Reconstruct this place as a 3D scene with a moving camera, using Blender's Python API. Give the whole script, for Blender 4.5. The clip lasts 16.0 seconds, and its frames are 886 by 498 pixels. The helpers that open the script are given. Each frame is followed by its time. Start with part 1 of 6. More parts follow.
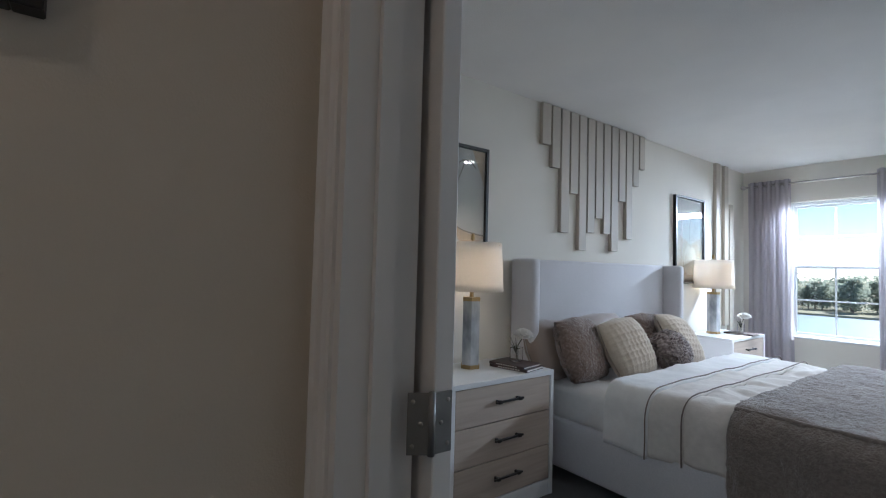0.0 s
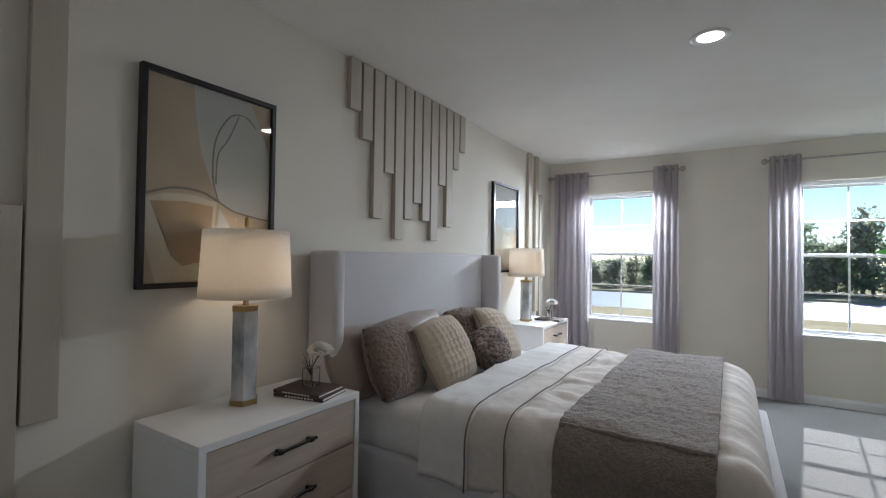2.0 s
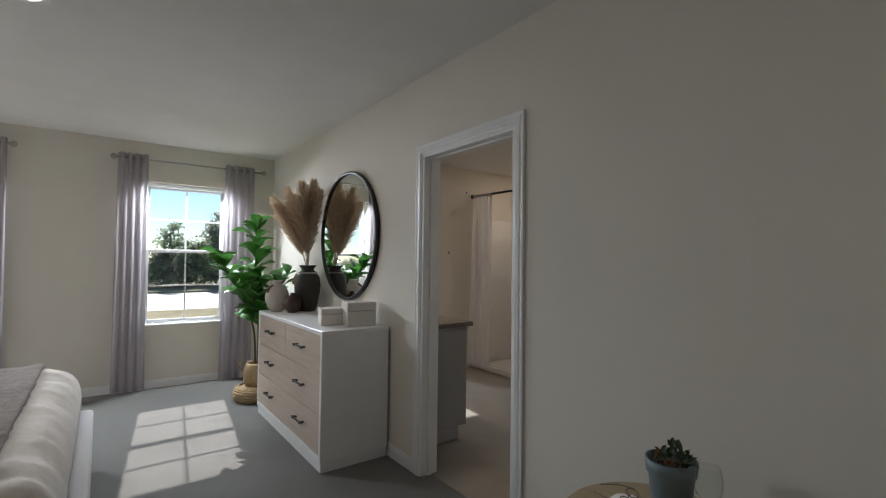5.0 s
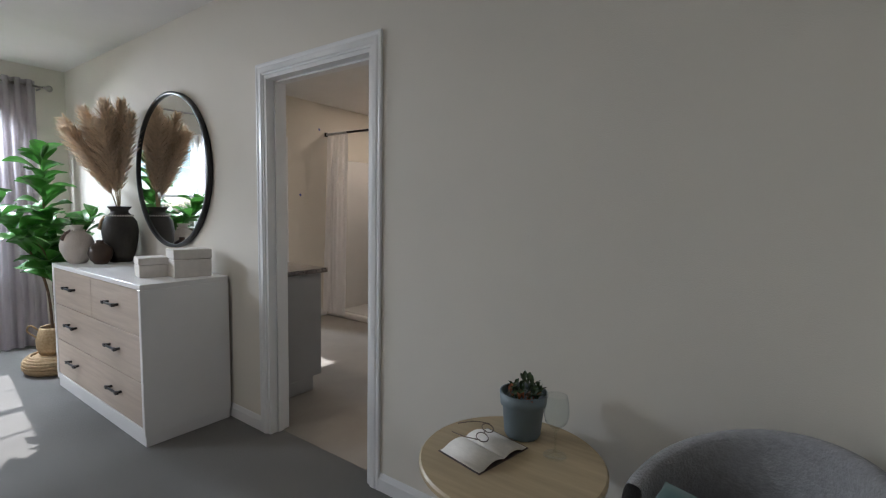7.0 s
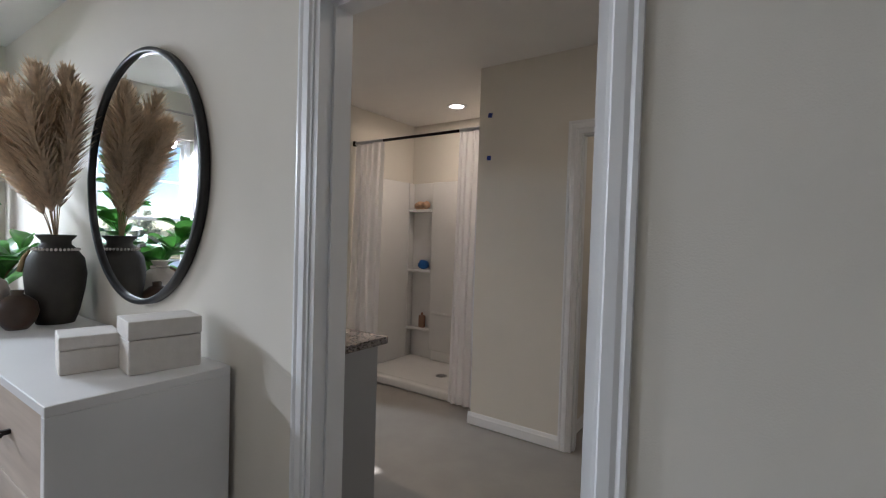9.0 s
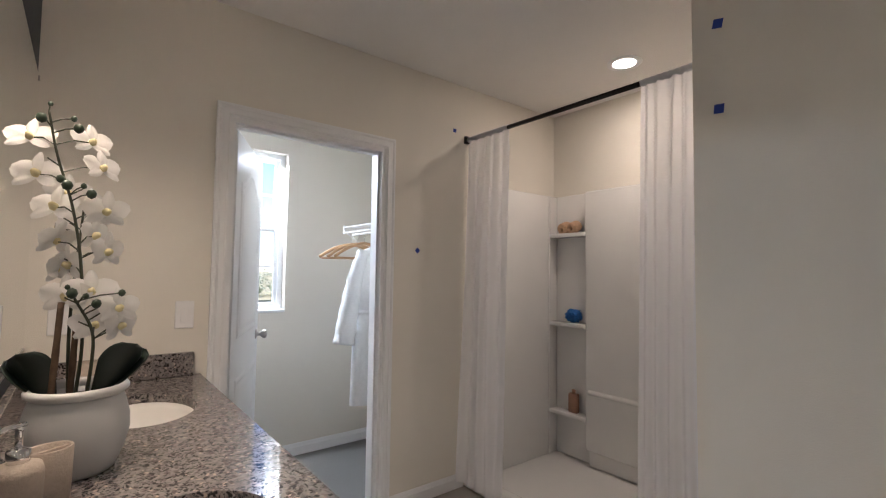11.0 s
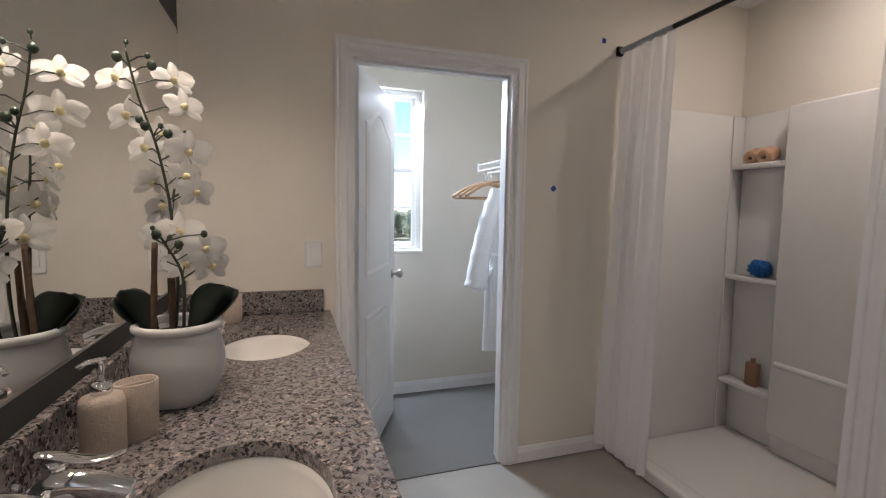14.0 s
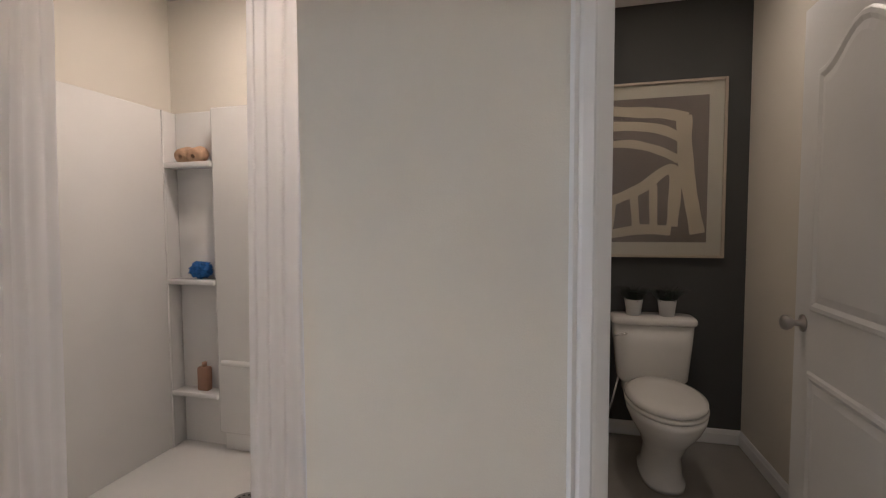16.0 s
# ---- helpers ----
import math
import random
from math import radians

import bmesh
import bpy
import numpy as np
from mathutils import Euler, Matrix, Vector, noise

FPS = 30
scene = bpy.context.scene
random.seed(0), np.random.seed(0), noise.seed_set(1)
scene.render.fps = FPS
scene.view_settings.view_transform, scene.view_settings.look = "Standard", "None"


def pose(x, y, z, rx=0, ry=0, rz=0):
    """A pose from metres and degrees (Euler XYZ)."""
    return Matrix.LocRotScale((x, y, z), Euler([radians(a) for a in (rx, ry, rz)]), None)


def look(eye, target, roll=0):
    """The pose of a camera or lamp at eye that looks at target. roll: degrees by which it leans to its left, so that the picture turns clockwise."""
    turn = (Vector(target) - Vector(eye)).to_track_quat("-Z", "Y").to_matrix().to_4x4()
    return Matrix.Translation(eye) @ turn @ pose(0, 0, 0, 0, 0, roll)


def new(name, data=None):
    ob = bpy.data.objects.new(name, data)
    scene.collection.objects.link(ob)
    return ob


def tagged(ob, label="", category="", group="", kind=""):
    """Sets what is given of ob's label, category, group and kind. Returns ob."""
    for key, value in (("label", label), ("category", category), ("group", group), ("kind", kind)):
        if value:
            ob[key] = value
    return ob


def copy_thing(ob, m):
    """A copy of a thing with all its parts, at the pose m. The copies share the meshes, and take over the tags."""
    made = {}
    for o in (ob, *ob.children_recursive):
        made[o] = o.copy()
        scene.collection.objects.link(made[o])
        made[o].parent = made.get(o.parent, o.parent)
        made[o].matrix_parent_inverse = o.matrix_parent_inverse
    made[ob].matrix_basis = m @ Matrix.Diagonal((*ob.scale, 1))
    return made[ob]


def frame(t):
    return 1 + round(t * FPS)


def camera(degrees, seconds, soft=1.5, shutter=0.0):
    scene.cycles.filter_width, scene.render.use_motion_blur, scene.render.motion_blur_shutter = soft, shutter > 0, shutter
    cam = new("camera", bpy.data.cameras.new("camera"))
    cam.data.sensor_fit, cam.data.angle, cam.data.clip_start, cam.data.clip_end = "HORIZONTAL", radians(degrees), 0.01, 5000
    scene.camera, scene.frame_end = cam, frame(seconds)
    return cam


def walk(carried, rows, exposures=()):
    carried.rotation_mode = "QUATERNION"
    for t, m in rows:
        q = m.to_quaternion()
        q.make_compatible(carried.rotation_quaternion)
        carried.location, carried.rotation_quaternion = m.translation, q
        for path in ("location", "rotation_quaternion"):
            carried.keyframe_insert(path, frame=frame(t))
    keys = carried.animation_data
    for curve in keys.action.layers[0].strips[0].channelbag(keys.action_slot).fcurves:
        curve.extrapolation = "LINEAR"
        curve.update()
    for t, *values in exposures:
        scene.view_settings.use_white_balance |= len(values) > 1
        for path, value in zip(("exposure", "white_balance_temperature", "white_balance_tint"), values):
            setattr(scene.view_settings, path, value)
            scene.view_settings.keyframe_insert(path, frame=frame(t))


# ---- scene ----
cam = camera(88.2, 16.0, 1.15)
PATH = [
    (0, (-1.537, -6.188, 1.302), (-3.142, -4.998, 1.388), 1.5),
    (0.5, (-1.703, -6.07, 1.337), (-3.125, -4.664, 1.387), 0.7),
    (1, (-1.801, -5.956, 1.35), (-3.092, -4.429, 1.396), -0.3),
    (1.5, (-1.855, -5.784, 1.361), (-3.094, -4.214, 1.406), 0.2),
    (2, (-1.864, -5.635, 1.355), (-2.927, -3.942, 1.393), 0.8),
    (2.5, (-1.83, -5.537, 1.355), (-2.616, -3.698, 1.4), 1.1),
    (3, (-1.809, -5.533, 1.366), (-2.31, -3.598, 1.425), 1.2),
    (3.5, (-1.811, -5.544, 1.379), (-2.014, -3.556, 1.451), 1.4),
    (4, (-1.785, -5.548, 1.377), (-1.571, -3.561, 1.459), 1.5),
    (4.5, (-1.729, -5.557, 1.36), (-0.998, -3.696, 1.432), 1.2),
    (5, (-1.635, -5.634, 1.351), (-0.442, -4.03, 1.406), 0.7),
    (5.2, (-1.609, -5.652, 1.352), (-0.264, -4.172, 1.391), 0.6),
    (7.3, (-1.478, -5.438, 1.318), (0.144, -4.281, 1.145), 1.1),
    (7.5, (-1.445, -5.312, 1.34), (0.148, -4.109, 1.213), 1.8),
    (8, (-1.318, -4.978, 1.342), (0.261, -3.752, 1.276), 2.8),
    (8.2, (-1.267, -4.835, 1.352), (0.338, -3.644, 1.276), 3.0),
    (10.3, (0.004, -3.556, 1.32), (1.657, -2.432, 1.358), -0.0),
    (10.5, (0.105, -3.475, 1.316), (1.675, -2.239, 1.381), -0.1),
    (11, (0.276, -3.31, 1.337), (1.514, -1.742, 1.439), 0.8),
    (11.5, (0.409, -3.215, 1.34), (1.21, -1.384, 1.422), 1.8),
    (12, (0.423, -3.208, 1.334), (0.817, -1.247, 1.31), 2.2),
    (12.5, (0.429, -3.223, 1.334), (0.643, -1.24, 1.185), 2.2),
    (13, (0.423, -3.235, 1.328), (0.579, -1.253, 1.117), 2.1),
    (13.5, (0.465, -3.229, 1.342), (0.749, -1.259, 1.147), 1.4),
    (14, (0.539, -3.189, 1.34), (1.166, -1.298, 1.174), 0.8),
    (14.5, (0.596, -3.113, 1.369), (1.694, -1.448, 1.226), 0.3),
    (15, (0.681, -3.095, 1.35), (2.202, -1.803, 1.224), -0.2),
    (15.5, (0.753, -3.133, 1.335), (2.554, -2.272, 1.208), -0.6),
    (16, (0.917, -3.235, 1.289), (2.854, -2.75, 1.179), -0.3),
]
walk(cam, [(t, look(eye, target, roll)) for t, eye, target, roll in PATH],
     [(0, 1.3, 5250, 9), (1.5, 1.05, 5750, 10), (3, 0.88, 5850, 11), (5, 0.80, 6200, 11), (7.4, 1.25, 5850, 12), (8.1, 0.95, 5800, 12), (10.3, 1.7, 5850, 14), (11.5, 1.42, 5750, 14), (13.5, 1.35, 5650, 14), (14.5, 1.45, 5650, 13), (15.2, 1.5, 5550, 12), (16, 1.9, 5850, 15)])



# ---- world, sun and large lights ----
world = bpy.data.worlds.new("world")
scene.world = world
world.use_nodes = True
wn = world.node_tree.nodes
sky = wn.new("ShaderNodeTexSky")
sky.sky_type = "NISHITA"
sky.sun_disc = False
sky.sun_elevation = radians(38.5)
sky.sun_rotation = radians(6)
world.node_tree.links.new(sky.outputs["Color"], wn["Background"].inputs["Color"])
wn["Background"].inputs["Strength"].default_value = 0.08
sky.dust_density, sky.ozone_density, sky.air_density = 0.05, 4.0, 1.0


def lamp(name, kind, m, watts, color, size=0.1, size_y=None, spread=None):
    data = bpy.data.lights.new(name, kind)
    data.energy, data.color = watts, color
    if kind == "AREA":
        data.size = size
        if size_y:
            data.shape, data.size_y = "RECTANGLE", size_y
        else:
            data.shape = "DISK"
        if spread:
            data.spread = radians(spread)
    elif kind == "SUN":
        data.angle = radians(0.6)
    else:
        data.shadow_soft_size = size
    ob = new(name, data)
    ob.matrix_world = m
    return ob


SUN_DIR = Vector((0.11, 1.0, 0.80))
lamp("sun", "SUN", look(SUN_DIR * 40, (0, 0, 0)), 5.0, (1.0, 0.95, 0.87))
DAY = (0.91, 0.965, 1.0)
WARM = (1.0, 0.80, 0.60)
# lamp strips added under the head of each window's opening, standing in for sky light
for wx, wide, zt, watts in ((-2.955, 0.56, 2.15, 23), (-0.905, 0.56, 2.15, 23), (1.233, 0.28, 2.18, 10)):
    lamp("window_skylight", "AREA", look((wx, 0.06, zt - 0.06), (wx, -1.3, zt - 1.75)), watts, DAY, wide, 0.09, 140)

# ---- materials ----


def rgb(c):
    return (*c, 1.0)


def material(name, color, rough=0.6, metal=0.0, vary=0.06, scale=6.0, bump=0.0, bump_scale=80.0, second=None, blend_scale=3.0,
             stretch=(1, 1, 1), specular=0.5, sheen=0.0, coat=0.0, subsurface=0.0):
    m = bpy.data.materials.new(name)
    m.use_nodes = True
    t = m.node_tree
    n, ln = t.nodes, t.links
    b = n["Principled BSDF"]
    b.inputs["Roughness"].default_value = rough
    b.inputs["Metallic"].default_value = metal
    b.inputs["Specular IOR Level"].default_value = specular
    b.inputs["Sheen Weight"].default_value = sheen
    b.inputs["Coat Weight"].default_value = coat
    if subsurface:
        b.inputs["Subsurface Weight"].default_value = subsurface
        b.inputs["Subsurface Scale"].default_value = 0.02
    tc = n.new("ShaderNodeTexCoord")
    mp = n.new("ShaderNodeMapping")
    mp.inputs["Scale"].default_value = stretch
    ln.new(tc.outputs["Object"], mp.inputs["Vector"])
    tex = n.new("ShaderNodeTexNoise")
    tex.inputs["Scale"].default_value = scale
    tex.inputs["Detail"].default_value = 6.0
    ln.new(mp.outputs["Vector"], tex.inputs["Vector"])
    ramp = n.new("ShaderNodeValToRGB")
    c2 = second or tuple(max(0.0, c * (1 - vary * 2)) for c in color)
    ramp.color_ramp.elements[0].position, ramp.color_ramp.elements[1].position = 0.3, 0.7
    ramp.color_ramp.elements[0].color, ramp.color_ramp.elements[1].color = rgb(c2), rgb(color)
    ln.new(tex.outputs["Fac"], ramp.inputs["Fac"])
    big = n.new("ShaderNodeTexNoise")
    big.inputs["Scale"].default_value = blend_scale
    big.inputs["Detail"].default_value = 3.0
    ln.new(mp.outputs["Vector"], big.inputs["Vector"])
    mix = n.new("ShaderNodeMix")
    mix.data_type, mix.blend_type = "RGBA", "MULTIPLY"
    mix.inputs["Factor"].default_value = min(1.0, vary * 2.5)
    ln.new(ramp.outputs["Color"], mix.inputs[6])
    ln.new(big.outputs["Fac"], mix.inputs[7])
    hs = n.new("ShaderNodeHueSaturation")
    hs.inputs["Value"].default_value = 1.0 + min(1.0, vary * 2.5) * 0.5
    ln.new(mix.outputs[2], hs.inputs["Color"])
    ln.new(hs.outputs["Color"], b.inputs["Base Color"])
    if bump:
        bt = n.new("ShaderNodeTexNoise")
        bt.inputs["Scale"].default_value = bump_scale
        bt.inputs["Detail"].default_value = 8.0
        ln.new(mp.outputs["Vector"], bt.inputs["Vector"])
        bp = n.new("ShaderNodeBump")
        bp.inputs["Strength"].default_value = bump
        bp.inputs["Distance"].default_value = 0.01
        ln.new(bt.outputs["Fac"], bp.inputs["Height"])
        ln.new(bp.outputs["Normal"], b.inputs["Normal"])
    return m


def random_tint(m, amount):
    """Each object or island of this material a little lighter or darker."""
    t = m.node_tree
    b = t.nodes["Principled BSDF"]
    src = b.inputs["Base Color"].links[0].from_socket
    info = t.nodes.new("ShaderNodeObjectInfo")
    geo = t.nodes.new("ShaderNodeNewGeometry")
    add = t.nodes.new("ShaderNodeMath")
    add.operation = "ADD"
    t.links.new(info.outputs["Random"], add.inputs[0])
    t.links.new(geo.outputs["Random Per Island"], add.inputs[1])
    rng = t.nodes.new("ShaderNodeMapRange")
    rng.inputs["From Max"].default_value = 2.0
    rng.inputs["To Min"].default_value, rng.inputs["To Max"].default_value = 1 - amount, 1 + amount
    t.links.new(add.outputs[0], rng.inputs["Value"])
    hs = t.nodes.new("ShaderNodeHueSaturation")
    t.links.new(src, hs.inputs["Color"])
    t.links.new(rng.outputs["Result"], hs.inputs["Value"])
    t.links.new(hs.outputs["Color"], b.inputs["Base Color"])
    return m


def translucent(m, weight):
    m.node_tree.nodes["Principled BSDF"].inputs["Transmission Weight"].default_value = 0.0
    t = m.node_tree
    b = t.nodes["Principled BSDF"]
    tr = t.nodes.new("ShaderNodeBsdfTranslucent")
    t.links.new(b.inputs["Base Color"].links[0].from_socket, tr.inputs["Color"])
    mx = t.nodes.new("ShaderNodeMixShader")
    mx.inputs["Fac"].default_value = weight
    t.links.new(b.outputs["BSDF"], mx.inputs[1])
    t.links.new(tr.outputs["BSDF"], mx.inputs[2])
    t.links.new(mx.outputs["Shader"], t.nodes["Material Output"].inputs["Surface"])
    return m


def sheer(m, weight):
    """A loosely woven cloth: part of the light goes straight through."""
    t = m.node_tree
    out = t.nodes["Material Output"]
    src = out.inputs["Surface"].links[0].from_socket
    tr = t.nodes.new("ShaderNodeBsdfTransparent")
    mx = t.nodes.new("ShaderNodeMixShader")
    mx.inputs["Fac"].default_value = weight
    t.links.new(src, mx.inputs[1])
    t.links.new(tr.outputs["BSDF"], mx.inputs[2])
    t.links.new(mx.outputs["Shader"], out.inputs["Surface"])
    return m


def glow(name, color, strength):
    m = bpy.data.materials.new(name)
    m.use_nodes = True
    n = m.node_tree.nodes
    e = n.new("ShaderNodeEmission")
    e.inputs["Color"].default_value, e.inputs["Strength"].default_value = rgb(color), strength
    m.node_tree.links.new(e.outputs["Emission"], n["Material Output"].inputs["Surface"])
    return m


def glass(name, color=(1, 1, 1), rough=0.0, ior=1.45, thin=False):
    m = bpy.data.materials.new(name)
    m.use_nodes = True
    n, ln = m.node_tree.nodes, m.node_tree.links
    if thin:
        gl = n.new("ShaderNodeBsdfGlossy")
        gl.inputs["Roughness"].default_value = 0.02
        tr = n.new("ShaderNodeBsdfTransparent")
        tr.inputs["Color"].default_value = rgb(color)
        lw = n.new("ShaderNodeLayerWeight")
        lw.inputs["Blend"].default_value = 0.5
        pw = n.new("ShaderNodeMath")
        pw.operation = "POWER"
        pw.inputs[1].default_value = 4.0
        ln.new(lw.outputs["Facing"], pw.inputs[0])
        fr = n.new("ShaderNodeMapRange")
        fr.inputs["To Min"].default_value, fr.inputs["To Max"].default_value = 0.025, 0.6
        ln.new(pw.outputs[0], fr.inputs["Value"])
        mx = n.new("ShaderNodeMixShader")
        ln.new(fr.outputs["Result"], mx.inputs["Fac"])
        ln.new(tr.outputs["BSDF"], mx.inputs[1])
        ln.new(gl.outputs["BSDF"], mx.inputs[2])
        ln.new(mx.outputs["Shader"], n["Material Output"].inputs["Surface"])
    else:
        b = n["Principled BSDF"]
        b.inputs["Base Color"].default_value = rgb(color)
        b.inputs["Transmission Weight"].default_value = 1.0
        b.inputs["Roughness"].default_value = rough
        b.inputs["IOR"].default_value = ior
    return m


def granite_material():
    m = material("speckled_granite", (0.30, 0.265, 0.245), 0.06, vary=0.1, scale=60, specular=0.5, second=(0.16, 0.145, 0.138))
    t = m.node_tree
    n, ln = t.nodes, t.links
    b = n["Principled BSDF"]
    src = b.inputs["Base Color"].links[0].from_socket
    tc = n.new("ShaderNodeTexCoord")
    for scale, lo, hi, col in ((62, 0.36, 0.46, (0.15, 0.125, 0.115)), (84, 0.36, 0.46, (0.016, 0.015, 0.016)), (125, 0.32, 0.44, (0.03, 0.029, 0.03)), (58, 0.18, 0.28, (0.42, 0.34, 0.29))):
        wob = n.new("ShaderNodeTexNoise")
        wob.inputs["Scale"].default_value = scale * 0.8
        ln.new(tc.outputs["Object"], wob.inputs["Vector"])
        mv = n.new("ShaderNodeMix")
        mv.data_type = "RGBA"
        mv.inputs["Factor"].default_value = 0.03
        ln.new(tc.outputs["Object"], mv.inputs[6])
        ln.new(wob.outputs["Color"], mv.inputs[7])
        vo = n.new("ShaderNodeTexVoronoi")
        vo.inputs["Scale"].default_value = scale
        ln.new(mv.outputs[2], vo.inputs["Vector"])
        cut = n.new("ShaderNodeMapRange")
        cut.inputs["From Min"].default_value, cut.inputs["From Max"].default_value = hi, lo
        ln.new(vo.outputs["Distance"], cut.inputs["Value"])
        pick = n.new("ShaderNodeSeparateColor")
        ln.new(vo.outputs["Color"], pick.inputs["Color"])
        few = n.new("ShaderNodeMath")
        few.operation = "GREATER_THAN"
        few.inputs[1].default_value = 0.45
        ln.new(pick.outputs["Red"], few.inputs[0])
        mul = n.new("ShaderNodeMath")
        mul.operation = "MULTIPLY"
        ln.new(cut.outputs["Result"], mul.inputs[0])
        ln.new(few.outputs[0], mul.inputs[1])
        mx = n.new("ShaderNodeMix")
        mx.data_type = "RGBA"
        ln.new(mul.outputs[0], mx.inputs["Factor"])
        ln.new(src, mx.inputs[6])
        mx.inputs[7].default_value = rgb(col)
        src = mx.outputs[2]
    ln.new(src, b.inputs["Base Color"])
    return m


M = {}
M["wall"] = material("cream_wall_paint", (0.73, 0.69, 0.615), 0.85, vary=0.015, scale=2.0, bump=0.12, bump_scale=260, specular=0.25)
M["ceiling"] = material("white_ceiling_paint", (0.78, 0.76, 0.73), 0.9, vary=0.015, scale=3.0, bump=0.25, bump_scale=140, specular=0.2)
M["dark_wall"] = material("charcoal_wall_paint", (0.085, 0.088, 0.088), 0.8, vary=0.05, scale=2.0, bump=0.1, bump_scale=240, specular=0.25)
M["trim"] = material("white_trim_paint", (0.80, 0.80, 0.80), 0.35, vary=0.015, scale=4.0, bump=0.03, bump_scale=60)
M["carpet"] = material("grey_carpet", (0.245, 0.236, 0.224), 0.95, vary=0.2, scale=230, bump=0.9, bump_scale=330, blend_scale=1.3, specular=0.1, sheen=0.2)
M["vinyl"] = material("pale_beige_vinyl", (0.31, 0.29, 0.26), 0.35, vary=0.06, scale=5, bump=0.03, bump_scale=40)
M["strip"] = material("beige_wood_slat_paint", (0.47, 0.42, 0.345), 0.6, vary=0.04, scale=9, bump=0.06, bump_scale=90, stretch=(1, 1, 0.1))
M["linen"] = material("white_linen_upholstery", (0.66, 0.64, 0.65), 0.9, vary=0.05, scale=160, bump=0.35, bump_scale=420, sheen=0.25, specular=0.2)
M["duvet"] = material("cream_duvet_cotton", (0.70, 0.645, 0.59), 0.9, vary=0.05, scale=30, bump=0.55, bump_scale=13, sheen=0.15, specular=0.2)
M["sheet"] = material("white_sheet_cotton", (0.78, 0.76, 0.74), 0.9, vary=0.03, scale=20, bump=0.25, bump_scale=18, specular=0.2)
M["piping"] = material("brown_piping", (0.20, 0.155, 0.13), 0.8)
M["throw"] = material("taupe_faux_fur", (0.30, 0.25, 0.215), 1.0, vary=0.2, scale=70, bump=0.8, bump_scale=130, sheen=0.5, specular=0.1, second=(0.21, 0.17, 0.145))
M["fur"] = material("tan_faux_fur", (0.30, 0.215, 0.165), 1.0, vary=0.25, scale=60, bump=1.0, bump_scale=120, sheen=0.5, specular=0.1, second=(0.18, 0.125, 0.095))
M["darkfur"] = material("tipped_brown_fur", (0.50, 0.42, 0.38), 1.0, vary=0.3, scale=38, bump=1.0, bump_scale=60, sheen=0.4, specular=0.1, second=(0.10, 0.07, 0.06))
M["satin"] = material("taupe_satin", (0.27, 0.205, 0.165), 0.5, vary=0.06, scale=8, bump=0.1, bump_scale=20, sheen=0.3)
M["waffle"] = material("cream_waffle_knit", (0.58, 0.49, 0.38), 0.9, vary=0.05, scale=90, bump=0.3, bump_scale=200, sheen=0.2, specular=0.2)
M["curtain"] = sheer(translucent(material("grey_lilac_curtain", (0.56, 0.52, 0.55), 0.9, vary=0.05, scale=200, bump=0.15, bump_scale=500, specular=0.1), 0.5), 0.10)
M["shower_curtain"] = sheer(translucent(material("white_sheer_curtain", (0.95, 0.95, 0.98), 0.9, vary=0.0, scale=100, bump=0.1, bump_scale=300, specular=0.1), 0.5), 0.24)
M["oak"] = random_tint(material("washed_oak", (0.53, 0.44, 0.36), 0.55, vary=0.06, scale=5, bump=0.08, bump_scale=26, stretch=(0.7, 4, 10), second=(0.45, 0.365, 0.295)), 0.04)
M["lacquer"] = material("white_lacquer", (0.80, 0.79, 0.78), 0.3, vary=0.02, scale=4)
M["black"] = material("black_metal", (0.018, 0.017, 0.017), 0.4, 0.6, vary=0.1, scale=20)
M["bronze"] = material("bronze_handle_metal", (0.05, 0.045, 0.045), 0.3, 0.8, vary=0.1, scale=20)
M["chrome"] = material("chrome", (0.85, 0.85, 0.86), 0.08, 1.0, vary=0.01)
M["nickel"] = material("brushed_nickel", (0.45, 0.42, 0.40), 0.28, 1.0, vary=0.04, scale=40)
M["brass"] = material("aged_brass", (0.48, 0.34, 0.16), 0.35, 1.0, vary=0.1, scale=20)
M["marble"] = material("white_marble", (0.68, 0.68, 0.68), 0.2, vary=0.08, scale=11, second=(0.22, 0.23, 0.25), blend_scale=4, stretch=(1, 1, 0.45))
M["porcelain"] = material("white_porcelain", (0.82, 0.80, 0.76), 0.1, vary=0.01, specular=0.6)
M["acrylic"] = material("white_acrylic_surround", (0.76, 0.75, 0.73), 0.16, vary=0.01, specular=0.5)
M["granite"] = granite_material()
M["cabinet"] = material("grey_cabinet_paint", (0.36, 0.365, 0.37), 0.45, vary=0.03, scale=4)
M["shade"] = translucent(material("white_lamp_shade_linen", (0.86, 0.82, 0.76), 0.9, vary=0.03, scale=150, bump=0.15, bump_scale=400, specular=0.1), 0.55)
M["leaf"] = random_tint(translucent(material("glossy_green_leaf", (0.095, 0.29, 0.05), 0.35, vary=0.12, scale=14, second=(0.04, 0.13, 0.022)), 0.3), 0.35)
M["dark_leaf"] = material("near_black_green_leaf", (0.018, 0.028, 0.02), 0.3, vary=0.1, scale=10)
M["bud"] = material("dark_green_bud", (0.035, 0.055, 0.028), 0.4, vary=0.15, scale=60)
M["stem"] = material("brown_stem", (0.17, 0.10, 0.055), 0.7, vary=0.2, scale=40, bump=0.4, bump_scale=120)
M["green_stem"] = material("dark_green_stem", (0.05, 0.055, 0.025), 0.5, vary=0.15, scale=30)
M["petal"] = translucent(material("white_petal", (0.86, 0.84, 0.80), 0.55, vary=0.03, scale=20, bump=0.1, bump_scale=60), 0.3)
M["petal_heart"] = material("yellow_petal_heart", (0.84, 0.74, 0.42), 0.6, vary=0.1, scale=60)
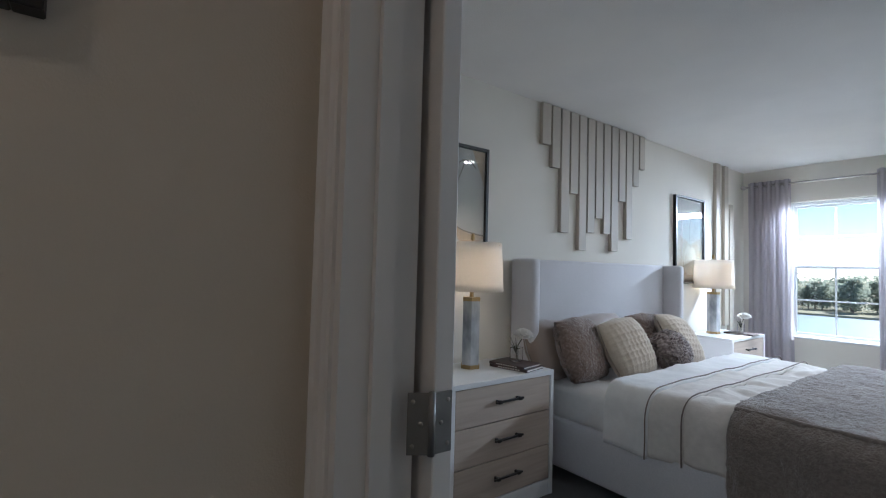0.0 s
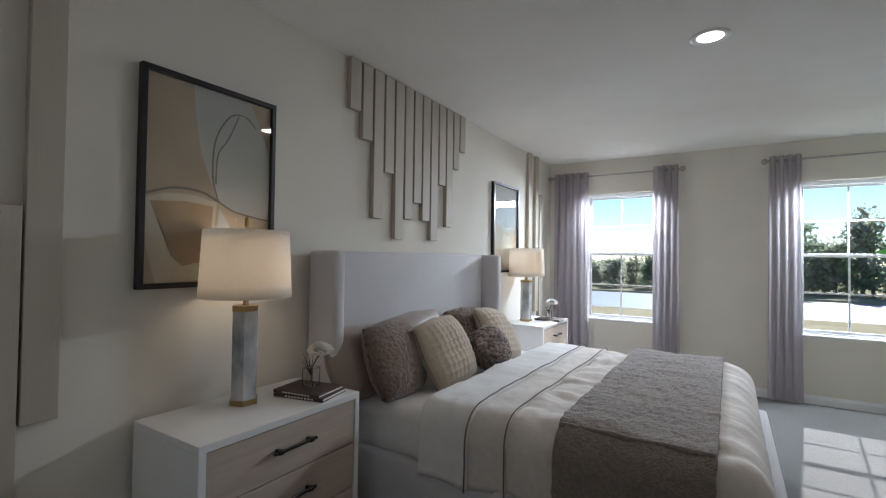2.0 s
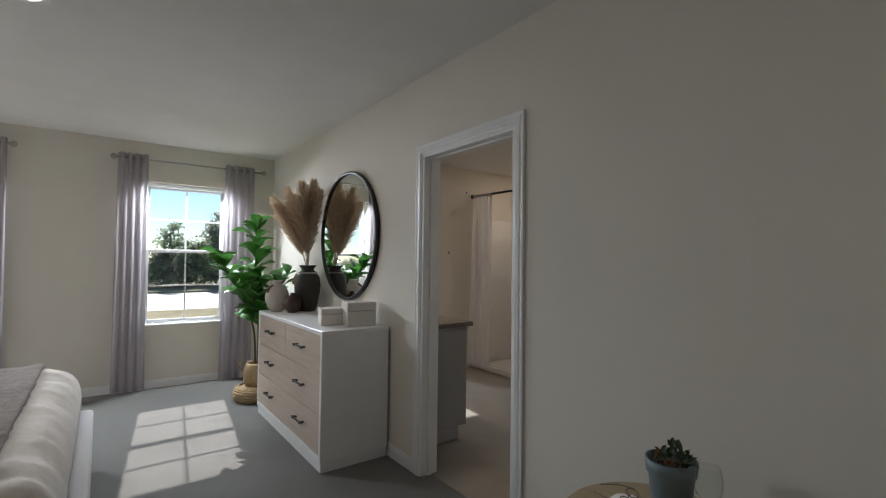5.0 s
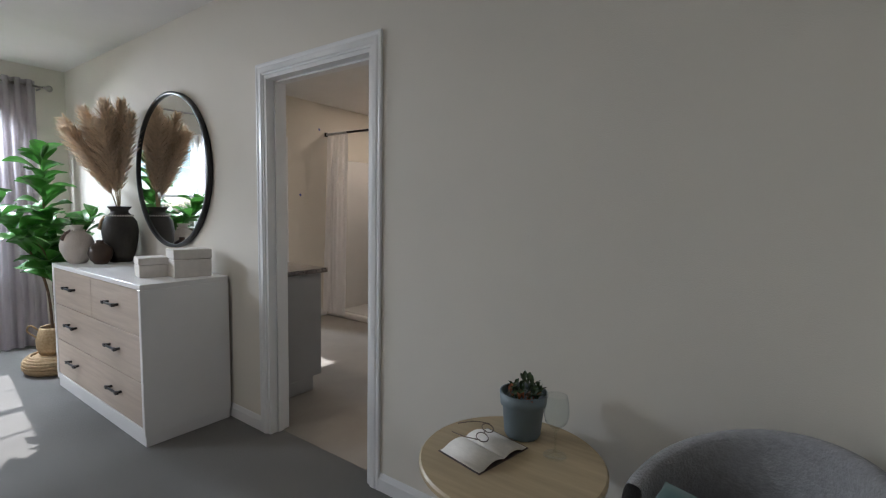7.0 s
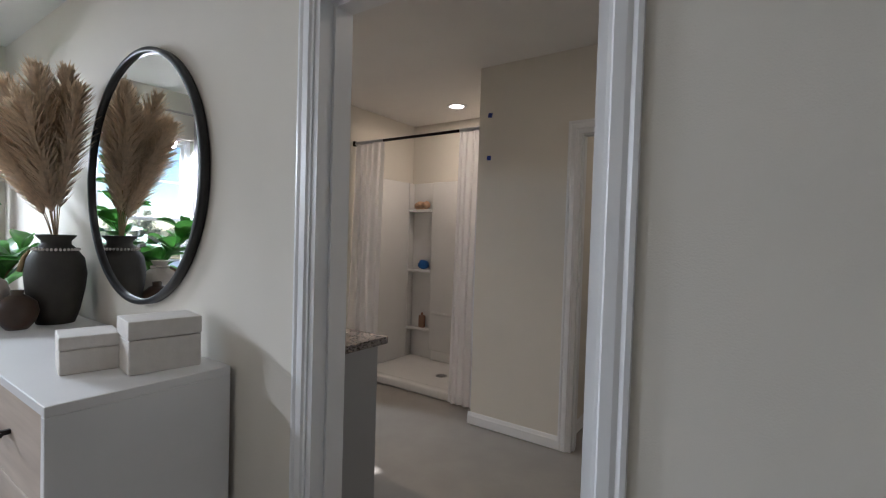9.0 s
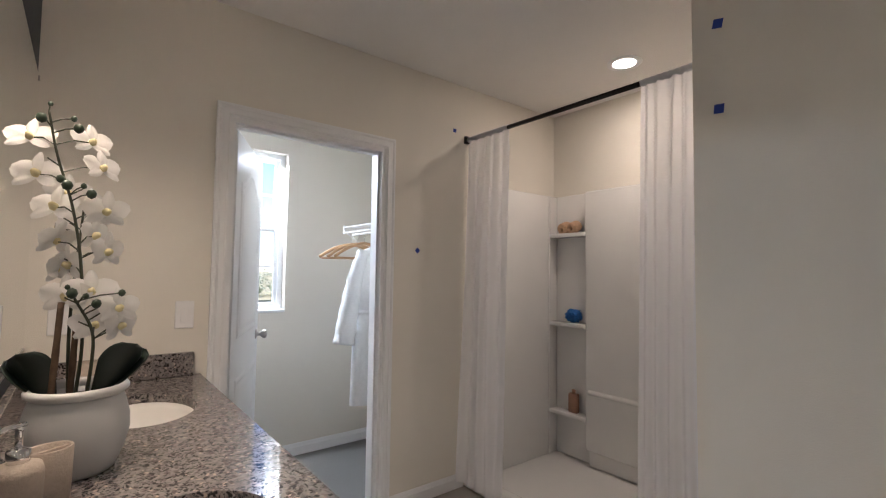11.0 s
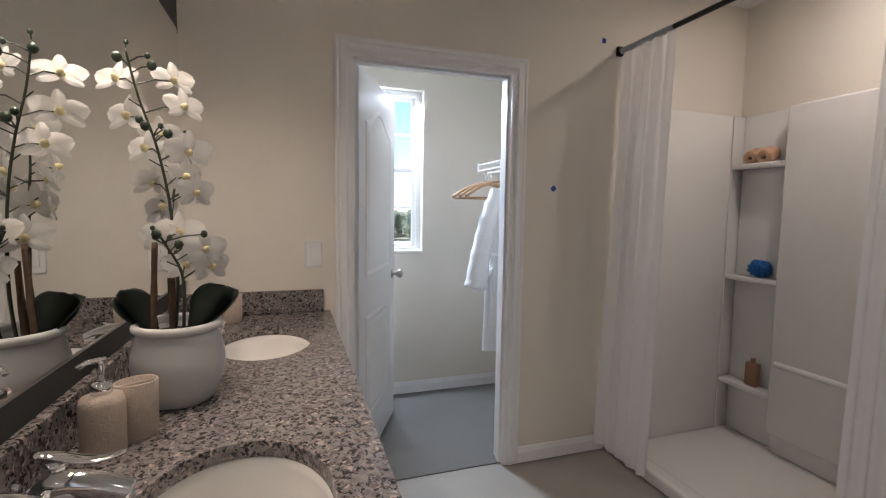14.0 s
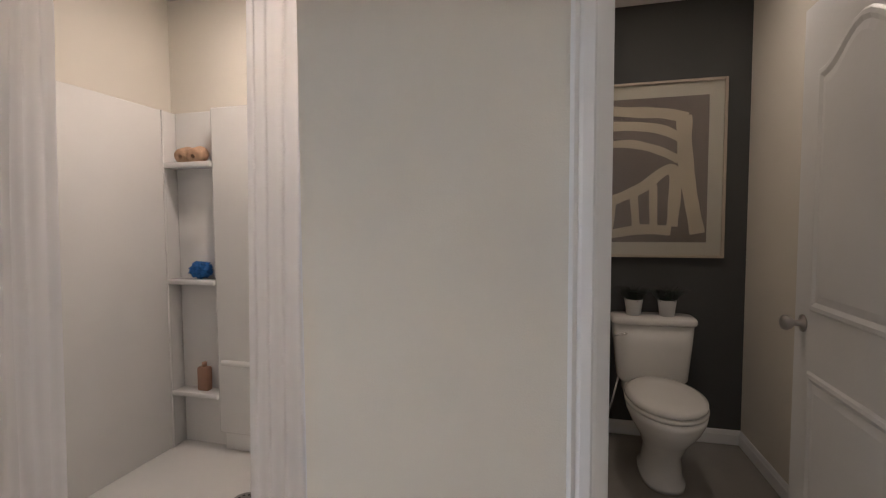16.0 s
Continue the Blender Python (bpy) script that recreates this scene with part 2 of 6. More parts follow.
M["straw"] = material("woven_straw", (0.50, 0.36, 0.20), 0.85, vary=0.22, scale=60, bump=0.6, bump_scale=120, second=(0.34, 0.23, 0.12))
M["pampas"] = random_tint(translucent(material("dry_pampas_plume", (0.82, 0.66, 0.48), 0.95, vary=0.12, scale=40, specular=0.1), 0.5), 0.3)
M["clay_dark"] = material("dark_grey_brown_clay", (0.042, 0.036, 0.028), 0.6, vary=0.2, scale=12, bump=0.25, bump_scale=40)
M["clay_white"] = material("whitewashed_clay", (0.64, 0.59, 0.54), 0.8, vary=0.10, scale=9, bump=0.3, bump_scale=45, second=(0.50, 0.44, 0.39))
M["clay_brown"] = material("glossy_brown_clay", (0.07, 0.038, 0.022), 0.35, vary=0.2, scale=12, bump=0.15, bump_scale=30)
M["ceramic"] = material("matt_white_ceramic", (0.62, 0.615, 0.60), 0.5, vary=0.02, scale=8)
M["stoneware"] = material("beige_stoneware", (0.50, 0.42, 0.34), 0.75, vary=0.06, scale=90, bump=0.25, bump_scale=220)
M["box"] = material("pale_box_board", (0.66, 0.62, 0.57), 0.7, vary=0.04, scale=40, bump=0.1, bump_scale=120)
M["paper"] = material("book_paper", (0.74, 0.70, 0.64), 0.9, vary=0.05, scale=60, stretch=(1, 1, 12))
M["book"] = material("dark_printed_cover", (0.10, 0.055, 0.045), 0.45, vary=0.3, scale=22, second=(0.025, 0.02, 0.02))
M["hinge"] = material("satin_steel_hinge", (0.30, 0.30, 0.30), 0.38, 0.9, vary=0.05, scale=30)
M["tape"] = material("blue_masking_tape", (0.02, 0.05, 0.30), 0.7, vary=0.05)
M["glass"] = glass("clear_glass")
M["pane"] = glass("window_glass", (0.97, 0.985, 0.98), thin=True)
M["vinyl_frame"] = material("white_vinyl_frame", (0.80, 0.81, 0.82), 0.4, vary=0.01)
M["mirror"] = material("mirror_silver", (0.90, 0.91, 0.90), 0.0, 1.0, vary=0.0)
M["mirror"].node_tree.nodes["Principled BSDF"].inputs["Roughness"].default_value = 0.004
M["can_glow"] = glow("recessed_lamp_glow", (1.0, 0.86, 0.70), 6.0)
M["bulb"] = glow("bulb_glow", (1.0, 0.76, 0.50), 8.0)
M["towel_robe"] = material("white_robe_cotton", (0.80, 0.81, 0.82), 0.95, vary=0.03, scale=60, bump=0.4, bump_scale=120, sheen=0.2, specular=0.1)
M["hanger"] = material("honey_hanger_wood", (0.46, 0.27, 0.13), 0.4, vary=0.12, scale=10, stretch=(1, 6, 6))
M["velvet"] = material("grey_boucle", (0.30, 0.295, 0.30), 0.95, vary=0.1, scale=50, bump=0.5, bump_scale=140, sheen=0.3, specular=0.1)
M["teal"] = material("teal_velvet", (0.05, 0.11, 0.10), 0.8, vary=0.12, scale=20, sheen=0.4)
M["bluegrey"] = material("blue_grey_glaze", (0.16, 0.20, 0.22), 0.5, vary=0.06, scale=15)
M["tabletop"] = material("pale_gold_wood", (0.46, 0.36, 0.22), 0.4, vary=0.08, scale=6, stretch=(8, 0.8, 1))
M["succulent"] = random_tint(material("succulent_green", (0.05, 0.09, 0.03), 0.5, vary=0.2, scale=20), 0.4)
M["succulent_red"] = random_tint(material("succulent_rust", (0.35, 0.11, 0.04), 0.5, vary=0.2, scale=20), 0.3)
M["bluepouf"] = material("blue_mesh_sponge", (0.03, 0.20, 0.62), 0.8, vary=0.25, scale=50, bump=0.8, bump_scale=80)
M["amber"] = material("terracotta_bottle", (0.30, 0.16, 0.10), 0.5, vary=0.08, scale=20)
M["peach"] = material("peach_loofah", (0.62, 0.40, 0.25), 0.9, vary=0.12, scale=60, bump=0.5, bump_scale=150)
M["rim_black"] = material("black_frame_paint", (0.012, 0.012, 0.013), 0.35, vary=0.05)
M["wood_frame"] = material("bleached_wood_frame", (0.52, 0.44, 0.35), 0.6, vary=0.08, scale=12, stretch=(1, 1, 1))
M["soil"] = material("dark_soil", (0.03, 0.02, 0.015), 0.95, bump=0.6, bump_scale=60)

# ---- mesh helpers ----


def part(name, bm, mat, parent=None, label="", smooth=False, m=None):
    me = bpy.data.meshes.new(name)
    bmesh.ops.recalc_face_normals(bm, faces=bm.faces[:])
    for f in bm.faces:
        f.smooth = smooth
    bm.to_mesh(me)
    bm.free()
    me.materials.append(M[mat])
    ob = new(name, me)
    if parent:
        ob.parent = parent
    if m is not None:
        ob.matrix_basis = m
    if label:
        ob["label"] = label
    return ob


def thing(name, label, category, x=0, y=0, z=0, rz=0, group="", rx=0, ry=0):
    ob = new(name)
    ob.empty_display_size = 0.1
    ob.matrix_basis = pose(x, y, z, rx, ry, rz)
    return tagged(ob, label, category, group)


def box(x0, x1, y0, y1, z0, z1, bevel=0.0, segs=2, bm=None):
    bm = bm or bmesh.new()
    v = bmesh.ops.create_cube(bm, size=1.0)["verts"]
    for p in v:
        p.co = Vector(((x0 + x1) / 2 + p.co.x * (x1 - x0), (y0 + y1) / 2 + p.co.y * (y1 - y0), (z0 + z1) / 2 + p.co.z * (z1 - z0)))
    if bevel:
        e = {e for p in v for e in p.link_edges}
        bmesh.ops.bevel(bm, geom=list(e), offset=bevel, segments=segs, affect="EDGES", profile=0.5)
    return bm


def lathe(profile, n=32, bm=None, squash=(1, 1), at=(0, 0, 0)):
    """A turned shape from (radius, height) pairs; closed where the radius is 0."""
    bm = bm or bmesh.new()
    rings = []
    for r, z in profile:
        if r <= 1e-6:
            rings.append([bm.verts.new((at[0], at[1], at[2] + z))])
        else:
            rings.append([bm.verts.new((at[0] + r * squash[0] * math.cos(2 * math.pi * i / n), at[1] + r * squash[1] * math.sin(2 * math.pi * i / n), at[2] + z)) for i in range(n)])
    for a, b in zip(rings, rings[1:]):
        if len(a) == 1 and len(b) == 1:
            continue
        for i in range(n):
            j = (i + 1) % n
            if len(a) == 1:
                bm.faces.new((a[0], b[i], b[j]))
            elif len(b) == 1:
                bm.faces.new((a[i], a[j], b[0]))
            else:
                bm.faces.new((a[i], a[j], b[j], b[i]))
    return bm


def tube(points, radius, n=10, bm=None, taper=None, caps=True):
    bm = bm or bmesh.new()
    pts = [Vector(p) for p in points]
    rings = []
    up = Vector((0.123, 0.217, 1.0)).normalized()
    for i, p in enumerate(pts):
        d = (pts[min(i + 1, len(pts) - 1)] - pts[max(i - 1, 0)]).normalized()
        side = d.cross(up)
        if side.length < 0.05:
            side = d.cross(Vector((1, 0.2, 0)))
        side.normalize()
        other = d.cross(side).normalized()
        r = radius * (taper[i] if taper else 1.0)
        rings.append([bm.verts.new(p + side * (r * math.cos(2 * math.pi * k / n)) + other * (r * math.sin(2 * math.pi * k / n))) for k in range(n)])
    for a, b in zip(rings, rings[1:]):
        for k in range(n):
            bm.faces.new((a[k], a[(k + 1) % n], b[(k + 1) % n], b[k]))
    if caps:
        bm.faces.new(rings[0][::-1])
        bm.faces.new(rings[-1])
    return bm


def sheet(fn, nu, nv, bm=None, thick=0.0, closed_u=False):
    """A surface from fn(u, v), u and v from 0 to 1; thick: made solid along its normals."""
    bm = bm or bmesh.new()
    g = [[bm.verts.new(fn(i / nu, j / nv)) for j in range(nv + 1)] for i in range(nu if closed_u else nu + 1)]
    fs = []
    for i in range(nu):
        for j in range(nv):
            a, b = g[i], g[(i + 1) % len(g)]
            fs.append(bm.faces.new((a[j], b[j], b[j + 1], a[j + 1])))
    if thick:
        bmesh.ops.recalc_face_normals(bm, faces=fs)
        bmesh.ops.solidify(bm, geom=fs, thickness=thick)
    return bm


def curve_points(ctrl, n):
    """A smooth line through the control points."""
    c = [Vector(p) for p in ctrl]
    out = []
    for i in range(len(c) - 1):
        p0, p1, p2, p3 = c[max(i - 1, 0)], c[i], c[i + 1], c[min(i + 2, len(c) - 1)]
        for k in range(n):
            t = k / n
            out.append(0.5 * ((2 * p1) + (p2 - p0) * t + (2 * p0 - 5 * p1 + 4 * p2 - p3) * t * t + (3 * p1 - p0 - 3 * p2 + p3) * t ** 3))
    return out + [c[-1]]


def wall(name, axis, t0, t1, a0, a1, z0, z1, openings, mat, label):
    """A wall between t0 and t1 across its thickness, a0 to a1 along it, with openings (from, to, bottom, top) right through."""
    acuts = sorted({a0, a1, *[o[0] for o in openings], *[o[1] for o in openings]})
    zcuts = sorted({z0, z1, *[o[2] for o in openings if o[2] > z0], *[o[3] for o in openings]})

    def solid(i, j):
        if not (0 <= i < len(acuts) - 1 and 0 <= j < len(zcuts) - 1):
            return False
        ca, cz = (acuts[i] + acuts[i + 1]) / 2, (zcuts[j] + zcuts[j + 1]) / 2
        return not any(o[0] < ca < o[1] and o[2] < cz < o[3] for o in openings)

    bm = bmesh.new()
    cache = {}

    def vert(t, a, z):
        k = (t, a, z)
        if k not in cache:
            cache[k] = bm.verts.new((t, a, z) if axis == "x" else (a, t, z))
        return cache[k]

    for i in range(len(acuts) - 1):
        for j in range(len(zcuts) - 1):
            if not solid(i, j):
                continue
            p, q, r, s = acuts[i], acuts[i + 1], zcuts[j], zcuts[j + 1]
            for t in (t0, t1):
                bm.faces.new([vert(t, *c) for c in ((p, r), (q, r), (q, s), (p, s))])
            for hit, (c1, c2) in ((solid(i - 1, j), ((p, r), (p, s))), (solid(i + 1, j), ((q, r), (q, s))), (solid(i, j - 1), ((p, r), (q, r))), (solid(i, j + 1), ((p, s), (q, s)))):
                if not hit:
                    bm.faces.new([vert(t0, *c1), vert(t0, *c2), vert(t1, *c2), vert(t1, *c1)])
    ob = part(name, bm, mat)
    return tagged(ob, label, "wall", kind="structure")


# ---- the setting ----
H = 2.55
XL, YB = -3.80, -5.80          # head wall and back wall of the bedroom
XM = 0.12                      # bathroom side of the shared wall
YC = -1.085                     # bathroom side of the closet wall
XS, XSB = 1.964, 3.115           # toilet and shower partition; back of the shower
W1, W2, W3 = (-3.36, -2.55, 0.64, 2.15), (-1.31, -0.50, 0.64, 2.15), (1.03, 1.437, 1.035, 2.185)
BD, ED, CD, TD = (-4.03, -3.215, 0, 2.03), (-2.146, -1.29, 0, 2.03), (0.791, 1.602, 0, 2.03), (-4.04, -3.325, 0, 2.03)

wall("wall_head", "x", XL - 0.12, XL, YB - 0.12, 0, 0, H, [], "wall", "cream painted plaster wall behind the bed")
wall("wall_window", "y", 0, 0.16, XL - 0.12, 4.0, 0, H, [W1, W2, W3], "wall", "cream painted outside wall with three windows")
wall("wall_bath_shared", "x", 0, XM, YB - 0.12, 0, 0, H, [BD], "wall", "cream painted wall between bedroom and bathroom")
wall("wall_back", "y", YB - 0.12, YB, XL, 0, 0, H, [ED], "wall", "cream painted wall with the bedroom entry")
wall("wall_hall_west", "x", -2.34, -2.24, -7.6, YB - 0.12, 0, H, [], "wall", "warm cream hallway wall beside the entry")
wall("wall_hall_east", "x", -1.10, -1.0, -7.6, YB - 0.12, 0, H, [], "wall", "warm cream hallway wall")
wall("wall_hall_end", "y", -7.7, -7.6, -2.34, -1.0, 0, H, [], "wall", "warm cream wall at the hallway's end")
wall("wall_closet", "y", YC, YC + 0.11, XM, 3.2, 0, H, [CD], "wall", "cream painted wall with the closet door")
wall("wall_partition", "x", XS, XS + 0.11, -4.65, -2.60, 0, H, [TD], "wall", "cream painted partition with the toilet door")
wall("wall_vanity", "x", XM, XM + 0.0008, BD[1] + 0.075, YC, 0.09, H, [], "dark_wall", "charcoal painted accent wall behind the vanity")
wall("wall_shower_south", "y", -2.69, -2.58, XS + 0.11, 3.2, 0, H, [], "wall", "cream painted side wall of the shower")
wall("wall_shower_back", "x", XSB, XSB + 0.1, -2.58, YC, 0, H, [], "wall", "cream painted back wall of the shower")
wall("wall_toilet_north", "y", -3.265, -3.155, XS + 0.11, 3.84, 0, H, [], "wall", "cream painted side wall of the toilet room")
wall("wall_toilet_south", "y", -4.383, -4.273, XS + 0.11, 3.84, 0, H, [], "wall", "cream painted side wall of the toilet room")
wall("wall_toilet_back", "x", 3.84, 3.95, -4.383, -3.155, 0, H, [], "dark_wall", "charcoal grey accent wall behind the toilet")
wall("wall_bath_south", "y", -4.75, -4.65, XM, 2.4, 0, H, [], "wall", "cream painted bathroom wall")
wall("wall_closet_east", "x", 2.16, 2.26, YC + 0.11, 0, 0, H, [], "wall", "pale painted closet side wall")

tagged(part("ceiling", box(XL - 0.12, 4.0, -7.7, 0.16, H, H + 0.12), "ceiling"), "white lightly textured ceiling", "ceiling", kind="structure")
tagged(part("floor_bedroom", box(XL - 0.12, XM - 0.045, -7.7, 0.16, -0.12, 0), "carpet"), "grey cut-pile carpet", "floor", kind="structure")
tagged(part("floor_bathroom", box(XM - 0.045, 4.0, -7.7, YC + 0.03, -0.12, -0.006), "vinyl"), "pale beige sheet vinyl floor", "floor", kind="structure")
tagged(part("floor_closet", box(XM - 0.045, 4.0, YC + 0.03, 0.16, -0.12, 0), "carpet"), "grey cut-pile closet carpet", "floor", kind="structure")


def baseboard(x0, y0, x1, y1, nx, ny, h=0.085, d=0.012):
    """A moulded skirting from point to point; (nx, ny) points into the room."""
    prof = [(0, 0), (d, 0), (d, h * 0.68), (d * 0.75, h * 0.76), (d * 0.55, h * 0.9), (d * 0.3, h), (0, h)]
    bm = bmesh.new()
    ends = [[bm.verts.new((x + nx * p, y + ny * p, z)) for p, z in prof] for x, y in ((x0, y0), (x1, y1))]
    for i in range(len(prof)):
        j = (i + 1) % len(prof)
        bm.faces.new((ends[0][i], ends[0][j], ends[1][j], ends[1][i]))
    bm.faces.new(ends[0][::-1])
    bm.faces.new(ends[1])
    tagged(part("baseboard", bm, "trim"), "white moulded wooden baseboard", "baseboard", kind="structure")


baseboard(XL, YB, XL, 0, 1, 0)
baseboard(XL + 0.012, 0, 0, 0, 0, -1)
baseboard(0, -0.012, 0, BD[1] + 0.062, -1, 0)
baseboard(0, BD[0] - 0.062, 0, YB, -1, 0)
baseboard(0, YB, ED[1] + 0.062, YB, 0, 1)
baseboard(ED[0] - 0.062, YB, XL, YB, 0, 1)
baseboard(CD[1] + 0.068, YC, 2.21, YC, 0, -1)
baseboard(XS, -2.58, XS, TD[1] + 0.065, -1, 0)
baseboard(3.84, -3.265, 3.84, -4.273, -1, 0)
baseboard(3.828, -3.265, XS + 0.11, -3.265, 0, -1)
baseboard(XS + 0.11, -4.273, 3.828, -4.273, 0, 1)
baseboard(XM, 0, 2.16, 0, 0, -1)
baseboard(2.16, -0.012, 2.16, YC + 0.11, -1, 0)
baseboard(-2.24, -7.6, -2.24, YB - 0.12, 1, 0)


def casing(name, axis, face, sign, o, label, width=0.062, depth=0.016):
    """Moulded trim round a door opening, on one face of its wall."""
    a0, a1, _, zt = o
    prof = [(0.0, 0.55), (0.12, 0.62), (0.2, 1.0), (0.55, 0.9), (0.7, 0.65), (0.85, 0.9), (1.0, 0.8)]
    prof = [(p * width + 0.004, q * depth) for p, q in prof]
    prof = [(0.004, 0.0)] + prof + [(width + 0.004, 0.0)]
    bm = bmesh.new()
    rows = []
    for p, q in prof:
        path = [(a0 - p, 0), (a0 - p, zt + p), (a1 + p, zt + p), (a1 + p, 0)]
        rows.append([bm.verts.new((face + sign * q, a, z) if axis == "x" else (a, face + sign * q, z)) for a, z in path])
    for r, s in zip(rows, rows[1:]):
        for k in range(3):
            bm.faces.new((r[k], r[k + 1], s[k + 1], s[k]))
    tagged(part(name, bm, "trim"), label, "trim", kind="structure")


def jamb(axis, t0, t1, o, stop):
    """The lining of a door opening, with its stop."""
    a0, a1, _, zt = o
    bm = bmesh.new()

    def put(p0, p1, b0, b1, z0, z1):
        if axis == "x":
            box(p0, p1, b0, b1, z0, z1, bm=bm)
        else:
            box(b0, b1, p0, p1, z0, z1, bm=bm)

    e = 0.003
    put(t0 - e, t1 + e, a0 - 0.004, a0 + 0.016, 0, zt - 0.016)
    put(t0 - e, t1 + e, a1 - 0.016, a1 + 0.004, 0, zt - 0.016)
    put(t0 - e, t1 + e, a0 - 0.004, a1 + 0.004, zt - 0.016, zt + 0.004)
    s0, s1 = stop
    put(s0, s1, a0 + 0.0165, a0 + 0.027, 0, zt - 0.028)
    put(s0, s1, a1 - 0.027, a1 - 0.0165, 0, zt - 0.028)
    put(s0, s1, a0 + 0.0165, a1 - 0.0165, zt - 0.027, zt - 0.0165)
    tagged(part("door_jamb", bm, "trim"), "white painted door lining with stop", "door jamb", kind="structure")


for ax, t0, t1, o, stop in (("x", 0, XM, BD, (0.045, 0.08)), ("y", YB - 0.12, YB, ED, (-5.875, -5.842)), ("y", YC, YC + 0.11, CD, (-1.055, -1.02)), ("x", XS, XS + 0.11, TD, (1.995, 2.03))):
    jamb(ax, t0, t1, o, stop)
    casing("trim", ax, t0, -1, o, "white moulded door casing")
    casing("trim", ax, t1, 1, o, "white moulded door casing")


def window(name, o, label, two_wide=True):
    """A single-hung vinyl window with glazing bars, in its plastered opening."""
    x0, x1, z0, z1 = o
    w = tagged(new(name), label, "window", kind="structure")
    w.matrix_basis = pose((x0 + x1) / 2, 0.09, z0)
    hw, hh = (x1 - x0) / 2, z1 - z0
    fr = 0.035

    def ring(nm, a0, a1, c0, c1, width, y0, y1):
        bm = bmesh.new()
        box(a0, a0 + width, y0, y1, c0, c1, 0.003, 1, bm)
        box(a1 - width, a1, y0, y1, c0, c1, 0.003, 1, bm)
        box(a0 + width, a1 - width, y0, y1, c0, c0 + width, 0.003, 1, bm)
        box(a0 + width, a1 - width, y0, y1, c1 - width, c1, 0.003, 1, bm)
        return part(nm, bm, "vinyl_frame", w)

    ring("window_frame", -hw + 0.002, hw - 0.002, 0.002, hh - 0.002, fr, -0.03, 0.05)
    mid = hh * 0.52
    for nm, c0, c1, y in (("upper_sash", mid - 0.015, hh - fr, 0.022), ("lower_sash", fr, mid + 0.02, -0.006)):
        s = ring(nm, -hw + fr, hw - fr, c0, c1, 0.028, y - 0.013, y + 0.013)
        cm = (c0 + c1) / 2
        bars = bmesh.new()
        if two_wide:
            box(-0.008, 0.008, y - 0.004, y + 0.004, c0 + 0.028, c1 - 0.028, bm=bars)
        box(-hw + fr + 0.028, hw - fr - 0.028, y - 0.0045, y + 0.0045, cm - 0.008, cm + 0.008, bm=bars)
        part("glazing_bar", bars, "vinyl_frame", s)
        pn = part("pane", box(-hw + fr + 0.02, hw - fr - 0.02, y + 0.006, y + 0.010, c0 + 0.02, c1 - 0.02), "pane", s)
        pn.visible_shadow = False
    sill = box(-hw - 0.0, hw + 0.0, -0.105, -0.032, -0.0, 0.022, 0.004, 1)
    part("sill", sill, "trim", w)


window("window_1", W1, "white single-hung window with glazing bars")
window("window_2", W2, "white single-hung window with glazing bars")
window("window_3", W3, "narrow white single-hung closet window", False)

# ---- doors ----


def panel_door(name, hinge, width, swing, label):
    """A moulded two-panel door leaf; its hinge edge stands at hinge, and it runs along local +x."""
    d = tagged(new(name), label, "door", kind="structure")
    d.matrix_basis = pose(hinge[0], hinge[1], 0.012, 0, 0, swing)
    h, t = 2.0, 0.035
    part("leaf", box(0.004, width, -t / 2, t / 2, 0, h, 0.002, 1), "trim", d)
    for sy in (-1, 1):
        for z0, z1, arch in ((0.22, 0.78, 0.0), (0.98, 1.86, 0.09)):
            def outline(inset, a0=0.11, a1=width - 0.11):
                pts = [(a0 + inset, z0 + inset), (a1 - inset, z0 + inset)]
                n = 12
                for k in range(n + 1):
                    f = k / n
                    x = a1 - inset + (a0 - a1 + 2 * inset) * f
                    pts.append((x, z1 - inset - arch + arch * (0.5 - 0.5 * math.cos(2 * math.pi * f)) ** 1.2))
                return pts
            bm = bmesh.new()
            y0 = sy * (t / 2 + 0.0005)
            rows = [[bm.verts.new((x, y0 + sy * q, z)) for x, z in outline(i)] for i, q in ((0.0, 0.0), (0.008, 0.006), (0.020, 0.007), (0.034, 0.001), (0.06, 0.006))]
            for r, s in zip(rows, rows[1:]):
                for k in range(len(r)):
                    bm.faces.new((r[k], r[(k + 1) % len(r)], s[(k + 1) % len(r)], s[k]))
            bm.faces.new(rows[-1])
            part("panel", bm, "trim", d)
    for sy in (-1, 1):
        k = lathe([(0.0, 0.0), (0.030, 0.0), (0.030, 0.004), (0.012, 0.010), (0.011, 0.028), (0.020, 0.036), (0.027, 0.050), (0.024, 0.062), (0.012, 0.068), (0, 0.069)], 20)
        part("knob", k, "nickel", d, "satin nickel round knob", True, Matrix.Translation((width - 0.065, sy * t / 2, 0.93)) @ Matrix.Rotation(radians(-90 * sy), 4, "X"))
    return d


def hinge(parent, x, y, z, a, b):
    """Two rounded leaves and the knuckle between them; a and b are the headings of the leaves."""
    for ang in (a, b):
        bm = box(0.004, 0.036, -0.0012, 0.0012, -0.045, 0.045, 0.001, 1)
        lf = part("hinge_leaf", bm, "hinge", parent, "", False, pose(x, y, z, 0, 0, ang))
        for sx, sz in ((0.028, 0.032), (0.016, 0.0), (0.028, -0.032)):
            sc = lathe([(0, -0.0022), (0.0035, -0.0022), (0.0035, 0.0022), (0, 0.0022)], 10)
            part("screw", sc, "nickel", lf, "", True, pose(sx, 0, sz, 90, 0, 0))
    part("knuckle", lathe([(0, -0.046), (0.0055, -0.046), (0.0055, 0.046), (0, 0.046)], 12), "hinge", parent, "", True, pose(x, y, z))


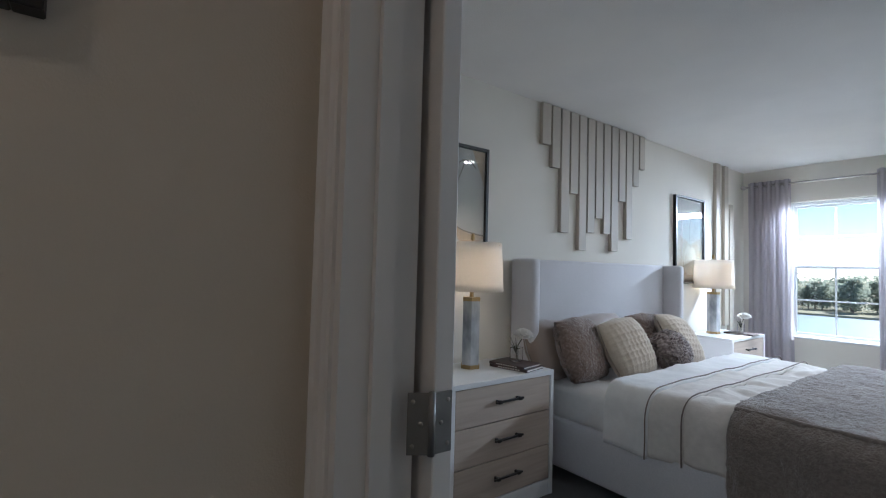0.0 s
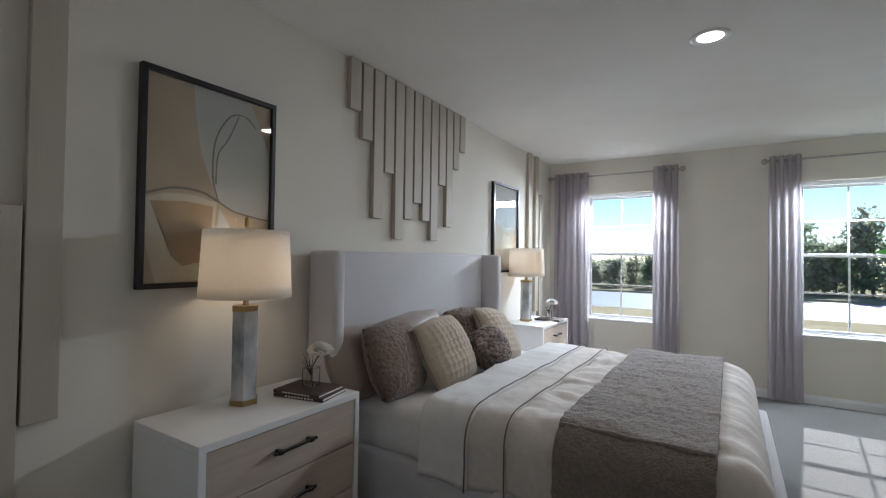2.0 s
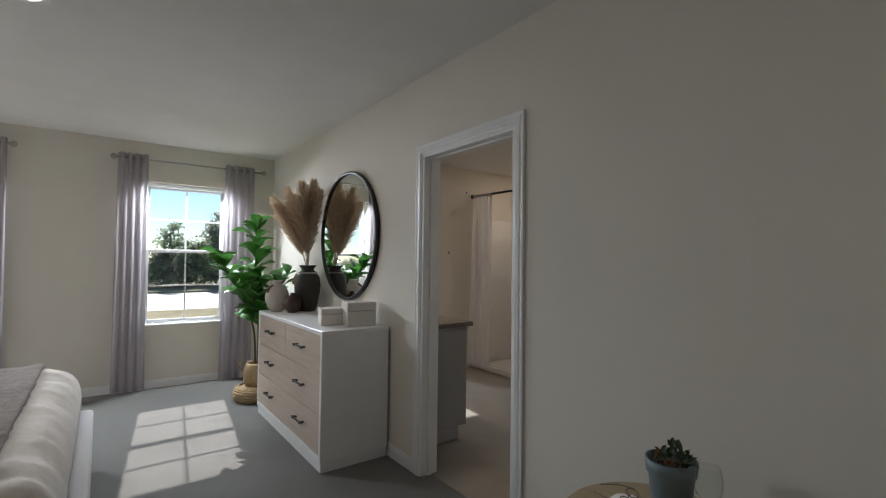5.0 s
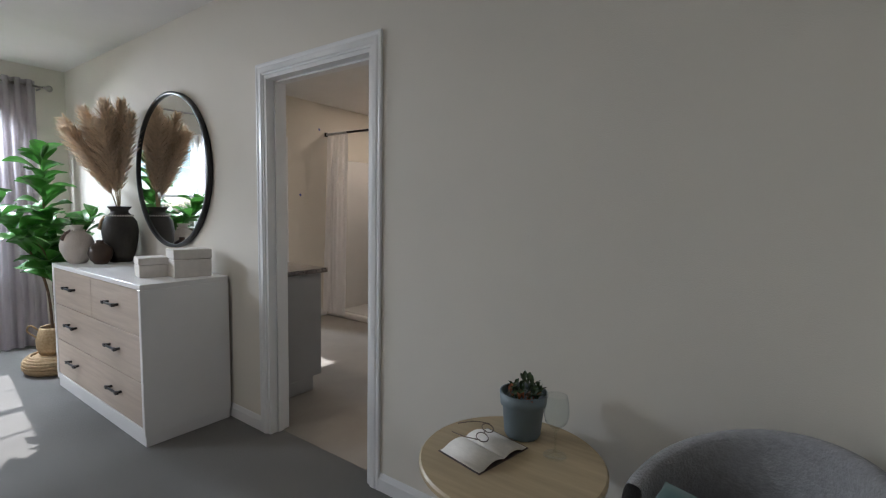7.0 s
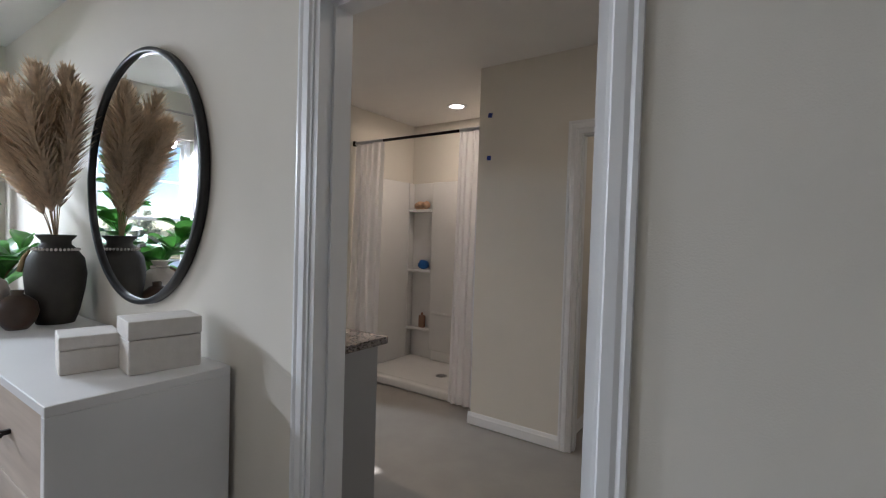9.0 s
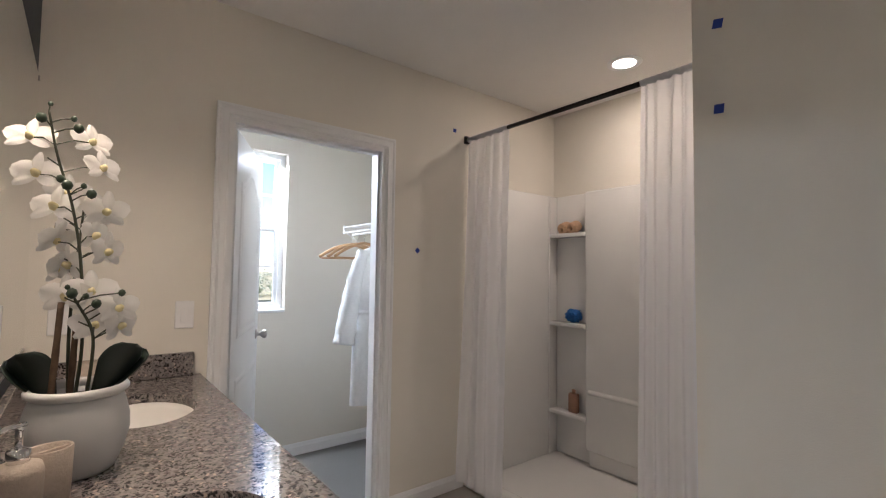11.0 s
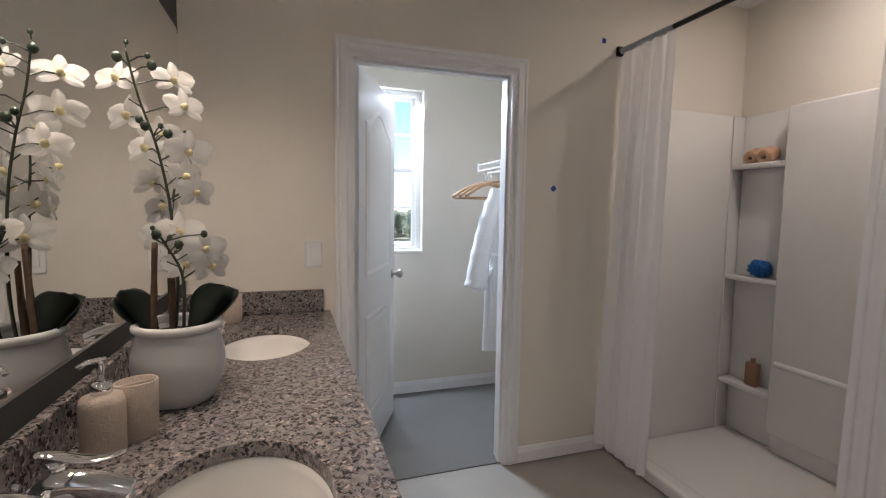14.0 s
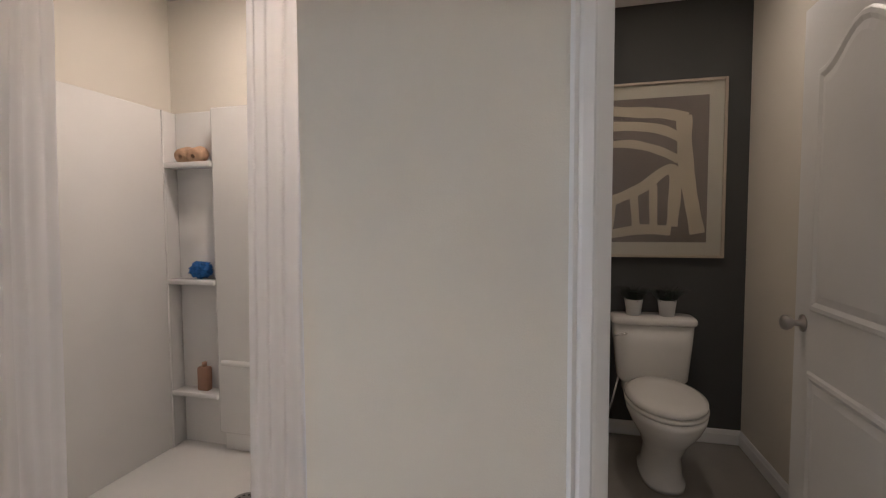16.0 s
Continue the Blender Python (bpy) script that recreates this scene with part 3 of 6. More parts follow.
entry = panel_door("door_1", (-2.091, -5.766), 0.80, 176, "white two-panel entry door folded back against the wall")
for hz in (0.25, 1.075, 1.78):
    hg = thing("door_hinge", "satin steel butt hinge on the door lining", "hinge", -2.088, -5.792, hz, 0, "door hinges")
    hinge(hg, 0, 0, 0, -122, 88)
closet_door = panel_door("door_2", (0.826, -0.985), 0.755, 64.8, "white two-panel closet door standing open")
for hz in (0.25, 1.06, 1.80):
    hg = thing("door_hinge", "satin steel butt hinge on the closet door", "hinge", 0.820, -0.973, hz, 0, "door hinges")
    hinge(hg, 0, 0, 0, -88, 60)
toilet_door = panel_door("door_3", (2.088, -4.046), 0.70, -2.5, "white two-panel toilet door standing open")
strike = thing("strike_plate", "dark steel strike plate in the bathroom door lining", "strike plate", 0.07, BD[1] - 0.0165, 0.93)
part("plate", box(-0.014, 0.014, -0.0012, 0.0012, -0.03, 0.03, 0.001, 1), "nickel", strike)
part("latch_hole", box(-0.007, 0.007, -0.0022, -0.0013, -0.012, 0.012), "black", strike)

# ---- bedroom: bed ----
BX0, BX1, BY0, BY1 = -3.74, -1.66, -3.85, -1.92
bed = thing("bed", "white upholstered king bed with winged headboard", "bed", (BX0 + BX1) / 2, (BY0 + BY1) / 2, 0)
bc = Vector(((BX0 + BX1) / 2, (BY0 + BY1) / 2, 0))


def bbox(x0, x1, y0, y1, z0, z1, bev, segs=3):
    return box(x0 - bc.x, x1 - bc.x, y0 - bc.y, y1 - bc.y, z0, z1, bev, segs)


part("headboard", bbox(-3.795, -3.735, -3.86, -1.99, 0.05, 1.385, 0.02), "linen", bed, "", True)
part("wing", bbox(-3.79, -3.58, -3.935, -3.855, 0.05, 1.385, 0.026), "linen", bed, "", True)
part("wing", bbox(-3.79, -3.58, -1.995, -1.915, 0.05, 1.385, 0.026), "linen", bed, "", True)
part("side_rail", bbox(-3.58, BX1, BY0, BY0 + 0.06, 0.08, 0.38, 0.018), "linen", bed, "", True)
part("side_rail", bbox(-3.58, BX1, BY1 - 0.06, BY1, 0.08, 0.38, 0.018), "linen", bed, "", True)
part("foot_rail", bbox(BX1 - 0.07, BX1 + 0.004, BY0 + 0.02, BY1 - 0.02, 0.08, 0.384, 0.018), "linen", bed, "", True)
part("slat_deck", bbox(-3.70, BX1 - 0.08, BY0 + 0.07, BY1 - 0.07, 0.16, 0.22, 0.0), "black", bed)
for lx in (-3.62, -1.75):
    for ly in (BY0 + 0.1, BY1 - 0.1):
        part("leg", lathe([(0, 0), (0.025, 0), (0.032, 0.078), (0.032, 0.085), (0, 0.085)], 16, at=(lx - bc.x, ly - bc.y, 0)), "black", bed, "short dark wooden leg", True)

mattress = thing("mattress", "thick mattress under a white fitted sheet", "mattress", bc.x, bc.y, 0.22)
part("body", box(-3.72 - bc.x, BX1 - 0.09 - bc.x, BY0 + 0.075 - bc.y, BY1 - 0.075 - bc.y, 0.002, 0.375, 0.07, 4), "sheet", mattress, "", True)


def crumple(x, y, z, amp, scale):
    return amp * (noise.noise(Vector((x, y, z)) * scale) + 0.5 * noise.noise(Vector((x, y, z)) * scale * 2.3))


def cover(x, s, lift, drop):
    """A point of the bedding: x along the bed, s from -1 to 1 across it, hanging down both long sides by drop."""
    half, r = 0.955, 0.11
    flat = half - r
    arc = r * math.pi / 2
    total = flat + arc + drop
    d = abs(s) * total
    if d < flat:
        yy, zz, ny, nz = d, 0.0, 0.0, 1.0
    elif d < flat + arc:
        a = (d - flat) / r
        yy, zz, ny, nz = flat + r * math.sin(a), -r + r * math.cos(a), math.sin(a), math.cos(a)
    else:
        yy, zz, ny, nz = half, -r - (d - flat - arc), 1.0, 0.0
    sg = 1 if s >= 0 else -1
    z = 0.655 + zz + nz * lift
    y = bc.y + sg * (yy + ny * lift)
    if abs(s) * total > flat:
        y += sg * 0.012 * math.sin(x * 21 + 2 * math.sin(x * 5)) * min(1.0, (abs(s) * total - flat) / 0.2)
    return Vector((x, y, z)), ny, nz


def bedding(name, x0, x1, lift, drop, mat, label, category, nu=70, nv=90, amp=0.018, foot=False, thick=0.012, head_lip=0.0, owner=None):
    o = owner or thing(name, label, category, bc.x, bc.y, 0.6)
    base = Vector((bc.x, bc.y, 0.6))

    def fn(u, v):
        x = x0 + (x1 - x0) * u
        p, ny, nz = cover(x, 2 * v - 1, lift, drop)
        w = crumple(p.x, p.y, p.z, amp, 3.2) + crumple(p.x * 0.6, p.y * 2.4, 0, amp * 0.35, 5)
        w += 0.3 * amp * (1 - 2 * abs(noise.noise(Vector((p.x * 4.0 + 0.8 * noise.noise(p * 3), p.y * 1.6, p.z * 2)) * 2.6)))
        p += Vector((0, math.copysign(ny, 2 * v - 1) * w, nz * w))
        if foot:
            k = max(0.0, (x - (x1 - 0.20)) / 0.20)
            p.z -= 0.20 * k ** 2.2
            p.x = x1 - 0.20 + 0.17 * math.sin(min(1.0, k) * math.pi / 2) if k > 0 else p.x
        if head_lip and u < 0.05:
            p.z -= head_lip * (1 - u / 0.05)
        return p - base

    cloth = part(name if owner else "cloth", sheet(fn, nu, nv, thick=thick), mat, o, label if owner else "", True)
    return cloth if owner else o


duvet = bedding("duvet", -3.06, -1.70, 0.0, 0.17, "duvet", "cream cotton duvet with gathered pleats", "duvet", foot=True, amp=0.030, nu=110, nv=130)
fold = bedding("folded_duvet_edge", -3.10, -2.83, 0.030, 0.20, "sheet", "white duvet edge folded back with dark piping", "duvet edge", nu=24, amp=0.012, thick=0.026, owner=duvet)
fold2 = bedding("folded_coverlet", -2.88, -2.66, 0.020, 0.19, "duvet", "cream coverlet band with dark piping", "coverlet", nu=20, amp=0.012, thick=0.018, owner=duvet)
for owner, x, lift, drop in ((fold, -2.832, 0.046, 0.20), (fold2, -2.662, 0.034, 0.19)):
    pts = []
    for k in range(101):
        p, ny, nz = cover(x, 2 * k / 100 - 1, lift, drop)
        w = crumple(p.x, p.y, p.z, 0.012, 3.2)
        pts.append(p + Vector((0, math.copysign(ny, 2 * k / 100 - 1) * w, nz * w)) - Vector((bc.x, bc.y, 0.6)))
    part("piping", tube(pts, 0.0034, 6), "piping", owner, "dark brown piping", True)
throw = bedding("throw_blanket", -2.45, -1.90, 0.052, 0.36, "throw", "taupe faux fur throw laid across the bed", "throw", nu=90, nv=240, amp=0.012, thick=0.03)
for ob in throw.children:
    me = ob.data
    for v in me.vertices:
        v.co += v.normal * (0.005 * noise.noise(v.co * 30) + 0.005 * noise.noise(v.co * 85))


# ridge added so its shading draws the crease where the throw folds over
hem = []
for k in range(29):
    x = -2.445 + 0.54 * k / 28
    hem.append(Vector((x - bc.x, -3.80 - bc.y + 0.008 * noise.noise(Vector((x * 9, 0, 4))), 0.088 + 0.006 * noise.noise(Vector((x * 14, 2, 0))))))
part("hem", tube(hem, 0.013, 8), "throw", throw, "fur ridge shading the throw's fold line", True)


def pillow(name, label, mat, x, y, z, w, h, t, lean, turn, spin=0, waffle=False, fuzz=0.0, corner=0.10):
    """A stuffed square pillow standing on its edge, leaning back by lean degrees."""
    o = thing(name, label, "pillow", x, y, z, turn)
    tilt = pose(0, 0, 0, 0, -lean, 0) @ pose(0, 0, h * 0.46, spin, 0, 0)

    def side(s):
        def fn(u, v):
            a, b = 2 * u - 1, 2 * v - 1
            k = max(0.0, (1 - abs(a) ** 2.6)) ** 0.55 * max(0.0, (1 - abs(b) ** 2.6)) ** 0.55
            pull = 1 - corner * (1 - k) * (1 - abs(abs(a) - abs(b)))
            p = Vector((s * (t / 2 * k + 0.003), a * w / 2 * pull, b * h / 2 * pull))
            p.x += s * k * 0.012 * noise.noise(Vector((a * 2.1, b * 2.3, x * 7 + s)))
            if waffle:
                p.x += s * k * 0.007 * (max(0.0, abs(math.sin(a * math.pi * 5))) ** 0.5 + max(0.0, abs(math.sin(b * math.pi * 5))) ** 0.5 - 1.2) * -1
            if fuzz:
                p += Vector((s, a * 0.6, b * 0.6)) * fuzz * noise.noise(Vector((a * 13 + x, b * 13, s * 3)))
            return p
        return fn

    bm = bmesh.new()
    n = 60 if waffle or fuzz else 26
    for s in (-1, 1):
        sheet(side(s), n, n, bm)
    bmesh.ops.remove_doubles(bm, verts=bm.verts, dist=0.004)
    part("cushion", bm, mat, o, "", True, tilt)
    return o


PZ = 0.60
pillow("pillow", "taupe satin sleeping pillow leaning on the headboard", "satin", -3.53, -3.72, PZ, 0.46, 0.42, 0.20, 24, 0)
pillow("pillow", "taupe satin sleeping pillow leaning on the headboard", "satin", -3.57, -3.08, PZ, 0.66, 0.43, 0.20, 22, 0, 2)
pillow("pillow", "taupe satin sleeping pillow leaning on the headboard", "satin", -3.57, -2.36, PZ, 0.62, 0.40, 0.20, 24, 0, -2)
pillow("pillow", "shaggy tan faux fur pillow", "fur", -3.38, -3.58, PZ, 0.46, 0.44, 0.20, 22, 5, fuzz=0.008)
pillow("pillow", "shaggy tan faux fur pillow", "fur", -3.44, -2.62, PZ, 0.46, 0.43, 0.18, 24, -4, fuzz=0.012)
pillow("pillow", "cream waffle-knit square pillow", "waffle", -3.22, -3.28, PZ + 0.02, 0.45, 0.43, 0.18, 28, -4, 6, waffle=True)
pillow("pillow", "small tipped brown fur pillow", "darkfur", -3.15, -2.86, PZ + 0.03, 0.34, 0.31, 0.20, 30, 0, -8, fuzz=0.02, corner=0.3)
pillow("pillow", "cream waffle-knit square pillow", "waffle", -3.24, -2.45, PZ + 0.02, 0.48, 0.44, 0.18, 34, 8, -10, waffle=True)

# ---- bedroom: storage ----


def bar_handle(parent, m, length=0.17):
    bm = bmesh.new()
    box(-length / 2, length / 2, 0.022, 0.034, -0.006, 0.006, 0.0025, 1, bm)
    for s in (-1, 1):
        box(s * length * 0.36 - 0.007, s * length * 0.36 + 0.007, 0, 0.024, -0.007, 0.007, 0.002, 1, bm)
        box(s * length * 0.36 - 0.012, s * length * 0.36 + 0.012, 0.019, 0.037, -0.009, 0.009, 0.002, 1, bm)
    part("handle", bm, "bronze", parent, "dark bronze bar handle", False, m)


def chest(name, label, category, length, depth, height, cols, rows, x, y, rz, group=""):
    """A white case with oak drawer fronts, standing with its back at local y = 0 and its front at -depth."""
    o = thing(name, label, category, x, y, 0, rz, group)
    t, hl = 0.028, length / 2
    part("side_panel", box(-hl, -hl + t, -depth, 0, 0.0, height - t, 0.002, 1), "lacquer", o)
    part("side_panel", box(hl - t, hl, -depth, 0, 0.0, height - t, 0.002, 1), "lacquer", o)
    part("top", box(-hl, hl, -depth, 0, height - t, height, 0.002, 1), "lacquer", o)
    part("back_panel", box(-hl + t, hl - t, -0.012, -0.002, 0.07, height - t), "lacquer", o)
    part("bottom", box(-hl + t, hl - t, -depth + 0.002, -0.02, 0.07, 0.09), "lacquer", o)
    part("plinth", box(-hl + t, hl - t, -depth + 0.004, -0.02, 0, 0.07, 0.002, 1), "lacquer", o)
    w = (length - 2 * t) / cols
    hh = (height - t - 0.092) / rows
    for c in range(cols):
        for r in range(rows):
            x0 = -hl + t + c * w
            z0 = 0.092 + r * hh
            d = part("drawer", box(x0 + 0.003, x0 + w - 0.003, -depth + 0.004, -0.03, z0 + 0.003, z0 + hh - 0.003, 0.002, 1), "oak", o, "washed oak drawer front")
            bar_handle(d, pose(x0 + w / 2, -depth + 0.004, z0 + hh * 0.55, 0, 0, 180), 0.19 if cols > 1 else 0.21)
    return o


nightstand = chest("nightstand", "white nightstand with three washed oak drawers", "nightstand", 0.77, 0.44, 0.72, 1, 3, XL + 0.02, -4.39, 90, "nightstands")
copy_thing(nightstand, pose(XL + 0.02, -1.12, 0, 0, 0, 90))


def wide_dresser(length, depth, height, x, y, rz):
    """A white case: two small drawers above two full-width ones with two handles each."""
    o = thing("dresser", "white dresser with washed oak drawers and dark handles", "dresser", x, y, 0, rz)
    t, hl = 0.028, length / 2
    for s in (-1, 1):
        part("side_panel", box(s * hl - (t if s > 0 else 0), s * hl + (t if s < 0 else 0), -depth, 0, 0.062, height - t, 0.002, 1), "lacquer", o)
    part("top", box(-hl, hl, -depth, 0, height - t, height, 0.002, 1), "lacquer", o)
    part("back_panel", box(-hl + t, hl - t, -0.012, -0.002, 0.07, height - t), "lacquer", o)
    part("bottom", box(-hl + t, hl - t, -depth, -0.014, 0.062, 0.10, 0.002, 1), "lacquer", o)
    part("plinth", box(-hl + 0.008, hl - 0.008, -depth + 0.008, -0.004, 0, 0.061, 0.002, 1), "lacquer", o)
    z0, hh, w = 0.101, (height - t - 0.101) / 3, length - 2 * t
    for r in range(3):
        z = z0 + r * hh
        for a, b in (((-0.5, 0.0), (0.0, 0.5)) if r == 2 else ((-0.5, 0.5),)):
            d = part("drawer", box(a * w + 0.0025, b * w - 0.0025, -depth + 0.004, -0.03, z + 0.0025, z + hh - 0.0025, 0.002, 1), "oak", o, "washed oak drawer front")
            for f in ((a + b) / 2,) if r == 2 else (-0.25, 0.25):
                bar_handle(d, pose(f * w, -depth + 0.004, z + hh * 0.55, 0, 0, 180), 0.19)
    return o


dresser = wide_dresser(1.46, 0.485, 0.895, -0.02, -2.11, -90)

# ---- bedroom: lamps ----


def table_lamp(x, y, z, label):
    o = thing("table_lamp", label, "lamp", x, y, z, 22, "bedside lamps")
    part("foot", lathe([(0, 0), (0.062, 0), (0.062, 0.022), (0, 0.022)], 6), "brass", o)
    part("column", lathe([(0, 0.022), (0.056, 0.022), (0.056, 0.395), (0, 0.395)], 6), "marble", o, "hexagonal veined marble column")
    part("collar", lathe([(0, 0.395), (0.058, 0.395), (0.058, 0.418), (0.014, 0.418), (0.012, 0.45), (0, 0.45)], 6), "brass", o)
    part("shade", sheet(lambda u, v: (lambda a, r: Vector((r * math.cos(a), r * math.sin(a), 0.455 + 0.285 * v)))(2 * math.pi * u, 0.188 - 0.014 * v), 48, 6, thick=0.003, closed_u=True), "shade", o, "white linen drum shade", True)
    bm = bmesh.new()
    for k in range(3):
        a = 2 * math.pi * k / 3
        tube([(0.012 * math.cos(a), 0.012 * math.sin(a), 0.70), (0.176 * math.cos(a), 0.176 * math.sin(a), 0.725)], 0.0018, 6, bm)
    tube([(0, 0, 0.44), (0, 0, 0.775)], 0.004, 8, bm)
    lathe([(0, 0.755), (0.010, 0.757), (0.012, 0.770), (0.009, 0.795), (0, 0.80)], 12, bm)
    part("spider", bm, "brass", o)
    part("bulb", lathe([(0, 0.50), (0.012, 0.505), (0.014, 0.535), (0.028, 0.57), (0.026, 0.60), (0.012, 0.618), (0, 0.62)], 16, at=(0.03, 0, 0)), "bulb", o, "glowing warm bulb", True)
    return o


table_lamp(-3.635, -4.41, 0.72, "lit table lamp with marble column on the nightstand")
table_lamp(-3.635, -1.20, 0.72, "lit table lamp with marble column by the window")
for ly in (-4.41, -1.20):
    lamp("table_lamp_light", "POINT", Matrix.Translation((-3.635, ly, 1.34)), 0.4, WARM, 0.03)


# serves the real ceiling cans and the added fill cans alike
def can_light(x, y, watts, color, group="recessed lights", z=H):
    o = thing("recessed_light", "round white recessed ceiling light, lit, some added as fill", "ceiling light", x, y, z, 0, group)
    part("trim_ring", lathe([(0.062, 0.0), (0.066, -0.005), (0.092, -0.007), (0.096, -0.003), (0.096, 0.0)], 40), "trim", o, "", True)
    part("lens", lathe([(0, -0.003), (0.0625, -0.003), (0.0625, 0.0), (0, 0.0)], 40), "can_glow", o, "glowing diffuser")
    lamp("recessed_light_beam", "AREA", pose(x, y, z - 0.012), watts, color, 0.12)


can_light(-1.955, -2.85, 2.4, (1.0, 0.90, 0.78))
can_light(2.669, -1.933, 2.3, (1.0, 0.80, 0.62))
# unseen cans, added to brighten the hallway, toilet room and bathroom
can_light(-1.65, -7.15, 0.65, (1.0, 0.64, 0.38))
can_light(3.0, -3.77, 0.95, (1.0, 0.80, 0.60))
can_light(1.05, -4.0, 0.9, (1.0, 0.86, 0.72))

# ---- bedroom: wall slats, pictures, mirror, curtains ----


def slats(name, label, rows, x=XL):
    o = thing(name, label, "wall decor", x, rows[0][0], 0)
    for y0, y1, z0, z1 in rows:
        part("slat", box(0.0, 0.034, y0 - rows[0][0], y1 - rows[0][0], z0, z1, 0.002, 1), "strip", o)


EDGE = [-3.663, -3.553, -3.445, -3.335, -3.226, -3.118, -3.010, -2.902, -2.792, -2.682, -2.572, -2.465, -2.362, -2.261]
LOW = [2.24, 2.08, 1.60, 1.91, 1.475, 1.62, 1.745, 1.625, 1.485, 1.92, 1.60, 2.08, 2.245]
slats("slat_panel", "beige wooden slats of stepped lengths above the bed", [(a + 0.009, b - 0.009, lo, H - 0.004) for a, b, lo in zip(EDGE, EDGE[1:], LOW)])
slats("slat_panel", "beige wooden slats rising and hanging in the corner", [(-5.50, -5.42, 0.09, 1.95), (-5.408, -5.335, 0.09, H - 0.004), (-5.328, -5.236, 1.18, H - 0.004), (-5.228, -5.118, 0.09, 1.50), (-5.11, -5.012, 0.80, H - 0.004)])
slats("slat_panel", "beige wooden slats beside the window curtain", [(-0.815, -0.715, 0.75, H - 0.004), (-0.60, -0.505, 0.75, H - 0.004), (-0.47, -0.385, 0.09, 2.12)])


def blue_tape(x, y, z, axis, s=0.013, spin=45):
    o = thing("masking_tape", "small square of blue masking tape on the wall", "tape", x, y, z, 0, "tape squares")
    b = box(-0.0012, 0.0, -s, s, -s, s) if axis == "x" else box(-s, s, -0.0012, 0.0, -s, s)
    part("square", b, "tape", o, "", False, pose(0, 0, 0, spin if axis == "x" else 0, spin if axis == "y" else 0, 0))


blue_tape(XL + 0.0355, -5.19, 1.485, "x", 0.016, 20)
blue_tape(1.839, YC - 0.0002, 1.464, "y", 0.013, 45)
blue_tape(2.115, YC - 0.0002, 2.245, "y", 0.012, 5)
blue_tape(XS - 0.0002, -2.685, 2.208, "x", 0.016, 12)
blue_tape(XS - 0.0002, -2.685, 1.909, "x", 0.016, 5)


def blob_outline(cx, cz, rx, rz, seed, n=40, rough=0.15):
    out = []
    for k in range(n):
        a = 2 * math.pi * k / n
        r = 1 + rough * noise.noise(Vector((math.cos(a) * 1.3 + seed, math.sin(a) * 1.3, seed)))
        out.append((cx + rx * r * math.cos(a), cz + rz * r * math.sin(a)))
    return out


def flat_shape(parent, name, outline, depth, mat):
    """A flat painted shape lying on a picture, facing local +y."""
    bm = bmesh.new()
    f = bm.faces.new([bm.verts.new((x, depth, z)) for x, z in outline])
    bmesh.ops.triangulate(bm, faces=[f])
    part(name, bm, mat, parent)


def stroke(ctrl, width, n=10):
    """The outline of a brush stroke along control points (x, z)."""
    pts = curve_points([(x, 0, z) for x, z in ctrl], n)
    left, right = [], []
    for i, p in enumerate(pts):
        d = pts[min(i + 1, len(pts) - 1)] - pts[max(i - 1, 0)]
        nrm = Vector((-d.z, 0, d.x)).normalized() * width / 2 * (0.9 + 0.2 * noise.noise(p * 9))
        left.append(((p + nrm).x, (p + nrm).z))
        right.append(((p - nrm).x, (p - nrm).z))
    return left, right


def stroke_shape(parent, name, ctrl, width, depth, mat):
    left, right = stroke(ctrl, width)
    bm = bmesh.new()
    a = [bm.verts.new((x, depth, z)) for x, z in left]
    b = [bm.verts.new((x, depth, z)) for x, z in right]
    for i in range(len(a) - 1):
        bm.faces.new((a[i], a[i + 1], b[i + 1], b[i]))
    part(name, bm, mat, parent)


def picture(name, label, x, y, z, rz, w, h, frame_mat, fw, depth, ground, paint, glazed=True):
    """A framed picture whose back is at local y = 0 and whose face looks along +y."""
    o = thing(name, label, "picture", x, y, z, rz)
    bm = bmesh.new()
    box(-w / 2, -w / 2 + fw, 0, depth, -h / 2, h / 2, 0.002, 1, bm)
    box(w / 2 - fw, w / 2, 0, depth, -h / 2, h / 2, 0.002, 1, bm)
    box(-w / 2 + fw, w / 2 - fw, 0, depth, -h / 2, -h / 2 + fw, 0.002, 1, bm)
    box(-w / 2 + fw, w / 2 - fw, 0, depth, h / 2 - fw, h / 2, 0.002, 1, bm)
    part("frame", bm, frame_mat, o)
    part("print", box(-w / 2 + fw, w / 2 - fw, 0.002, depth * 0.35, -h / 2 + fw, h / 2 - fw), ground, o)
    paint(o, w - 2 * fw, h - 2 * fw, depth * 0.35)
    if glazed:
        part("glazing", box(-w / 2 + fw, w / 2 - fw, depth * 0.8, depth * 0.8 + 0.002, -h / 2 + fw, h / 2 - fw), "pane", o)
    return o


M["art_tan"] = material("art_warm_beige", (0.50, 0.38, 0.27), 0.8, vary=0.12, scale=4, second=(0.42, 0.32, 0.24))
M["art_grey"] = material("art_pale_grey", (0.52, 0.49, 0.46), 0.8, vary=0.06, scale=3)
M["art_cream"] = material("art_cream", (0.62, 0.52, 0.41), 0.8, vary=0.08, scale=4)
M["art_ochre"] = material("art_ochre", (0.46, 0.31, 0.19), 0.8, vary=0.12, scale=5)
M["art_line"] = material("art_taupe_line", (0.24, 0.20, 0.17), 0.8)
M["art_taupe"] = material("art_mauve_taupe", (0.235, 0.19, 0.175), 0.8, vary=0.06, scale=6)
M["art_mat"] = material("art_mount_board", (0.58, 0.53, 0.46), 0.9, vary=0.02)


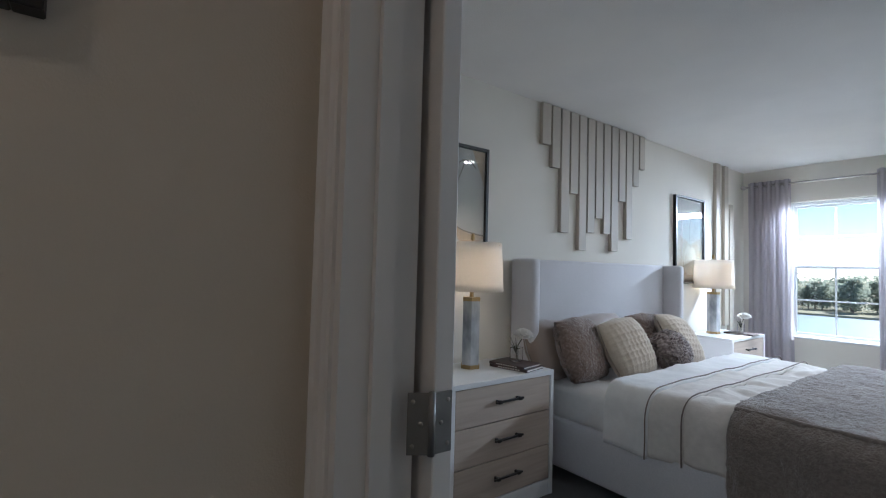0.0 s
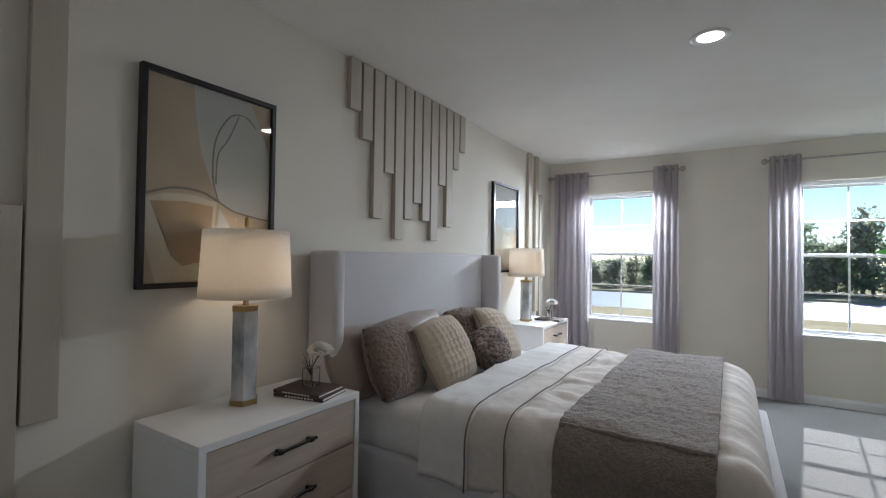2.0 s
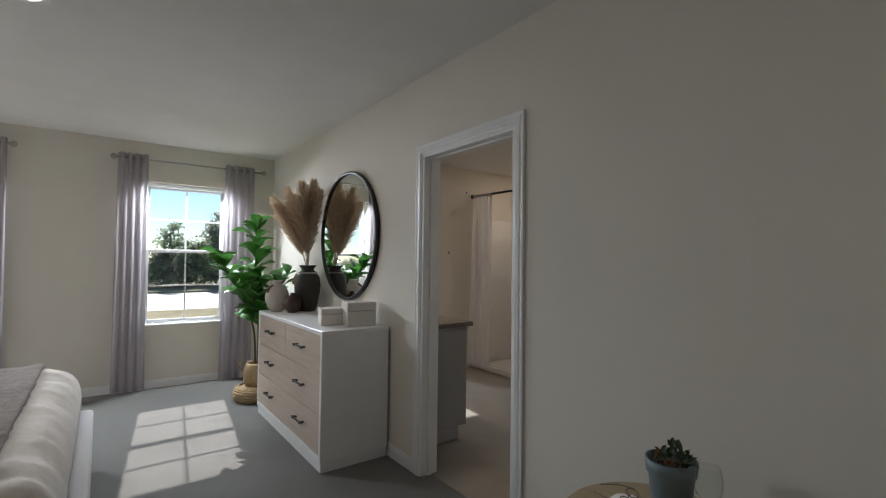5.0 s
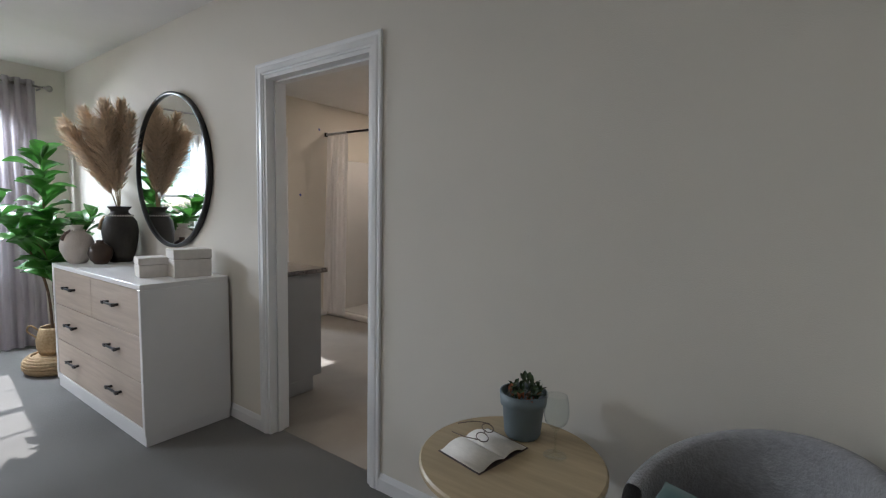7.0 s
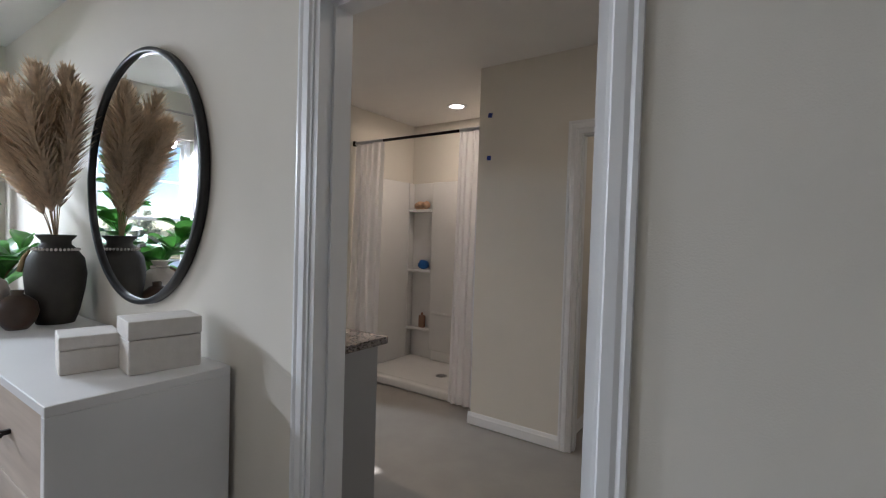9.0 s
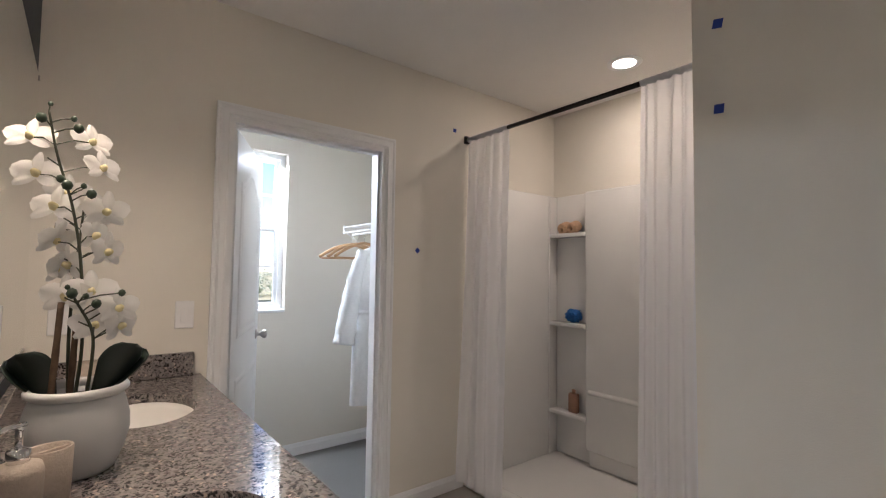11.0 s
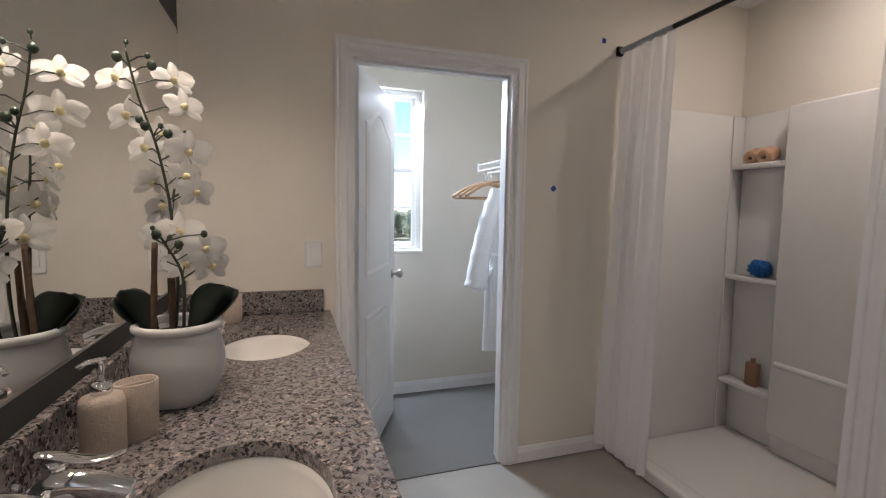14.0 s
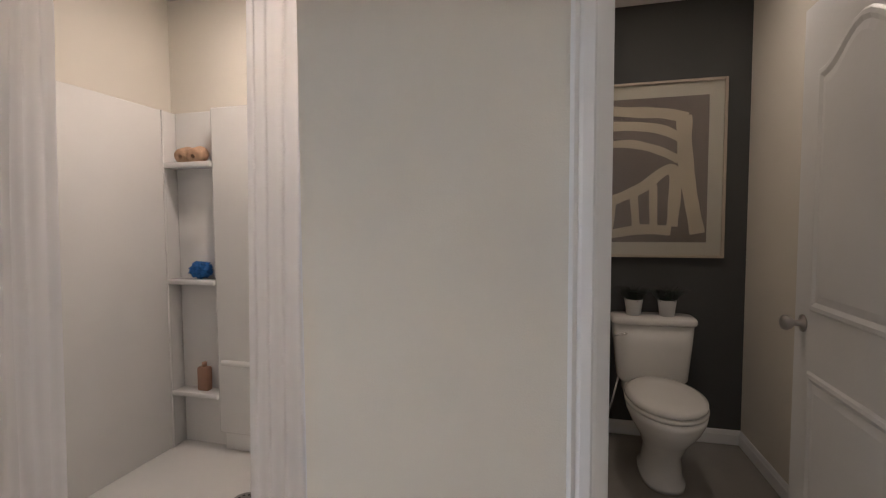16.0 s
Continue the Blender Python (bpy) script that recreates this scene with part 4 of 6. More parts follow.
def vessel_art(o, w, h, d):
    hw, hh = -w / 2, h / 2
    flat_shape(o, "painted_shape", [(-hw * 0.34, hh), (hw, hh), (hw, -hh * 0.30), (hw * 0.55, -hh * 0.30), (hw * 0.08, -hh * 0.16), (-hw * 0.04, hh * 0.02), (-hw * 0.22, hh * 0.35), (-hw * 0.30, hh * 0.7)], d + 0.0008, "art_grey")
    flat_shape(o, "painted_shape", [(hw * 0.62, hh), (hw, hh), (hw, hh * 0.42), (hw * 0.86, hh * 0.66)], d + 0.0012, "art_tan")
    flat_shape(o, "painted_shape", [(-hw, -hh * 0.20), (-hw * 0.72, -hh * 0.13), (-hw * 0.3, -hh * 0.12), (hw * 0.06, -hh * 0.17), (hw * 0.02, -hh * 0.5), (-hw * 0.2, -hh * 0.98), (-hw * 0.82, -hh), (-hw, -hh * 0.55)], d + 0.0014, "art_cream")
    flat_shape(o, "painted_shape", [(-hw * 0.92, -hh * 0.22), (-hw * 0.45, -hh * 0.19), (hw * 0.0, -hh * 0.22), (-hw * 0.04, -hh * 0.55), (-hw * 0.20, -hh * 0.80), (-hw * 0.45, -hh * 0.84), (-hw * 0.62, -hh * 0.74), (-hw * 0.74, -hh * 0.5)], d + 0.0018, "art_ochre")
    flat_shape(o, "painted_shape", [(hw * 0.10, -hh * 0.22), (hw * 0.36, -hh * 0.50), (hw * 0.20, -hh * 0.62), (hw * 0.06, -hh * 0.5)], d + 0.0020, "art_grey")
    stroke_shape(o, "painted_line", [(-hw, -hh * 0.16), (-hw * 0.6, -hh * 0.07), (-hw * 0.2, -hh * 0.08), (hw * 0.08, -hh * 0.16)], 0.012, d + 0.0022, "art_line")
    stroke_shape(o, "painted_line", [(hw * 0.08, -hh * 0.16), (-hw * 0.02, hh * 0.10), (hw * 0.02, hh * 0.50), (hw * 0.26, hh * 0.78), (hw * 0.52, hh * 0.82), (hw * 0.72, hh * 0.72)], 0.008, d + 0.0024, "art_line")
    stroke_shape(o, "painted_line", [(hw * 0.03, hh * 0.02), (hw * 0.06, hh * 0.34), (hw * 0.22, hh * 0.52), (hw * 0.40, hh * 0.80)], 0.007, d + 0.0027, "art_line")
    stroke_shape(o, "painted_line", [(hw * 0.08, -hh * 0.16), (hw * 0.4, -hh * 0.26), (hw, -hh * 0.32)], 0.009, d + 0.0030, "art_line")


def vessel_art_two(o, w, h, d):
    hw, hh = -w / 2, h / 2
    flat_shape(o, "painted_shape", [(-hw, hh), (hw, hh), (hw, hh * 0.1), (hw * 0.1, -hh * 0.1), (-hw, hh * 0.2)], d + 0.0008, "art_grey")
    flat_shape(o, "painted_shape", blob_outline(hw * 0.1, -hh * 0.5, hw * 0.5, hh * 0.36, 7.7), d + 0.0012, "art_cream")
    stroke_shape(o, "painted_line", [(hw * 0.1, -hh * 0.2), (0, hh * 0.25), (hw * 0.25, hh * 0.6), (hw * 0.5, hh * 0.3)], 0.007, d + 0.0016, "art_line")


def line_art(o, w, h, d):
    m = 0.075
    flat_shape(o, "printed_field", [(-w / 2 + m, -h / 2 + m), (w / 2 - m, -h / 2 + m), (w / 2 - m, h / 2 - m), (-w / 2 + m, h / 2 - m)], d + 0.0008, "art_taupe")
    hw, hh = m - w / 2, h / 2 - m
    # three fingers swept into one tall stroke, and a gate-like figure below
    for k, (ctrl, wd) in enumerate((
            ([(-0.88, 0.86), (-0.4, 0.82), (0.2, 0.78), (0.62, 0.70)], 0.066),
            ([(-0.86, 0.64), (-0.3, 0.62), (0.2, 0.55), (0.62, 0.38)], 0.058),
            ([(-0.88, 0.38), (-0.4, 0.38), (0.1, 0.28), (0.48, 0.14)], 0.05),
            ([(0.56, 0.74), (0.58, 0.3), (0.66, -0.2), (0.84, -0.88)], 0.085),
            ([(-0.78, -0.42), (-0.2, -0.24), (0.25, 0.0), (0.42, -0.1), (0.38, -0.78)], 0.07),
            ([(-0.85, -0.9), (-0.2, -0.82), (0.36, -0.84)], 0.06),
            ([(-0.34, -0.34), (-0.28, -0.82)], 0.05),
            ([(0.02, -0.20), (0.04, -0.80)], 0.05),
            ([(-0.74, -0.46), (-0.80, -0.86)], 0.045))):
        stroke_shape(o, "painted_line", [(x * hw, z * hh) for x, z in ctrl], wd, d + 0.0012 + 0.0003 * k, "art_cream")


picture("framed_picture", "black-framed abstract vessel print above the nightstand", XL, -4.475, 1.656, -90, 0.61, 0.88, "rim_black", 0.022, 0.032, "art_tan", vessel_art)
picture("framed_picture", "black-framed abstract vessel print near the window", XL, -1.39, 1.656, -90, 0.61, 0.88, "rim_black", 0.022, 0.032, "art_tan", vessel_art_two)
picture("framed_picture", "bleached-framed line drawing on the charcoal wall", 3.84, -3.77, 1.593, 90, 0.765, 1.015, "wood_frame", 0.014, 0.03, "art_mat", line_art)
picture("framed_picture", "small dark-framed print hanging in the hallway", -2.24, -6.485, 1.88, -90, 0.46, 0.60, "rim_black", 0.03, 0.03, "art_grey", vessel_art_two)

# round mirror over the dresser
mir = thing("round_mirror", "large round mirror with slim black frame", "mirror", -0.004, -2.135, 1.555)
R90 = Matrix.Rotation(radians(-90), 4, "Y")
part("mirror_glass", lathe([(0, 0.012), (0.508, 0.012), (0.508, 0.018), (0, 0.018)], 96), "mirror", mir, "", False, R90)
part("mirror_frame", lathe([(0.506, 0.0), (0.506, 0.030), (0.510, 0.033), (0.524, 0.033), (0.528, 0.030), (0.528, 0.0), (0.506, 0.0)], 96), "rim_black", mir, "", True, R90)

# ---- bedroom: curtains ----


def curtain_rod(x0, x1):
    o = thing("curtain_rod", "brushed nickel curtain rod with ball finials", "curtain rod", (x0 + x1) / 2, -0.09, 2.355, 0, "curtain rods")
    hw = (x1 - x0) / 2
    part("rod", tube([(-hw + 0.06, 0, 0), (hw - 0.06, 0, 0)], 0.010, 14), "nickel", o, "", True)
    fin = [(0, 0), (0.012, 0.0), (0.016, 0.006), (0.011, 0.012), (0.014, 0.018), (0.026, 0.030), (0.030, 0.044), (0.026, 0.058), (0.012, 0.068), (0, 0.07)]
    part("finial", lathe(fin, 20), "nickel", o, "", True, pose(hw - 0.065, 0, 0, 0, 90, 0))
    part("finial", lathe(fin, 20), "nickel", o, "", True, pose(-hw + 0.065, 0, 0, 0, -90, 0))
    for s in (-1, 1):
        part("bracket", box(s * (hw - 0.09) - 0.006, s * (hw - 0.09) + 0.006, -0.014, 0.0885, -0.024, -0.011, 0.002, 1), "nickel", o)


curtain_rod(-3.79, -2.275)
curtain_rod(-1.595, -0.12)


def grommet_curtain(x0, x1, folds, seed):
    """A panel hung on rings, in deep even folds."""
    o = thing("window_curtain", "grey-lilac grommet curtain hanging to the floor", "curtain", (x0 + x1) / 2, -0.09, 0.015, 0, "window curtains")
    hw, hz = (x1 - x0) / 2, 2.39

    def fn(u, v):
        ph = 2 * math.pi * folds * u + 0.4 * math.sin(3 * v + seed)
        amp = 0.036 * (0.85 + 0.25 * noise.noise(Vector((u * 3, v * 2, seed)))) * (1.0 - 0.25 * v)
        spread = 1.0 + 0.10 * (1 - v) ** 2
        return Vector(((2 * u - 1) * hw * spread + 0.008 * math.sin(2 * ph), amp * math.cos(ph) + 0.006 * noise.noise(Vector((u * 9, v * 5, seed))), v * hz))

    part("cloth", sheet(fn, folds * 14, 28), "curtain", o, "", True)
    for k in range(folds * 2):
        u = (k + 0.5) / (folds * 2)
        g = bmesh.new()
        g = lathe([(0.017, -0.003), (0.025, -0.003), (0.026, 0.0), (0.025, 0.003), (0.017, 0.003), (0.017, -0.003)], 18, g)
        part("grommet", g, "nickel", o, "brushed nickel ring", True, pose((2 * u - 1) * hw, 0, 2.34, 0, 90, 25 * (-1) ** k))


grommet_curtain(-3.72, -3.30, 5, 1.0)
grommet_curtain(-2.59, -2.335, 4, 2.0)
grommet_curtain(-1.535, -1.275, 4, 3.0)
grommet_curtain(-0.555, -0.24, 4, 4.0)

# ---- plants ----


def leaf_mesh(length, width, curl, n=7):
    """One obovate leaf along +x, cupped, with a drooping tip."""
    bm = bmesh.new()
    rows = []
    for i in range(n + 1):
        t = i / n
        w = width * (math.sin(math.pi * min(1, t ** 1.25 * 1.02)) ** 0.7) * (0.55 + 0.6 * t) if 0 < i < n else width * 0.05
        z = curl * (math.sin(t * 1.9) - 1.1 * t * t)
        rows.append([bm.verts.new((t * length, s * w / 2, z + (0.12 * w * abs(s) if s else -0.02 * width) + 0.03 * width * math.sin(6 * t + s * 2))) for s in (-1, -0.5, 0, 0.5, 1)])
    for a, b in zip(rows, rows[1:]):
        for k in range(4):
            bm.faces.new((a[k], a[k + 1], b[k + 1], b[k]))
    me = bpy.data.meshes.new("leaf")
    for f in bm.faces:
        f.smooth = True
    bm.to_mesh(me)
    bm.free()
    return me


def place_leaf(me, mat, parent, at, heading, pitch, roll, scale, name="leaf"):
    if not me.materials:
        me.materials.append(M[mat])
    ob = new(name, me)
    ob.parent = parent
    ob.matrix_basis = pose(*at, 0, 0, heading) @ pose(0, 0, 0, 0, -pitch, 0) @ pose(0, 0, 0, roll) @ Matrix.Diagonal((scale, scale, scale, 1))
    return ob


rng = random.Random(11)
fig = thing("fiddle_leaf_fig", "tall artificial fiddle leaf fig in a straw basket", "plant", -0.39, -0.93, 0.13)
basket = lathe([(0, 0.0), (0.105, 0.0), (0.125, 0.05), (0.128, 0.12), (0.105, 0.20), (0.098, 0.215), (0.09, 0.21), (0.097, 0.18), (0.112, 0.12), (0.1, 0.03), (0, 0.03)], 30)
bk = part("basket", basket, "straw", fig, "woven seagrass belly basket", True)
part("handle", tube(curve_points([(-0.10, 0.0, 0.19), (-0.15, 0.02, 0.24), (-0.17, 0.02, 0.20), (-0.12, 0.0, 0.14)], 6), 0.006, 8), "straw", bk, "", True)
part("soil", lathe([(0, 0.155), (0.098, 0.15), (0, 0.14)], 20), "soil", fig)
FIG = leaf_mesh(0.215, 0.165, 0.06)
stems = [
    [(0.02, 0.0, 0.15), (0.03, 0.02, 0.6), (-0.02, 0.05, 1.1), (-0.03, 0.03, 1.55)],
    [(-0.02, 0.0, 0.15), (-0.05, -0.02, 0.55), (-0.18, -0.05, 0.9), (-0.40, -0.06, 1.20)],
    [(0.0, 0.02, 0.15), (0.06, 0.05, 0.5), (0.16, 0.0, 0.85), (0.27, -0.02, 1.05)],
    [(0.0, -0.02, 0.15), (-0.02, -0.08, 0.5), (-0.05, -0.15, 0.72), (-0.14, -0.24, 0.92)],
]
for si, ctrl in enumerate(stems):
    pts = curve_points(ctrl, 8)
    part("trunk", tube(pts, 0.011, 8, taper=[1 - 0.6 * i / len(pts) for i in range(len(pts))]), "stem", fig, "", True)
    start = 0.34 if si == 0 else 0.42
    count = (52, 34, 20, 20)[si]
    for k in range(count):
        f = start + (1 - start) * (k + 0.5) / count
        p = pts[min(len(pts) - 1, int(f * (len(pts) - 1)))]
        head = k * 137.5 + rng.uniform(-18, 18)
        place_leaf(FIG, "leaf", fig, (p.x, p.y, p.z + rng.uniform(-0.02, 0.02)), head, rng.uniform(8, 48) + 25 * (f > 0.93), rng.uniform(-20, 20), rng.uniform(0.8, 1.15) * (1.0 - 0.25 * (f > 0.95)))

pouf = thing("pouf", "round flat woven straw floor cushion", "pouf", -0.40, -0.97, 0)
for k in range(9):
    bm = bmesh.new()
    a = -80 + 160 * k / 8
    r, z = 0.155 + 0.055 * math.cos(radians(a)), 0.068 + 0.062 * math.sin(radians(a))
    tube([(r * math.cos(t * math.pi / 24), r * math.sin(t * math.pi / 24), z + 0.002 * math.sin(t * 2.1 + k)) for t in range(49)], 0.0105, 6, bm)
    part("braid", bm, "straw", pouf, "", True)
part("core", lathe([(0, 0.0), (0.15, 0.004), (0.205, 0.05), (0.205, 0.085), (0.15, 0.127), (0, 0.13)], 36), "straw", pouf, "", True)

# ---- on the dresser ----
DT = 0.895
vase = thing("tall_vase", "dark clay vase with a beaded collar and dry pampas", "vase", -0.15, -1.60, DT)
vase.scale = (0.84, 0.84, 1.04)
part("body", lathe([(0, 0), (0.085, 0), (0.105, 0.05), (0.130, 0.15), (0.138, 0.22), (0.125, 0.29), (0.085, 0.335), (0.066, 0.35), (0.066, 0.365), (0.088, 0.385), (0.090, 0.392), (0.080, 0.390), (0.058, 0.365), (0.055, 0.34), (0, 0.30)], 40), "clay_dark", vase, "", True)
bm = bmesh.new()
for k in range(34):
    a = 2 * math.pi * k / 34
    bmesh.ops.create_icosphere(bm, subdivisions=1, radius=0.0075, matrix=Matrix.Translation((0.100 * math.cos(a), 0.100 * math.sin(a), 0.328)))
part("bead_string", bm, "clay_white", vase, "pale wooden bead string", True)
part("tassel", tube([(-0.105, 0.03, 0.325), (-0.128, 0.035, 0.29), (-0.145, 0.04, 0.23)], 0.013, 8, taper=[0.4, 0.8, 1.0]), "straw", vase, "", True)

plumes = thing("pampas_bunch", "bunch of dry beige pampas plumes in the vase", "dried grass", -0.15, -1.60, DT + 0.31)
spread = [(-0.30, 0.30, 0.70), (-0.18, 0.18, 0.78), (-0.06, 0.05, 0.83), (0.02, -0.08, 0.84), (0.04, -0.22, 0.74), (-0.24, -0.04, 0.72), (-0.10, 0.30, 0.70), (-0.14, -0.16, 0.80), (0.05, 0.12, 0.78), (-0.34, 0.14, 0.62), (-0.20, -0.22, 0.66)]
for k, (ex, ey, ez) in enumerate(spread):
    ex, ey = ex * 0.80, ey * 0.80
    ctrl = [(0, 0, 0.0), (ex * 0.15, ey * 0.15, ez * 0.3), (ex * 0.55, ey * 0.55, ez * 0.68), (ex, ey, ez)]
    pts = curve_points(ctrl, 8)
    part("stalk", tube(pts, 0.0022, 5), "straw", plumes)
    bm = bmesh.new()
    for q in range(1250):
        f = rng.uniform(0.36, 1.0)
        i = min(len(pts) - 2, int(f * (len(pts) - 1)))
        p, d = pts[i], (pts[i + 1] - pts[i]).normalized()
        prof = math.sin(math.pi * min(1.0, (f - 0.30) / 0.72)) ** 0.7
        out = Vector((rng.gauss(0, 1), rng.gauss(0, 1), rng.gauss(0, 1)))
        out = (out - d * out.dot(d)).normalized()
        L = rng.uniform(0.05, 0.15) * (0.4 + 0.6 * prof)
        tip = p + d * L * 1.0 + out * L * (0.25 + 0.5 * prof) - Vector((0, 0, 0.012))
        mid = (p + tip) / 2 + Vector((0, 0, 0.008)) + out * 0.006
        sd = d.cross(out) * 0.0034
        a, b, c, e, g = (bm.verts.new(x) for x in (p - sd * 0.5, p + sd * 0.5, mid + sd, mid - sd, tip))
        bm.faces.new((a, b, c, e))
        bm.faces.new((e, c, g))
    part("plume", bm, "pampas", plumes, "feathery beige plume")

jug = thing("round_vase", "whitewashed round clay vase with a tassel", "vase", -0.385, -1.50, DT)
jug.scale = (0.88, 0.88, 1.06)
part("body", lathe([(0, 0), (0.055, 0), (0.085, 0.03), (0.115, 0.09), (0.117, 0.13), (0.095, 0.185), (0.055, 0.21), (0.040, 0.22), (0.040, 0.235), (0.052, 0.255), (0.046, 0.256), (0.033, 0.235), (0, 0.20)], 36), "clay_white", jug, "", True)
part("tassel", tube([(-0.045, -0.02, 0.222), (-0.085, -0.03, 0.20), (-0.112, -0.035, 0.16)], 0.014, 8, taper=[0.4, 0.8, 1.1]), "fur", jug, "brown cord tassel", True)
bm = bmesh.new()
for k in range(26):
    a = 2 * math.pi * k / 26
    bmesh.ops.create_icosphere(bm, subdivisions=1, radius=0.0062, matrix=Matrix.Translation((0.05 * math.cos(a), 0.05 * math.sin(a), 0.222)))
part("bead_string", bm, "clay_white", jug, "", True)
bowl = thing("small_pot", "small glossy brown clay pot", "pot", -0.30, -1.665, DT)
bowl.scale = (0.84, 0.84, 1.05)
part("body", lathe([(0, 0), (0.045, 0), (0.075, 0.03), (0.090, 0.07), (0.080, 0.11), (0.045, 0.135), (0.026, 0.142), (0.028, 0.160), (0.022, 0.160), (0.018, 0.140), (0, 0.13)], 32), "clay_brown", bowl, "", True)


def keep_box(x, y, w, d, h, label, rz):
    o = thing("keepsake_box", label, "box", x, y, DT, rz, "boxes on the dresser")
    part("base", box(-d / 2, d / 2, -w / 2, w / 2, 0, h * 0.64, 0.003, 1), "box", o)
    part("lid", box(-d / 2 - 0.002, d / 2 + 0.002, -w / 2 - 0.002, w / 2 + 0.002, h * 0.655, h, 0.004, 2), "box", o, "ribbed pale lid")


keep_box(-0.315, -2.515, 0.15, 0.15, 0.115, "small pale lidded keepsake box", -12)
keep_box(-0.165, -2.665, 0.15, 0.205, 0.165, "larger pale lidded keepsake box", -9)


# ---- on the nightstands ----


def book(x, y, z, rz, w, l, h, label):
    o = thing("book", label, "book", x, y, z, rz)
    part("pages", box(-w / 2 + 0.006, w / 2 - 0.004, -l / 2 + 0.005, l / 2 - 0.005, 0.003, h - 0.003), "paper", o)
    part("cover", box(-w / 2, w / 2, -l / 2, l / 2, 0, 0.003, 0.001, 1), "book", o)
    part("cover", box(-w / 2, w / 2, -l / 2, l / 2, h - 0.003, h, 0.001, 1), "book", o, "dark printed cover")
    part("spine", box(-w / 2 - 0.001, -w / 2 + 0.005, -l / 2, l / 2, 0.0, h, 0.002, 1), "book", o)
    for k in range(9):
        part("spine_lettering", box(-w / 2 - 0.0016, -w / 2 - 0.0008, -l / 2 + 0.05 + k * 0.017, -l / 2 + 0.062 + k * 0.017, h * 0.3, h * 0.7), "paper", o)
    return o


def peony(x, y, z):
    v = thing("glass_vase", "small square clear glass vase of water", "vase", x, y, z, 12)
    bm = box(-0.03, 0.03, -0.03, 0.03, 0.0, 0.085, 0.004, 2)
    top = [f for f in bm.faces if f.normal.z > 0.9 and f.calc_center_median().z > 0.084]
    bmesh.ops.delete(bm, geom=top, context="FACES")
    bmesh.ops.solidify(bm, geom=bm.faces[:], thickness=0.004)
    part("body", bm, "glass", v)
    f = thing("peony", "white peony bloom with grassy leaves", "flower", x, y, z + 0.012, 12)
    part("stem", tube(curve_points([(0, 0, 0), (0.004, 0.002, 0.07), (0.02, 0.03, 0.125)], 6), 0.003, 6), "green_stem", f)
    pet = bmesh.new()
    for ring, (nn, rad, tilt) in enumerate(((6, 0.012, 80), (8, 0.022, 62), (9, 0.032, 40), (9, 0.038, 15))):
        for k in range(nn):
            a = 360 * k / nn + ring * 23
            mtx = Matrix.Translation((0.024, 0.036, 0.130)) @ pose(0, 0, 0, -18, 8, a) @ pose(rad * 0.3, 0, 0, 0, -tilt, 0)

            def pf(u, vv, mtx=mtx, rad=rad):
                w = 0.046 * math.sin(math.pi * (0.14 + 0.76 * u)) ** 0.7 * (2 * vv - 1)
                return mtx @ Vector((u * 0.054, w * 0.8, 0.016 * math.sin(2.2 * u) + 4.0 * w * w + 0.003 * math.sin(vv * 17 + k)))

            sheet(pf, 5, 5, pet)
    part("bloom", pet, "petal", f, "white ruffled petals", True)
    gr = bmesh.new()
    for k in range(9):
        a = math.radians(120 + k * 22)
        L = rng.uniform(0.10, 0.17)
        d = Vector((math.cos(a), math.sin(a), 0))
        pts = [Vector((0, 0, 0.03)) + d * (L * 0.5 * t) + Vector((0, 0, L * (t - 0.25 * t * t))) for t in (0, 0.33, 0.66, 1)]
        sd = Vector((-d.y, d.x, 0)) * 0.003
        for i in range(3):
            gr.faces.new([gr.verts.new(p) for p in (pts[i] - sd * (1 - i / 3), pts[i] + sd * (1 - i / 3), pts[i + 1] + sd * (1 - (i + 1) / 3.02), pts[i + 1] - sd * (1 - (i + 1) / 3.02))])
    part("grass_leaves", gr, "green_stem", f)


book(-3.50, -4.16, 0.72, 103, 0.19, 0.26, 0.017, "dark coffee-table book lying on the nightstand")
book(-3.505, -4.165, 0.737, 100, 0.185, 0.25, 0.014, "thin dark printed book on another book")
peony(-3.52, -4.14, 0.751)
book(-3.46, -0.98, 0.72, 90, 0.19, 0.26, 0.017, "dark book lying on the far nightstand")
peony(-3.47, -0.97, 0.737)

# ---- reading corner ----
tbl = thing("side_table", "round pale gold side table in the corner", "side table", -0.339, -4.94, 0)
part("tabletop", lathe([(0, 0.575), (0.262, 0.575), (0.272, 0.582), (0.272, 0.594), (0.266, 0.60), (0, 0.60)], 64), "tabletop", tbl, "", False)
part("pedestal", lathe([(0, 0.0), (0.17, 0.0), (0.17, 0.012), (0.04, 0.03), (0.028, 0.06), (0.028, 0.55), (0.06, 0.575), (0, 0.575)], 32), "brass", tbl, "", True)
succ = thing("succulent_pot", "blue-grey pot of mixed succulents", "plant pot", -0.195, -4.905, 0.60)
part("pot", lathe([(0, 0), (0.052, 0), (0.058, 0.01), (0.066, 0.10), (0.073, 0.105), (0.076, 0.145), (0.070, 0.145), (0.066, 0.125), (0, 0.12)], 36), "bluegrey", succ, "", True)
SUC = leaf_mesh(0.035, 0.014, 0.008, 4)
SUC2 = leaf_mesh(0.034, 0.015, 0.010, 4)
